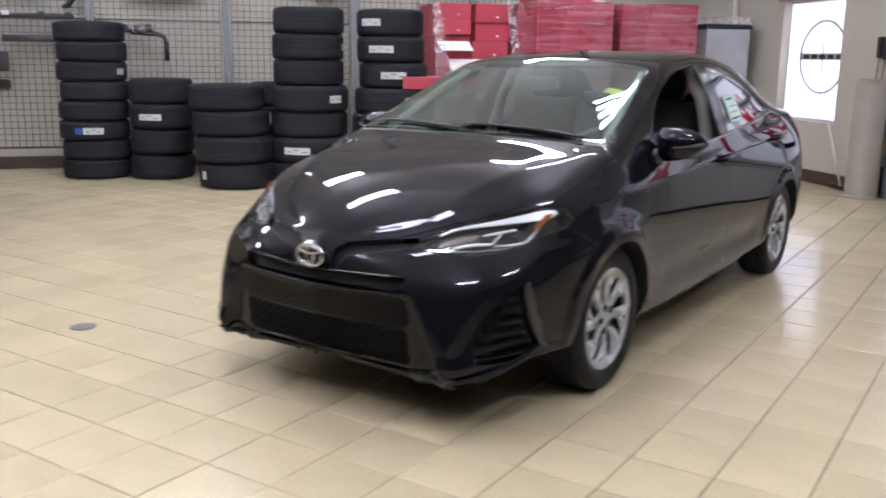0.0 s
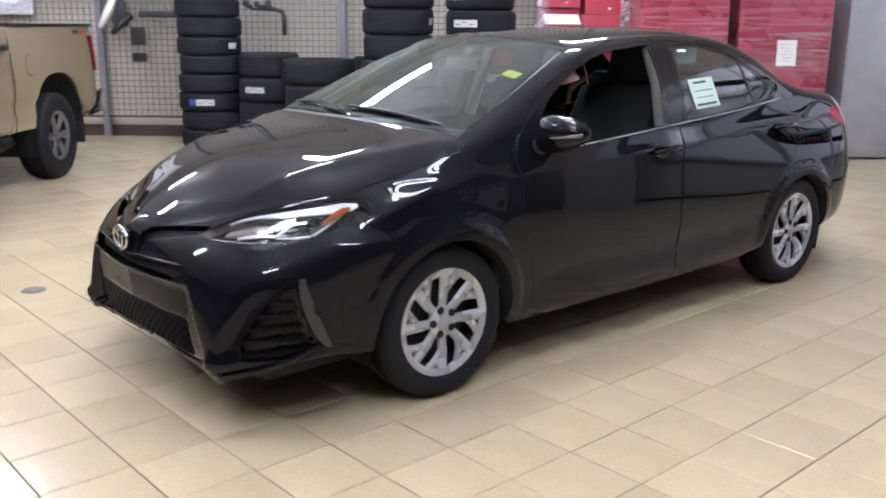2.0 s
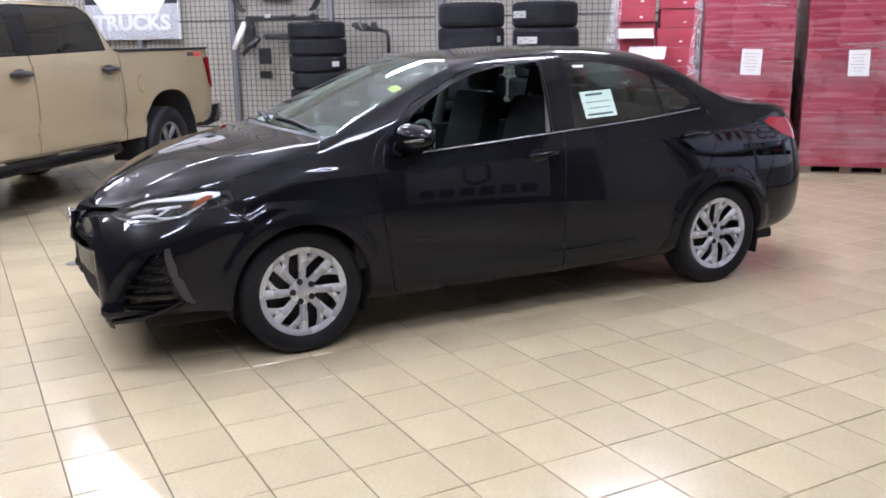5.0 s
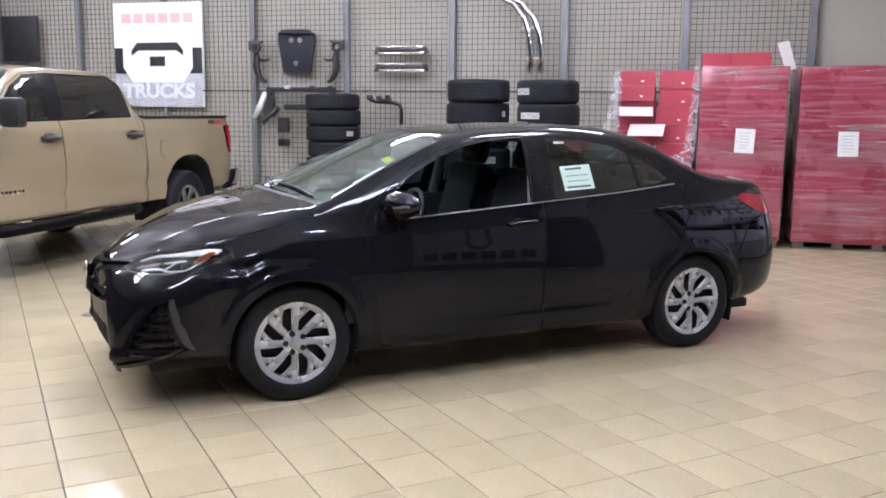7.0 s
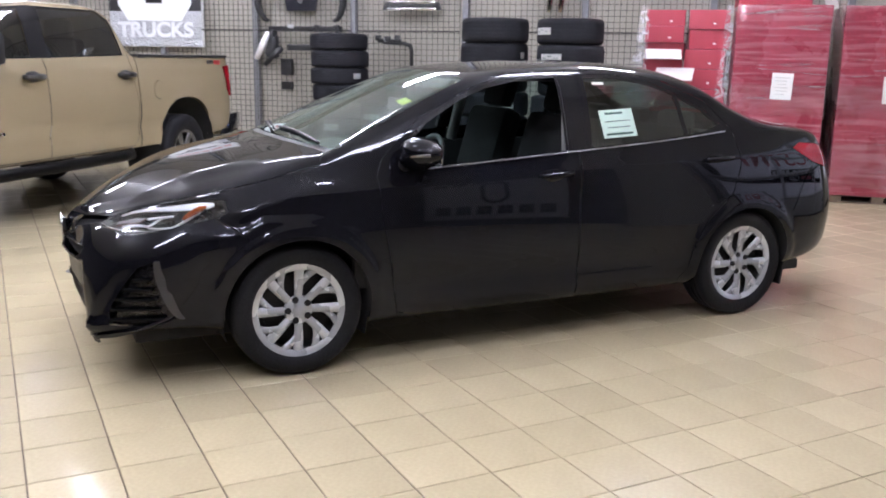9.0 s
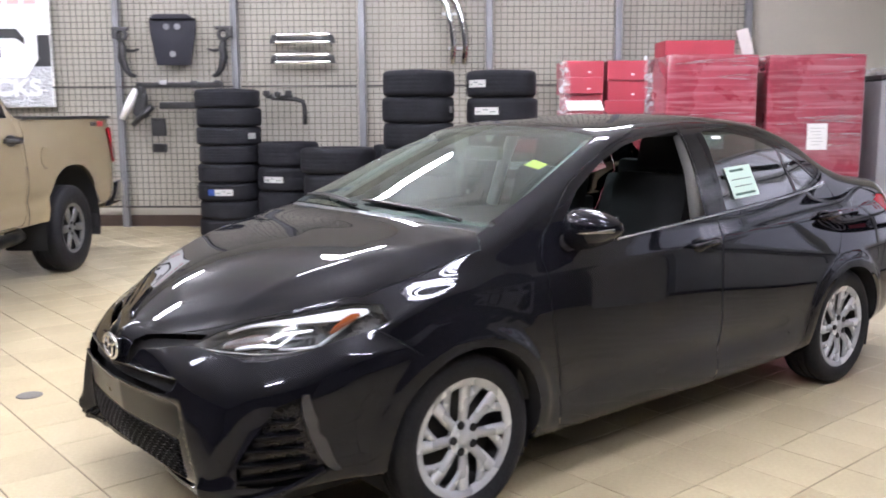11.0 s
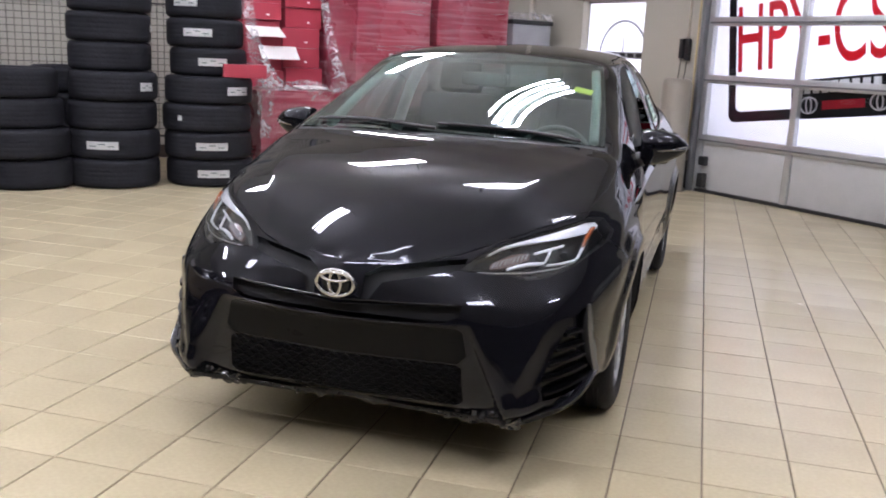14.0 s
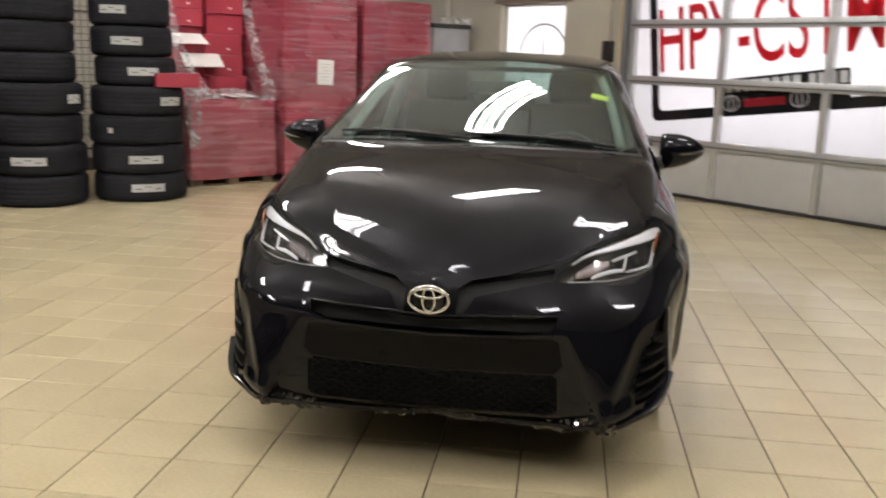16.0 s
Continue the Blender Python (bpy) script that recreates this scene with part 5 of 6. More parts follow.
T_SPINE = [(0, 0, .18, 1.27), (1, 0, .48, 1.33), (1.7, 0, 1.0, 1.39), (2.1, 0, 1.33, 1.42), (2.3, 0, 1.5, 1.48), (2.55, 0, 1.75, 1.73), (2.85, 0, 2.08, 1.92), (3.2, 0, 2.5, 1.965), (4.0, 0, 3.3, 1.955),
           (4.25, 0, 3.58, 1.89), (4.4, 0, 3.71, 1.62), (4.48, 0, 3.79, 1.45), (4.6, 0, 3.9, 1.42), (6.2, 0, 5.5, 1.42), (7.3, 0, 5.69, 1.42)]
T_FRONT, T_REAR, T_HUB = 0.95, 4.65, 0.42
M.update(
    tan_paint=surface("tan truck paint", (.268, .220, .138), .25, vary=.04, bump=0, coat=.9, rough_vary=.04, scale=1.5),
    dark_glass=glass("privacy glass", (.16, .17, .18), clear=.6),
    cover=surface("black vinyl bed cover", (.018, .018, .019), .6, bump=.05),
    red_print=surface("red print", (.45, .03, .03), .5),
    alloy_dark=surface("machined alloy", (.16, .165, .17), .35, .6),
)


def truck_half():
    p = np.concatenate([np.linspace(0, 1, 26), np.linspace(1, 7.3, 150)[1:]])
    rails = [pchip(r, p) for r in (T_SILL, T_MID, T_UPPER, T_BELT, T_ROOF, T_SPINE)]
    under = rails[0].copy()
    under[:, 0] *= .85
    rails = [under] + rails
    spread = np.array([0, .5, 2, 3.2, 4.2, 6, 8])
    across = np.concatenate([np.linspace(a, b, n + 1)[:-1] for a, b, n in zip(spread[:-1], spread[1:], (2, 8, 7, 6, 10, 12))] + [spread[-1:]])
    grid = np.zeros((len(p), len(across), 3))
    for s in range(len(p)):
        grid[s] = pchip([(a, *r[s]) for a, r in zip(spread, rails)], across)
    y, z, x = grid[..., 1], grid[..., 2], grid[..., 0]
    for ya in (T_FRONT, T_REAR + .04):
        d = np.hypot(y - ya, z - T_HUB) - .56
        grid[..., 0] += np.where((x > .7) & (z > .5) & (z < 1.2), .022 * np.exp(-np.maximum(d, 0) / .05) * (d > -.08), 0)
    # door shoulder under the glass and a hollow low on the doors
    x, y, z = grid[..., 0], grid[..., 1], grid[..., 2]
    along = np.clip((y - .9) / .4, 0, 1) * np.clip((5.5 - y) / .4, 0, 1) * (x > .8)
    grid[..., 0] += along * (.012 * np.exp(-np.abs(z - 1.33) / .03) - .022 * np.exp(-((z - .74) / .06) ** 2))
    bm = bmesh.new()
    layer = bm.faces.layers.int.new("panel")
    vs = [[bm.verts.new(q) for q in row] for row in grid]
    for a, b in zip(vs, vs[1:]):
        for k in range(len(across) - 1):
            bm.faces.new((a[k], b[k], b[k + 1], a[k + 1]))
    bmesh.ops.remove_doubles(bm, verts=bm.verts, dist=3e-4)
    bmesh.ops.recalc_face_normals(bm, faces=bm.faces)
    bm.normal_update()
    side = lambda f: f.normal.x > .25 and f.calc_center_median().x > .5

    def panel(code, poly, axes, allowed, gap=.005):
        cut(bm, layer, 99, grown(poly, gap), axes, allowed)
        cut(bm, layer, code, poly, axes, allowed)

    cut(bm, layer, 3, [(-.01, 3.86), (.86, 3.86), (.86, 5.62), (-.01, 5.66)], (0, 1), lambda f: f.normal.z > .6 and f.calc_center_median().y > 3.8)
    cut(bm, layer, 2, [(-.01, 1.40), (.80, 1.56), (.73, 2.05), (.68, 2.14), (-.01, 2.06)], (0, 1), lambda f: f.normal.z > .2 and f.calc_center_median().y < 2.3)
    panel(5, [(1.40, 1.30), (1.36, .95), (1.40, .60), (1.48, .55), (2.43, .55), (2.455, 1.0), (2.44, 1.42), (2.47, 1.89), (2.15, 1.86), (1.93, 1.745), (1.60, 1.44)], (1, 2), side)
    panel(6, [(2.445, .55), (3.70, .55), (3.78, .65), (3.79, 1.0), (3.72, 1.30), (3.68, 1.46), (3.58, 1.80), (3.44, 1.89), (2.485, 1.895), (2.455, 1.42), (2.47, 1.0)], (1, 2), side)
    cut(bm, layer, 98, [(1.60, 1.412), (1.95, 1.735), (2.15, 1.845), (2.45, 1.872), (3.42, 1.878), (3.545, 1.79), (3.615, 1.452), (2.45, 1.422)], (1, 2), side)
    cut(bm, layer, 7, [(1.66, 1.425), (1.97, 1.715), (2.16, 1.82), (2.32, 1.842), (2.30, 1.432)], (1, 2), side)
    cut(bm, layer, 8, [(2.52, 1.44), (2.575, 1.855), (3.40, 1.862), (3.51, 1.78), (3.585, 1.468)], (1, 2), side)
    panel(11, [(5.56, 1.33), (5.70, 1.345), (6.0, 1.345), (6.0, .98), (5.70, .98), (5.64, 1.06), (5.61, 1.2)], (1, 2), lambda f: f.calc_center_median().y > 5.5 and f.calc_center_median().x > .82)
    cut(bm, layer, 99, [(3.805, .5), (3.82, .5), (3.835, 1.0), (3.80, 1.46), (3.785, 1.46), (3.82, 1.0)], (1, 2), side)
    fuel = [(4.17 + .085 * math.cos(a), 1.10 + .095 * math.sin(a)) for a in (2 * math.pi * k / 16 for k in range(16))]
    panel(12, fuel, (1, 2), side, .004)
    for ya in (T_FRONT, T_REAR + .04):
        poly = [(ya - .55, .3)] + [(ya + .545 * math.copysign(abs(math.cos(a)) ** .8, math.cos(a)), T_HUB + .59 * math.sin(a) ** .85) for a in (math.pi - math.pi * k / 22 for k in range(1, 22))] + [(ya + .55, .3)]
        cut(bm, layer, 100, poly, (1, 2), lambda f: f.calc_center_median().x > .5)
    for f in bm.faces:
        if f[layer] == 0:
            c = f.calc_center_median()
            f[layer] = 23 if c.y > 3.79 else 22 if c.z > 1.42 and c.y > 1.45 else 21 if c.x > .86 or c.z < 1.2 else 1
    bm.normal_update()
    bm.verts.index_update()
    return bm, layer


truck = thing("pickup_truck", room_pose(-2.98, -8.68 + T_REAR) @ pose(0, 0, 0, 0, 0, 0) @ pose(0, 0, 0), "tan crew cab pickup truck parked with its tail to the wall", "truck")
skin_t, mark_t = truck_half()
for codes, name, key, push, label in (((1,), "hood", "tan_paint", 0, ""), ((2,), "windshield", "windshield", 0, "clear glass"), ((22,), "cab_roof", "tan_paint", 0, ""), ((3,), "bed_cover", "cover", .012, "black bed opening"), ((99,), "shut_line", "seam", .006, "dark panel gaps")):
    panel_part(name, take(skin_t, mark_t, codes, (1, -1), push), M[key], truck, label)
for sg in (1, -1):
    for codes, name, key, push, label in (
        ((21,), "fender", "tan_paint", 0, ""), ((23,), "bed_side", "tan_paint", 0, ""), ((5,), "front_door", "tan_paint", 0, ""), ((6,), "rear_door", "tan_paint", 0, ""), ((98,), "window_frame", "gloss_black", .001, "black window surround"),
        ((7,), "front_door_window", "dark_glass", .006, "dark tinted glass"), ((8,), "rear_door_window", "dark_glass", .006, "dark tinted glass"), ((11,), "tail_light", "tail_red", -.020, "red tail lamp"), ((12,), "fuel_door", "tan_paint", -.003, "round-edged fuel door")):
        panel_part(name, take(skin_t, mark_t, codes, (sg,), push), M[key], truck, label)
tree = BVHTree.FromBMesh(skin_t)
for sg in (1, -1):
    for y in (2.27, 3.60):
        base = side_at(y, 1.265, 0, sg)
        h = part("door_handle", tube_bm([base + Vector((sg * o, dy, 0)) for dy, o in ((-.12, 0), (-.10, .035), (0, .045), (.10, .035), (.12, 0))], [.018, .026, .028, .026, .018], 10), M["satin_black"], truck, "black door handle")
        cup = bmesh.new()
        bmesh.ops.create_uvsphere(cup, u_segments=18, v_segments=8, radius=1, matrix=Matrix.Translation(base) @ Matrix.Diagonal((.008, .10, .05, 1)))
        part("handle_cup", cup, M["satin_black"], h)
    part("rail_cap", strip_bm([Vector((sg * .935, y, 1.452)) for y in span(3.83, 5.66, 8)], .03, .10), M["satin_black"], truck, "black bed rail cap")
    part("running_board", tube_bm([(sg * .93, 1.45, .50), (sg * 1.0, 1.50, .47), (sg * 1.02, 1.7, .465), (sg * 1.02, 3.4, .465), (sg * 1.0, 3.6, .47), (sg * .93, 3.66, .50)], .055, 12), M["grille_black"], truck, "black running board")
    for y in (1.8, 3.3):
        part("board_bracket", box_bm((sg * .85, y, .50), (.3, .06, .04), .008), M["black"], truck)
    m_ = part("door_mirror", box_bm((sg * 1.12, 1.66, 1.50), (.20, .12, .26), .04), M["satin_black"], truck, "black door mirror")
    part("mirror_arm", tube_bm([(sg * .93, 1.70, 1.42), (sg * 1.05, 1.68, 1.44)], .03, 8), M["satin_black"], m_)
    part("mud_flap", box_bm((sg * .86, 5.28, .52), (.22, .02, .42), .006), M["satin_black"], truck)
    for k in range(3):
        part("side_badge", box_bm(side_at(5.215 + .05 * k, 1.385, .002, sg), (.004, .040, .042), .001), M["black"], truck, "black badge letter shape")
        part("side_badge", box_bm(side_at(5.375 + .05 * k, 1.383, .002, sg), (.004, .043, .050), .001), M["red_print"], truck, "red badge letter shape")
    for k in range(6):
        part("door_badge", box_bm(side_at(1.60 + .052 * k, .80, .003, sg), (.008, .036, .036), .003), M["chrome"], truck, "chrome badge letter shape")
    for y in (T_FRONT, T_REAR + .04):
        bm = bmesh.new()
        ring = ring_arc(y, T_HUB, .585, 195, -15, 24)
        outer = [bm.verts.new((sg * .99, a, b)) for a, b in ring]
        inner = [bm.verts.new((sg * .60, a, b)) for a, b in ring]
        for k in range(len(ring) - 1):
            bm.faces.new((outer[k], outer[k + 1], inner[k + 1], inner[k]))
        bm.faces.new(inner)
        part("arch_liner", bm, M["seam"], truck)
    for y in (T_FRONT, T_REAR):
        build_wheel(truck, (sg * .87, y, .41), sg, .41, .275, .236, 6, (M["rubber"], M["alloy_dark"], M["dark_metal"]), False)
    bm = slab_bm([(5.47, .525), (5.60, .675), (5.74, .765), (5.98, .775), (6.0, .70), (5.985, .60), (5.90, .545), (5.62, .515)], .36, Matrix(((0, 0, sg, sg * .60), (1, 0, 0, 0), (0, 1, 0, 0), (0, 0, 0, 1))), .014)
    part("bumper_corner", bm, M["chrome"], truck, "chrome bumper end")
part("rear_bumper", box_bm((0, 5.91, .66), (1.2, .16, .20), .04), M["chrome"], truck, "chrome rear bumper")
part("front_bumper", box_bm((0, .02, .68), (1.84, .26, .26), .08), M["chrome"], truck, "chrome front bumper")
part("grille", box_bm((0, .0, 1.02), (1.15, .10, .32), .04), M["chrome"], truck, "chrome grille")
for sg in (1, -1):
    part("headlight", box_bm((sg * .76, .13, 1.04), (.34, .22, .26), .06), M["chrome"], truck)
part("chassis", box_bm((0, 2.9, .56), (1.5, 5.2, .14), .02), M["black"], truck)
part("cabin_floor", box_bm((0, 2.5, .70), (1.8, 2.3, .05)), M["black"], truck)
for x in (-.42, .42):
    for y in (2.35, 3.35):
        seat = part("seat", box_bm((x, y - .3, .95), (.55, .55, .2), .06), M["seat"], truck, "dark cab seat")
        part("backrest", box_bm((x, y, 1.30), (.52, .16, .62), .06), M["seat"], seat)
        part("headrest", box_bm((x, y + .02, 1.70), (.28, .1, .17), .04), M["seat"], seat)
for y, z in ((4.9, .41),):
    part("axle", tube_bm([(-.8, T_REAR, .41), (.8, T_REAR, .41)], .06, 12), M["black"], truck)
    part("spare_wheel", lathe_bm([(.15, .5), (.36, .5), (.39, .56), (.36, .66), (.15, .66)], "Z", 28), M["rubber"], truck).location = (0, 5.25, -.05)
skin_t.free()

# ---- stacked tyres ----
def tyre_bm(R, width, hole):
    w = width / 2
    prof = [(hole, -w * .72), (hole + .01, -w * .85), (hole + (R - hole) * .45, -w), (R - .045, -w * .98), (R - .018, -w * .90), (R - .005, -w * .76)]
    for c in (-.46, -.16, .16, .46):
        prof += [(R, w * c - .006), (R - .0008, w * c - .003), (R - .0008, w * c + .003), (R, w * c + .006)]
    prof += [(R - .005, w * .76), (R - .018, w * .90), (R - .045, w * .98), (hole + (R - hole) * .45, w), (hole + .01, w * .85), (hole, w * .72)]
    return lathe_bm(prof, "Z", 56)


def tread_rubber():
    m = surface("new tyre rubber", (.0120, .0125, .0155), .68, bump=0, vary=.35, spec=.12, scale=9)
    nt, b = m.node_tree, m.node_tree.nodes["Principled BSDF"]
    co, bp = nt.nodes.new("ShaderNodeTexCoord"), nt.nodes.new("ShaderNodeBump")
    gr = nt.nodes.new("ShaderNodeTexVoronoi")
    gr.inputs["Scale"].default_value = 38
    nt.links.new(co.outputs["Object"], gr.inputs["Vector"])
    nt.links.new(gr.outputs["Distance"], bp.inputs["Height"])
    bp.inputs["Distance"].default_value = .0014
    nt.links.new(bp.outputs[0], b.inputs["Normal"])
    return m


M["tread"] = tread_rubber()
tyre_meshes = {}


def add_tyre(s, n, z, R, width, group, spin, labels=(), dx=0.0):
    key = (R, width)
    if key not in tyre_meshes:
        bm = tyre_bm(R, width, R - .15)
        me = bpy.data.meshes.new("tyre")
        for f in bm.faces:
            f.smooth = True
        bm.to_mesh(me)
        bm.free()
        me.materials.append(M["tread"])
        tyre_meshes[key] = me
    ob = new("tyre", tyre_meshes[key])
    tagged(ob, "new black tyre with paper label in a stack" if labels else "new black rubber tyre lying in a stack", "tyre", group)
    ob.matrix_basis = room_pose(s, n, z + width / 2, spin)
    to_eye = (Vector((.3, .6, 0)) - W(s, n))
    face = math.degrees(math.atan2(to_eye.y, to_eye.x)) - ROOM - spin
    for off, arc, h, key2 in labels:
        bm = bmesh.new()
        r, a0 = R + .0025, face + off
        span_a = math.degrees(arc / R)
        rows = []
        for k in range(9):
            a = radians(a0 - span_a / 2 + span_a * k / 8)
            rows.append([bm.verts.new((r * math.cos(a), r * math.sin(a), zz)) for zz in (-h / 2, h / 2)])
        for a, b in zip(rows, rows[1:]):
            bm.faces.new((a[0], b[0], b[1], a[1]))
        bmesh.ops.solidify(bm, geom=bm.faces, thickness=.0015)
        lab = part("label", bm, M[key2], ob, "white printed paper label" if key2 == "paper" else "")
        if key2 == "paper" and arc > .15:
            for q in range(3):
                a = radians(a0 - span_a * .28 + span_a * .28 * q)
                part("print_bar", box_bm((R + .005, 0, (.012 if q % 2 else -.008)), (.002, arc * .2, .007), 0, pose(0, 0, 0, 0, 0, math.degrees(a))), M["ink"], lab, "", False)


M["label_blue"] = surface("blue label print", (.05, .12, .5), .6)
rnd = random.Random(3)
STACKS = (
    ("tall tyre stack by the truck", -1.14, -11.22, ((.385, .221),) * 8, {2: ((-6, .22, .075, "paper"), (-30, .09, .075, "label_blue")), 5: ((50, .12, .07, "paper"),)}),
    ("short tyre stack", -.40, -11.03, ((.36, .286),) * 4, {2: ((-25, .26, .07, "paper"),)}),
    ("wide tyre stack", .39, -10.14, ((.435, .28), (.435, .28), (.415, .275), (.41, .275)), {0: ((-62, .08, .09, "paper"),), 1: ((75, .10, .10, "paper"),)}),
)
STACKS += (
    ("high tyre stack", 1.22, -10.05, ((.43, .275), (.425, .275), (.415, .275), (.41, .275), (.385, .275), (.39, .275), (.385, .275)), {1: ((-25, .30, .075, "paper"),), 3: ((38, .16, .08, "paper"),), 5: ((70, .07, .07, "paper"),)}),
    ("high tyre stack by the boxes", 2.13, -9.90, ((.43, .27), (.43, .27), (.435, .27), (.43, .27), (.375, .275), (.375, .28), (.37, .28)), {0: ((-4, .31, .075, "paper"),), 1: ((-4, .31, .075, "paper"),), 2: ((-45, .05, .05, "paper"),), 3: ((32, .25, .08, "paper"),), 4: ((-2, .28, .075, "paper"),), 5: ((-20, .28, .075, "paper"),), 6: ((-38, .25, .075, "paper"),)}),
    ("low tyre stack behind", .98, -11.05, ((.37, .28), (.37, .28), (.37, .28), (.36, .27)), {2: ((-30, .1, .15, "paper"),)}),
)
for name, s, n, sizes, labels in STACKS:
    z = .004
    for k, (R, w) in enumerate(sizes):
        slant = (.045, .03, -.02, -.05)[k] if name.startswith("wide") else 0
        back = (.05 if name.startswith("high") and k > 3 else 0)
        add_tyre(s + slant + rnd.uniform(-.018, .018), n - back + rnd.uniform(-.018, .018), z, R, w, name, rnd.uniform(0, 360), labels.get(k, ()))
        z += w

# ---- red boxes on pallets, wrapped in film ----
def wrapped_material():
    m = surface("red cartons under stretch film", (.27, .034, .057), .28, vary=.22, scale=2.5, fine=26, bump=0, coat=.6, rough_vary=.12)
    nt, b = m.node_tree, m.node_tree.nodes["Principled BSDF"]
    co, mp, nz, bp = (nt.nodes.new(k) for k in ("ShaderNodeTexCoord", "ShaderNodeMapping", "ShaderNodeTexNoise", "ShaderNodeBump"))
    mp.inputs["Scale"].default_value = (.45, .45, 7)
    mp.inputs["Rotation"].default_value = (.12, .1, 0)
    nz.inputs["Scale"].default_value, nz.inputs["Detail"].default_value, nz.inputs["Distortion"].default_value = 3.0, 5, .35
    nt.links.new(co.outputs["Object"], mp.inputs["Vector"])
    nt.links.new(mp.outputs[0], nz.inputs["Vector"])
    nt.links.new(nz.outputs["Fac"], bp.inputs["Height"])
    bp.inputs["Distance"].default_value, bp.inputs["Strength"].default_value = .012, .35
    nt.links.new(bp.outputs[0], b.inputs["Coat Normal"])
    nt.links.new(bp.outputs[0], b.inputs["Normal"])
    # pale streaks in the colour: milky film overlaps and the highlights on them
    rng, mix = nt.nodes.new("ShaderNodeMapRange"), nt.nodes.new("ShaderNodeMix")
    rng.inputs["From Min"].default_value, rng.inputs["From Max"].default_value, rng.inputs["To Max"].default_value = .48, .78, .42
    nt.links.new(nz.outputs["Fac"], rng.inputs["Value"])
    mix.data_type = "RGBA"
    mix.inputs["B"].default_value = (.62, .42, .45, 1)
    nt.links.new(b.inputs["Base Color"].links[0].from_socket, mix.inputs["A"])
    nt.links.new(rng.outputs[0], mix.inputs["Factor"])
    nt.links.new(mix.outputs["Result"], b.inputs["Base Color"])
    return m


def film_material(name="clear stretch film", most=.6, stretch=1.0, across=1.0):
    m = bpy.data.materials.new(name)
    m.use_nodes = True
    nt = m.node_tree
    b, out = nt.nodes["Principled BSDF"], nt.nodes["Material Output"]
    b.inputs["Base Color"].default_value, b.inputs["Roughness"].default_value = (.8, .8, .82, 1), .18
    tr, mx, nz, rng, bp = (nt.nodes.new(k) for k in ("ShaderNodeBsdfTransparent", "ShaderNodeMixShader", "ShaderNodeTexNoise", "ShaderNodeMapRange", "ShaderNodeBump"))
    nz.inputs["Scale"].default_value, nz.inputs["Detail"].default_value, nz.inputs["Distortion"].default_value = 7, 6, 2.5
    co = nt.nodes.new("ShaderNodeTexCoord")
    mp = nt.nodes.new("ShaderNodeMapping")
    mp.inputs["Scale"].default_value = (across, across, stretch)
    nt.links.new(co.outputs["Object"], mp.inputs["Vector"])
    nt.links.new(mp.outputs[0], nz.inputs["Vector"])
    nt.links.new(nz.outputs["Fac"], rng.inputs["Value"])
    nt.links.new(nz.outputs["Fac"], bp.inputs["Height"])
    bp.inputs["Distance"].default_value = .05
    nt.links.new(bp.outputs[0], b.inputs["Normal"])
    rng.inputs["From Min"].default_value, rng.inputs["From Max"].default_value, rng.inputs["To Min"].default_value, rng.inputs["To Max"].default_value = .40, .75, .05, most
    nt.links.new(rng.outputs[0], mx.inputs[0])
    nt.links.new(tr.outputs[0], mx.inputs[1])
    nt.links.new(b.outputs[0], mx.inputs[2])
    nt.links.new(mx.outputs[0], out.inputs["Surface"])
    return m


M.update(bollard=surface("beige bollard paint", (.235, .21, .172), .5, vary=.08), wrapped=wrapped_material(), film=film_material(most=.68), film_faint=film_material("thin stretch film", .16, 5.0), film_fold=film_material("stretch film highlight streaks", .62, 6.0, .35), carton=surface("red carton", (.32, .03, .05), .45, vary=.1, scale=3), carton_white=surface("white carton inside", (.72, .70, .68), .7, vary=.05),
         wood=surface("pallet wood", (.12, .088, .058), .8, vary=.3, scale=3, fine=40))


def pallet(s, n, w, d, group="pallets"):
    ob = thing("pallet", room_pose(s, n), "worn wooden shipping pallet standing on the floor", "pallet", group)
    for k in range(7):
        part("deck_board", box_bm((-w / 2 + .05 + (w - .1) * k / 6, 0, .125), (.095, d, .018), .003), M["wood"], ob, "", False)
    for y in (-d / 2 + .05, 0, d / 2 - .05):
        part("stringer", box_bm((0, y, .105), (w, .09, .02), .003), M["wood"], ob, "", False)
        for x in (-w / 2 + .07, 0, w / 2 - .07):
            part("block", box_bm((x, y, .055), (.12, .09, .078), .003), M["wood"], ob, "", False)
        part("runner", box_bm((0, y, .009), (w, .09, .018), .003), M["wood"], ob, "", False)
    return ob


def lumpy_block(c, size, cuts=(10, 10, 18), bulge=.012, seed=0):
    """A wrapped load: a block with softened edges and slightly uneven faces."""
    bm = bmesh.new()
    add_box(bm, c, size, .018)
    bmesh.ops.subdivide_edges(bm, edges=[e for e in bm.edges if e.calc_length() > .3], cuts=8, use_grid_fill=True)
    for v in bm.verts:
        q = noise.noise_vector(v.co * 2.3 + Vector((seed, 0, 0))) * bulge + noise.noise_vector(v.co * 7 + Vector((0, seed, 0))) * bulge * .35
        v.co += q
    return bm


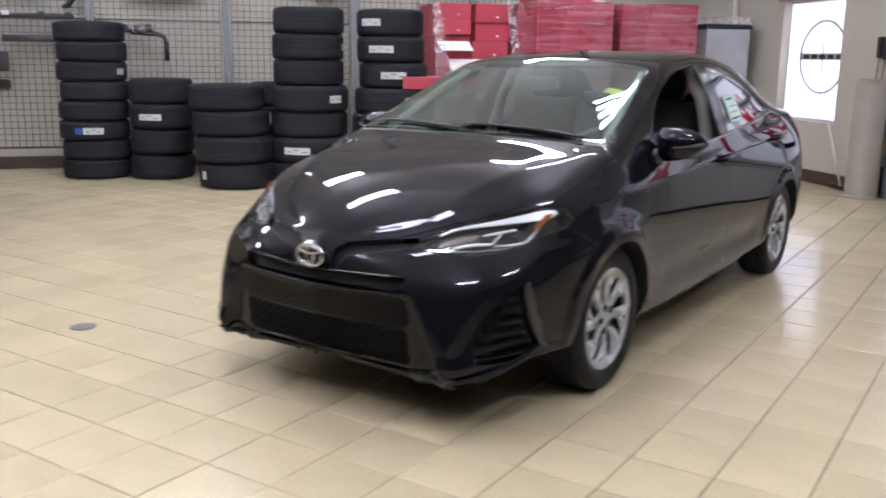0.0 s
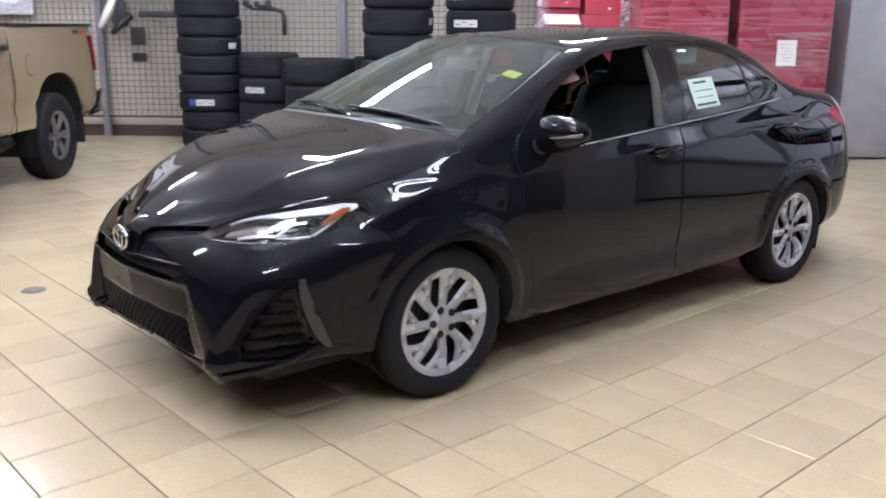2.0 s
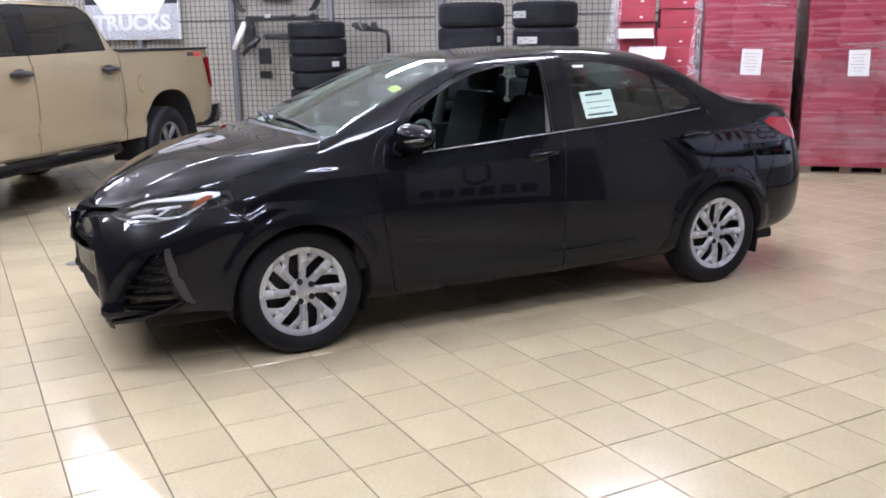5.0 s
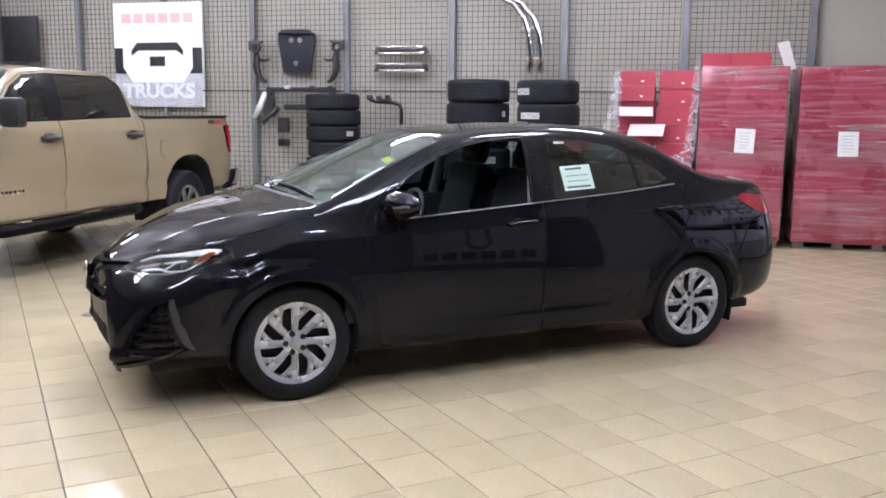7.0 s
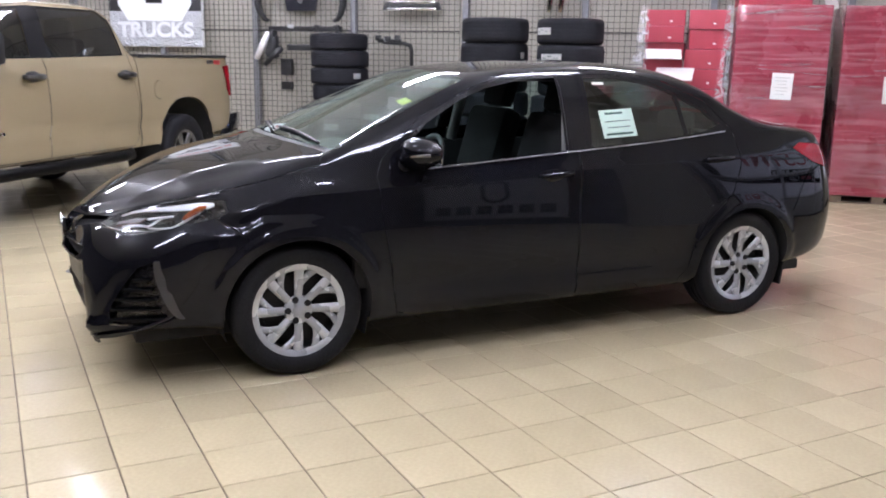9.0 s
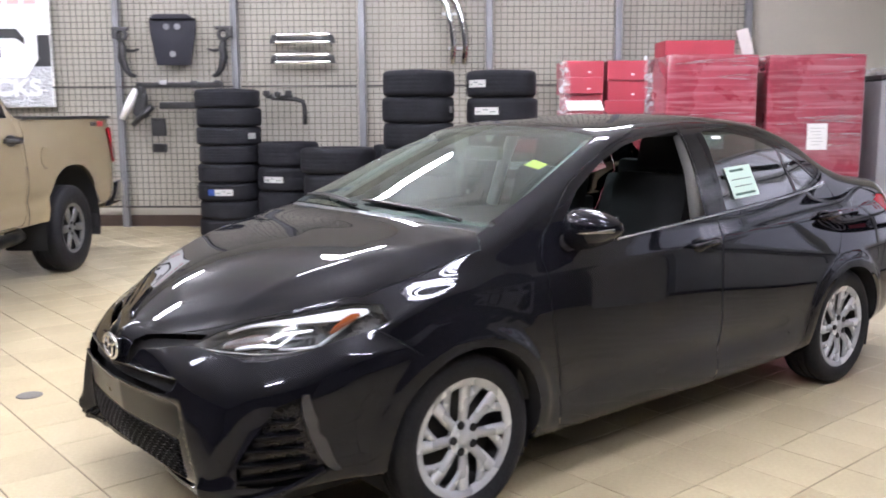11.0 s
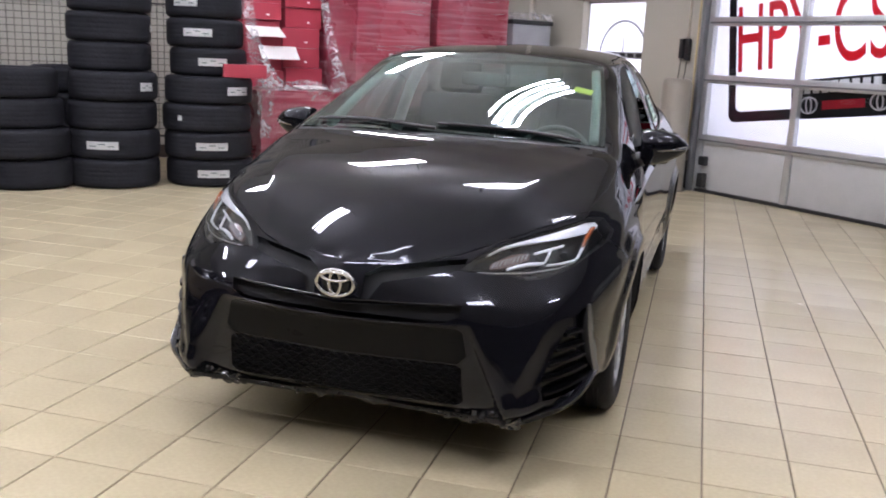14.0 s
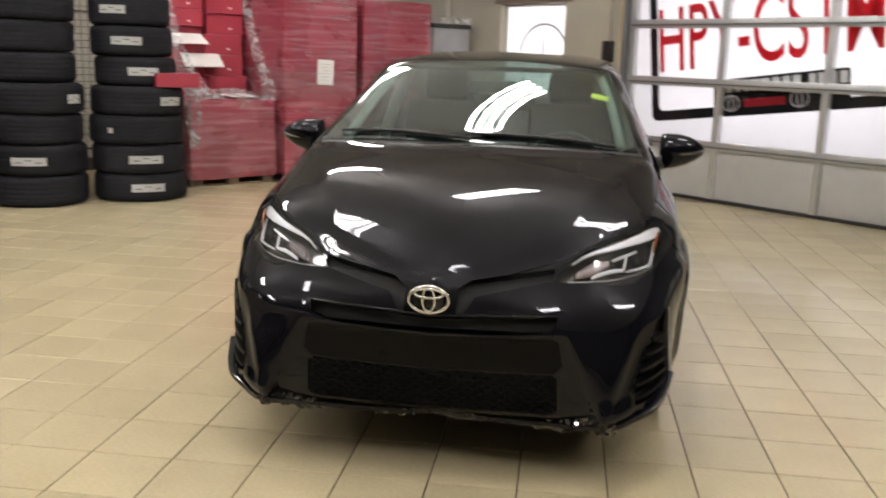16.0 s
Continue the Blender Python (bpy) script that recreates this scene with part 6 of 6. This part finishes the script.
for k, (s, n, w, d, h) in enumerate(((4.35, -10.65, .96, 1.14, 2.08), (5.47, -10.72, 1.02, 1.14, 2.08))):
    pallet(s, n, w - .03, d - .03)
    load = thing("wrapped_load", room_pose(s, n, .138), "tall load of red cartons wrapped in stretch film", "wrapped load", "wrapped loads")
    part("carton_block", lumpy_block((0, 0, (h - .196) / 2), (w, d, h - .076), seed=3 + 5 * k), M["wrapped"], load)
    for z0, z1 in ((.03, .52), (.78, 1.12)):
        part("film_band", lumpy_block((0, 0, (z0 + z1) / 2), (w + .016, d + .016, z1 - z0), seed=3 + 5 * k, bulge=.009), M["film_faint"], load, "clear stretch film")
    # pale creased ribbons stand in for the highlight streaks on the film
    glint_rnd = random.Random(40 + k)
    for q in range(16):
        zc, high = glint_rnd.choice((.25, .62, 1.05, 1.3, 1.62, 1.78)) + glint_rnd.uniform(-.12, .10), glint_rnd.uniform(.006, .026)
        x0 = glint_rnd.uniform(-w / 2, w * .1)
        x1 = min(w / 2 + .012, x0 + glint_rnd.uniform(.35, 1.0))
        tilt = glint_rnd.uniform(-.09, .12)
        bm = bmesh.new()
        rows = []
        for i in range(25):
            x = x0 + (x1 - x0) * i / 24
            rows.append([])
            for j in range(4):
                v = Vector((x, -d / 2 - .014, zc + tilt * (x - x0) + (j / 3 - .5) * high * (.3 + math.sin(math.pi * i / 24))))
                rows[-1].append(bm.verts.new(v + noise.noise_vector(Vector((x * 9, q * 3.1, zc * 9 + j))) * .004))
        for a, b in zip(rows, rows[1:]):
            for j in range(3):
                bm.faces.new((a[j], b[j], b[j + 1], a[j + 1]))
        part("film_fold", bm, M["film_fold"], load, "whitish film crease standing in for a highlight streak")
    sheet = link("shipping_note", box_bm((0, 0, 0), (.215, .003, .28)), M["paper"], None, "", False)
    tagged(sheet, "white shipping note stuck to the wrapped load", "paper note", "shipping notes")
    sheet.matrix_basis = room_pose((4.385, 5.50)[k], n + d / 2 + .016, (1.235, 1.215)[k]) @ pose(0, 0, 0, 0, 2 - 3 * k)
    for q in range(6):
        part("print_bar", box_bm((-.015 * (q % 2), -.003, .09 - .035 * q), (.15 - .03 * (q % 3), .001, .006)), M["faint_ink"], sheet, "", False)

# loose cartons on top of the first load
for s, n, z, w, d, h, r in ((4.02, -10.5, 2.085, .30, .45, .16, 3), (4.42, -10.55, 2.085, .46, .42, .165, -2)):
    ob = link("carton", box_bm((0, 0, h / 2), (w, d, h), .006), M["carton"], None, "", False)
    tagged(ob, "closed red carton lying on the wrapped load", "carton", "loose cartons")
    ob.matrix_basis = room_pose(s, n, z, r)
leaf = link("cardboard_sheet", slab_bm([(-.06, 0), (.06, 0), (.07, .34), (-.06, .35)], .012, pose(0, 0, 0, 90), 0), M["carton_white"], None, "", False)
tagged(leaf, "white cardboard sheet leaning between the loads", "cardboard")
leaf.matrix_basis = room_pose(4.89, -10.62, 2.06, 0) @ pose(0, 0, 0, 8, -20)

# the opened load: base block, two columns of cartons, open lids
pallet(3.31, -10.9, .98, 1.34)
base = thing("wrapped_load", room_pose(3.31, -10.9, .138), "opened load of red cartons with torn film", "wrapped load", "wrapped loads")
part("carton_block", lumpy_block((0, 0, .366), (1.02, 1.40, .85), seed=21), M["wrapped"], base)
part("film_band", lumpy_block((0, 0, .31), (1.036, 1.416, .70), seed=21, bulge=.009), M["film_faint"], base, "clear stretch film")
z0 = .936
rnd = random.Random(11)
for col, (s, w) in enumerate(((3.10, .45), (3.60, .46))):
    z = z0
    for k in range(6 if col == 0 else 5):
        h = .19 if col == 0 else .228
        ob = link("carton", box_bm((0, 0, h / 2), (w, .78 - .05 * (k % 2), h - .004), .006), M["carton"], None, "", False)
        tagged(ob, "red carton in the opened stack of cartons", "carton", "opened cartons")
        ob.matrix_basis = room_pose(s + rnd.uniform(-.015, .015), -11.3 + rnd.uniform(-.03, .05) - .015 * k, z, rnd.uniform(-3, 3))
        part("label_dot", box_bm((.06, -.39 + .025 * (k % 2), h * .3), (.035, .004, .02), .001), M["paper"], ob, "", False)
        z += h
for s, n, z, w, d, r, t in ((3.10, -10.86, 1.56, .42, .22, 4, 30), (3.24, -10.80, 1.33, .44, .24, -6, 36), (3.46, -10.40, .962, .34, .20, 12, 6)):
    ob = link("cardboard_sheet", box_bm((0, 0, 0), (w, d, .012), .003), M["carton_white"], None, "", False)
    tagged(ob, "open white inner flap of a red carton", "cardboard", "carton flaps")
    ob.matrix_basis = room_pose(s, n, z, r) @ pose(0, 0, 0, t)
ob = link("carton", box_bm((0, 0, .065), (.42, .34, .13), .006), M["carton"], None, "", False)
tagged(ob, "red carton lying on the stacked tyres", "carton", "loose cartons")
ob.matrix_basis = room_pose(2.40, -9.66, 1.082, -8)


def drape(name, path, widths, seed):
    """A thin sheet of film with long folds, hanging along a path and widening or gathering on the way."""
    bm = bmesh.new()
    rows = []
    for i in range(44):
        t = i / 43
        q = pchip([(k / (len(path) - 1), *p) for k, p in enumerate(path)], np.array([t]))[0]
        wide = float(pchip([(k / (len(widths) - 1), w) for k, w in enumerate(widths)], np.array([t]))[0, 0])
        row = []
        for j in range(19):
            u = j / 18 - .5
            fold = .030 * noise.noise(Vector((u * 9 + seed, t * 1.3, seed))) + .012 * noise.noise(Vector((u * 26, t * 5 + seed, 2)))
            row.append(bm.verts.new(Vector(q) + Vector((u * wide + .02 * noise.noise(Vector((t * 5, seed, u * 3))), -fold, .015 * noise.noise(Vector((u * 7, t * 9, seed)))))))
        rows.append(row)
    for a, b in zip(rows, rows[1:]):
        for k in range(18):
            bm.faces.new((a[k], a[k + 1], b[k + 1], b[k]))
    ob = link(name, bm, M["film"])
    return tagged(ob, "torn clear stretch film hanging over the cartons", "plastic film", "torn film")


for sd, path, w in ((1, [(2.86, 10.92, 2.12), (2.86, 10.74, 1.75), (2.84, 10.46, 1.35), (2.90, 10.24, 1.06), (3.05, 10.185, .93)], (.10, .14, .20, .28, .36)),
                    (2, [(3.82, 10.92, 2.12), (3.82, 10.74, 1.7), (3.78, 10.46, 1.3), (3.74, 10.22, 1.02), (3.68, 10.185, .92)], (.08, .10, .13, .18, .24)),
                    (3, [(2.58, 10.56, 1.16), (2.68, 10.36, 1.20), (2.80, 10.22, 1.10), (2.90, 10.185, .96)], (.14, .22, .26, .30)),
                    (4, [(2.85, 10.175, 1.0), (2.84, 10.18, .75), (2.83, 10.18, .42)], (.20, .16, .10)),
                    (5, [(3.40, 10.62, 1.02), (3.46, 10.40, .995), (3.50, 10.185, .95), (3.50, 10.18, .82)], (.22, .28, .34, .26))):
    drape("plastic_film", path, w, sd * 7.3).matrix_basis = pose(0, 0, 0, 0, 0, ROOM)

for s, n, z, w, seed in ((3.10, -10.70, .945, .26, 5), (3.50, -10.70, .945, .44, 9), (2.74, -10.62, 1.12, .24, 13)):
    ball = link("plastic_film", lumpy_block((0, 0, .045), (w, .16, .08), seed=seed, bulge=.05), M["film"])
    tagged(ball, "crumpled clear film lying on the opened load", "plastic film", "torn film")
    ball.matrix_basis = room_pose(s, n, z, seed * 3)

# ---- things on the display grid ----
GRID_FACE = MESH_N + .035


def on_grid(name, s, z, label, category):
    return thing(name, room_pose(s, GRID_FACE, z) @ pose(0, 0, 0, 0, 0, 180), label, category)


# the lit truck sign; its brand line and badge are plain shapes
def checker_plate():
    m = surface("checker plate", (.50, .52, .55), .35, .6, bump=0)
    nt, b = m.node_tree, m.node_tree.nodes["Principled BSDF"]
    co, ck, bp = nt.nodes.new("ShaderNodeTexCoord"), nt.nodes.new("ShaderNodeTexVoronoi"), nt.nodes.new("ShaderNodeBump")
    ck.inputs["Scale"].default_value = 34
    nt.links.new(co.outputs["Object"], ck.inputs["Vector"])
    nt.links.new(ck.outputs["Distance"], bp.inputs["Height"])
    bp.inputs["Distance"].default_value = .02
    nt.links.new(bp.outputs[0], b.inputs["Normal"])
    return m


M.update(checker=checker_plate(), sign_red=surface("pale red sign print", (.74, .40, .40), .5), skid=surface("matt black steel", (.013, .013, .019), .6, spec=.25), polished=surface("polished aluminium", (.86, .86, .87), .32, .35, vary=.04, bump=0), sign_white=surface("white sign face", (.82, .84, .84), .35, vary=.02), sign_grey=surface("silver sign letters", (.72, .74, .76), .4))
sign = on_grid("truck_sign", -4.42, 1.575, "square sign with a black band and silver lettering", "sign")
part("board", box_bm((0, -.03, .81), (1.58, .06, 1.62), .008), M["sign_white"], sign, "", False)
part("plate", box_bm((0, .002, .27), (1.56, .008, .52)), M["checker"], sign, "silver checker plate", False)
part("band", box_bm((0, .003, .72), (1.56, .008, .40)), M["black"], sign, "", False)


def octagon(rx, rz, cx, cz, y, d=.008):
    k = .45
    pts = [(-rx, -rz * k), (-rx * (1 - k * .6), -rz), (rx * (1 - k * .6), -rz), (rx, -rz * k), (rx, rz * k), (rx * (1 - k * .6), rz), (-rx * (1 - k * .6), rz), (-rx, rz * k)]
    return slab_bm([(a + cx, b + cz) for a, b in pts], d, Matrix.Translation((0, y, 0)) @ pose(0, 0, 0, 90))


part("emblem_ring", octagon(.62, .42, 0, .80, .018), M["sign_white"], sign, "", False)
part("emblem_core", slab_bm([(-.46, .80), (-.46, .88), (-.36, 1.0), (.36, 1.0), (.46, .88), (.46, .80), (.34, .88), (-.34, .88)], .008, Matrix.Translation((0, .026, 0)) @ pose(0, 0, 0, 90)), M["black"], sign, "", False)
part("emblem_core", box_bm((0, .022, .71), (.27, .01, .15)), M["black"], sign, "", False)
for k in range(6):
    part("brand_bar", box_bm((-.55 + .22 * k, .004, 1.38), (.17, .008, .15), .003), M["sign_red"], sign, "", False)
lettering("sign_word", "TRUCKS", .30, "sign_grey", sign, Matrix.Translation((0, .012, .24)) @ pose(0, 0, 0, 90, 0, 180), 1.15, .012)

dark = on_grid("dark_panel", -6.95, 2.28, "dark grey folded bed panel hung on the grid", "panel")
part("panel", box_bm((0, .03, .38), (.66, .06, .74), .02), M["satin_black"], dark)
part("fold", box_bm((.20, .066, .38), (.02, .012, .70), .004), M["black"], dark)

skid = on_grid("skid_plate", -2.02, 2.10, "dark steel skid plate hung on the grid", "skid plate")
part("top_lip", slab_bm([(-.29, .575), (.29, .575), (.20, .635), (-.20, .635)], .10, Matrix.Translation((0, .11, 0)) @ pose(0, 0, 0, 90), .008), M["skid"], skid, "bent top edge")
part("plate", slab_bm([(-.22, .0), (.22, 0), (.30, .46), (.30, .56), (.29, .585), (-.29, .585), (-.30, .56), (-.30, .46)], .045, Matrix.Translation((0, .05, 0)) @ pose(0, 0, 0, 90), .008), M["skid"], skid)
for x, z in ((-.07, .48), (.07, .48), (0, .14)):
    part("bolt_hole", lathe_bm([(0, 0), (.035, 0), (.04, .006)], "Z", 16), M["steel"], skid).matrix_basis = Matrix.Translation((x, .07, z)) @ pose(0, 0, 0, -90)
for s, fl in ((-2.62, 1), (-1.42, -1)):
    arm = on_grid("control_arm", s, 1.96, "black forged suspension arm hung on the grid", "suspension arm")
    arm["group"] = "suspension arms"
    part("arm", tube_bm([(-.10 * fl, .06, .0), (-.04 * fl, .06, .02), (.02 * fl, .07, .10), (.06 * fl, .08, .24), (.04 * fl, .08, .36), (.06 * fl, .07, .44)], [.022, .034, .044, .056, .050, .040], 10), M["black"], arm)
    loop = [(.06 * fl + .062 * math.cos(a), .07, .52 + .062 * math.sin(a)) for a in (2 * math.pi * k / 18 for k in range(19))]
    part("ring", tube_bm(loop, .026, 8, False), M["black"], arm, "black forged ring")
    part("brace", tube_bm([(.05 * fl, .06, .34), (-.08 * fl, .06, .32), (-.16 * fl, .05, .345)], [.024, .018, .014], 8), M["black"], arm)
    part("bushing", box_bm((.07 * fl, .06, .60), (.22, .06, .045), .015), M["black"], arm)
    part("mount_ear", box_bm((.155 * fl, .06, .54), (.045, .06, .13), .012), M["black"], arm)
for z in (2.42, 2.17):
    bar = on_grid("step_bar", -.35, z, "polished chrome step bar with black tapered ends", "step bar")
    bar["group"] = "step bars"
    part("tread_pad", box_bm((0, .05, 0), (.66, .05, .06), .008), M["black"], bar, "black step pad")
    for dz, half, top in ((.047, .335, .016), (-.045, .355, .018)):
        part("chrome_strip", box_bm((0, .075, dz), (2 * half, .035, 2 * top), .010), M["chrome"], bar, "polished chrome strip")
    for sg in (-1, 1):
        part("end_cap", slab_bm([(sg * .33, .055), (sg * .39, .045), (sg * .425, -.055), (sg * .35, -.065), (sg * .33, -.03)][::sg], .05, Matrix.Translation((0, .088, 0)) @ pose(0, 0, 0, 90), .006), M["black"], bar, "black end cap")
ex = on_grid("exhaust_pipe", 1.60, 2.09, "polished twin exhaust pipe hung on the grid", "exhaust pipe")
for dx in (0, .15):
    part("pipe", tube_bm([(.05 - dx, .06, 0), (.03 - dx, .06, .25), (.06 - dx, .07, .5), (.14 - dx * .9, .07, .75), (.30 - dx * .8, .07, .95), (.50 - dx * .6, .06, 1.05)], .043, 12), M["chrome"], ex)
for x, z in ((.02, .20), (.10, .62)):
    part("clamp", box_bm((x - .05, .06, z), (.26, .03, .03), .006), M["alu"], ex)
hit = on_grid("bike_hitch", -.56, 1.34, "black hitch arm hung on the grid", "hitch")
part("arm", tube_bm([(-.22, .10, 0), (-.22, .10, .22), (-.20, .10, .29), (-.12, .10, .32), (.20, .10, .335)], .028, 10), M["black"], hit)
part("clamp", box_bm((.10, .10, .355), (.34, .07, .05), .015), M["black"], hit)
for x, dz in ((-.02, .05), (.12, .035), (.26, .05)):
    part("clamp_jaw", box_bm((x, .12, .345 + dz), (.075, .10, .075), .018), M["black"], hit, "black clamp jaw")
part("knob", box_bm((.14, .14, .37), (.05, .05, .06), .012), M["alu"], hit)
rec = on_grid("tow_hitch", -1.95, 1.40, "black tow hitch receiver with a chrome bar", "tow hitch")
part("cross_tube", box_bm((.0, .07, .45), (1.12, .07, .07), .01), M["black"], rec)
part("receiver", box_bm((-.05, .09, .19), (.62, .08, .09), .012), M["black"], rec)
part("side_plate", slab_bm([(.40, .05), (.56, .0), (.62, .10), (.52, .42), (.44, .46)], .02, Matrix.Translation((0, .10, 0)) @ pose(0, 0, 0, 90)), M["black"], rec)
part("chrome_bar", tube_bm([(.76, .10, .02), (.66, .11, .2), (.56, .11, .40)], [.036, .055, .036], 12), M["polished"], rec, "polished bar")
for x, z in ((-.52, .33), (-.44, .30), (.50, .35), (.46, .26)):
    part("bracket", box_bm((x, .09, z), (.07, .09, .16), .014), M["black"], rec)
part("lower_arm", tube_bm([(.36, .09, .18), (.50, .10, .06), (.62, .11, -.06)], [.045, .040, .034], 10), M["black"], rec)
for x in (-.5, -.2, .2):
    part("bolt", box_bm((x, .11, .48), (.08, .06, .05), .01), M["alu"] if x > 0 else M["black"], rec)
for s, z, w, h in ((-2.25, 1.20, .17, .23), (-2.25, .99, .17, .11), (-1.50, 1.20, .14, .22), (-1.50, .99, .15, .11)):
    ob = on_grid("bracket_block", s, z, "small black bracket hung on the grid", "bracket")
    ob["group"] = "brackets"
    part("block", box_bm((0, .05, h / 2), (w, .08, h), .012), M["black"], ob)
    part("lip", box_bm((0, .07, h * .9), (w * .7, .10, .03), .006), M["black"], ob)

# ---- by the door wall ----
crate = thing("equipment_cabinet", room_pose(6.62, -10.9), "grey equipment cabinet with a film-wrapped top", "cabinet")
part("body", box_bm((0, 0, .92), (.62, .80, 1.80), .015), surface("grey cabinet paint", (.34, .35, .37), .5), crate)
part("foot", box_bm((0, 0, .012), (.58, .76, .024)), M["black"], crate)
part("lid", box_bm((0, 0, 1.85), (.66, .84, .06), .012), M["black"], crate)
bm = lumpy_block((0, 0, 1.93), (.62, .84, .09), seed=31, bulge=.03)
part("film_wrap", bm, M["film"], crate, "clear film")
pipe = link("wall_pipe", tube_bm([(0, 0, 0), (0, 0, CEIL_Z)], .035, 12), M["column"])
tagged(pipe, "pale grey vertical pipe on the wall", "pipe")
pipe.matrix_basis = room_pose(WALL_S - .05, -11.15, .0)
bol = thing("bollard", room_pose(6.88, -8.10), "pale beige round bollard beside the door", "bollard")
part("tube", lathe_bm([(0, 1.25), (.12, 1.25), (.15, 1.23), (.165, 1.18), (.165, .012), (.17, 0), (0, 0)], "Z", 32), M["bollard"], bol)
part("base_ring", lathe_bm([(.165, .03), (.185, .03), (.19, 0), (.165, 0)], "Z", 32, True), M["bollard"], bol)
broom = thing("push_broom", room_pose(6.98, -8.62) @ pose(0, 0, 0, 0, 0, 90), "black floor squeegee with a thin handle against the wall", "broom")
part("handle", tube_bm([(.0, -.05, .05), (.22, .02, .75)], .012, 8), M["column"], broom)
part("head", box_bm((0, -.08, .035), (.42, .07, .05), .012), M["black"], broom)
part("blade", box_bm((0, -.10, .012), (.44, .014, .024)), M["black"], broom)
sw_ = thing("door_control", room_pose(WALL_S - .03, -8.24, 1.42), "black door control with two hanging cables", "door control")
part("switch", box_bm((-.02, .045, .16), (.05, .06, .22), .008), M["black"], sw_)
part("switch", box_bm((-.02, -.04, .15), (.05, .06, .24), .008), M["black"], sw_)
for y in (.05, -.04):
    part("cable", tube_bm([(-.02, y, .05), (-.025, y + .01, -.12), (-.02, y + .03, -.25)], .006, 6), M["black"], sw_)
part("conduit", tube_bm([(.012, .0, .28), (.012, .0, 3.3)], .014, 8), M["column"], sw_)
cord = link("pull_cord", tube_bm([(0, 0, .45), (.01, .02, 1.4), (0, 0, 2.9)], .012, 6), surface("yellowed rope", (.55, .45, .25), .8))
tagged(cord, "yellowed pull rope beside the sectional door", "rope")
cord.matrix_basis = room_pose(WALL_S - .05, -8.06)
box_ = thing("floor_device", room_pose(WALL_S - .12, -8.13), "small black device standing by the door track", "device")
part("body", box_bm((0, 0, .17), (.16, .18, .34), .02), M["black"], box_)
part("top", box_bm((0, 0, .36), (.10, .12, .05), .015), M["black"], box_)
M["drain"] = surface("dull drain metal", (.085, .078, .07), .6, .1)
dr = link("floor_drain", lathe_bm([(0, .004), (.058, .004), (.064, .0035), (.067, 0), (0, 0)], "Z", 28), M["drain"])
tagged(dr, "round grey floor drain cover among the tiles", "floor drain")
dr.matrix_basis = pose(-3.99, 2.76, .001)

# sign on the wall opposite the sedan, seen in its door: plain shapes only
ws = thing("wall_sign", room_pose(WALL_S, 0) @ Matrix.Translation((-.03, 2.4, 0)), "pale grey sign with dark lettering bars", "sign")
part("board", box_bm((0, 0, .50), (.05, 1.55, .72), .01), M["door_panel"], ws, "", False)
for k in range(6):
    part("brand_bar", box_bm((-.028, -.56 + .225 * k, .33), (.01, .16, .17), .003), M["black"], ws, "", False)
part("brand_shape", lathe_bm([(.11, 0), (.16, 0), (.16, .01), (.11, .01)], "X", 28, True), M["black"], ws).location = (-.032, 0, .62)

for z, h in ((.14, .16), (.36, .10)):
    ob = link("door_sensor", box_bm((0, 0, 0), (.07, .09, h), .01), M["black"], None, "", False)
    tagged(ob, "small black sensor box at the foot of the garage door rail", "sensor", "door sensors")
    ob.matrix_basis = room_pose(WALL_S - .035, -7.82, z)

# ---- floor tiles, laid last ----
M["tile"] = tile_material()
TILE, A0 = .3053, radians(1.4)
half_t = (TILE - .0048) / 2
bmt = bmesh.new()
add_box(bmt, (0, 0, -.006), (2 * half_t, 2 * half_t, .012))
top_edges = [e for e in bmt.edges if all(v.co.z > -.001 for v in e.verts)]
bmesh.ops.bevel(bmt, geom=top_edges, offset=.0022, segments=1, affect="EDGES")
tile_me = bpy.data.meshes.new("floor_tile")
bmt.to_mesh(tile_me)
bmt.free()
tile_me.materials.append(M["tile"])
tv = [v.co.copy() for v in tile_me.vertices]
tf = [tuple(p.vertices) for p in tile_me.polygons]
rest_v, rest_f, count = [], [], 0
rnd = random.Random(7)
for i in range(-44, 42):
    for j in range(-42, 38):
        i0, j0 = i + .5, j + .5
        x = -.4223 + TILE * (i0 * math.cos(A0) - j0 * math.sin(A0))
        y = 4.2249 + TILE * (i0 * math.sin(A0) + j0 * math.cos(A0))
        s, n = x * .65606 + y * .75471, x * .75471 - y * .65606
        if not (S0 < s < WALL_S + .2 and WALL_N < n < N1):
            continue
        lift = rnd.uniform(-.0005, .0005)
        m = Matrix.Translation((x, y, lift)) @ pose(0, 0, 0, rnd.uniform(-.07, .07), rnd.uniform(-.07, .07), 1.4)
        near = -3.4 < x < 1.35 and 1.2 < y < 6.9 and (x > -1.0 or y < 3.0)
        if near and count < 300:
            ob = new("floor_tile", tile_me)
            ob.parent = floor
            ob.matrix_basis = m
            count += 1
        else:
            k = len(rest_v)
            rest_v += [m @ v for v in tv]
            rest_f += [tuple(q + k for q in p) for p in tf]
me = bpy.data.meshes.new("far_floor_tile")
me.from_pydata(rest_v, [], rest_f)
me.materials.append(M["tile"])
ob = new("far_floor_tile", me)
ob.parent = floor
ob["kind"] = "stuff"
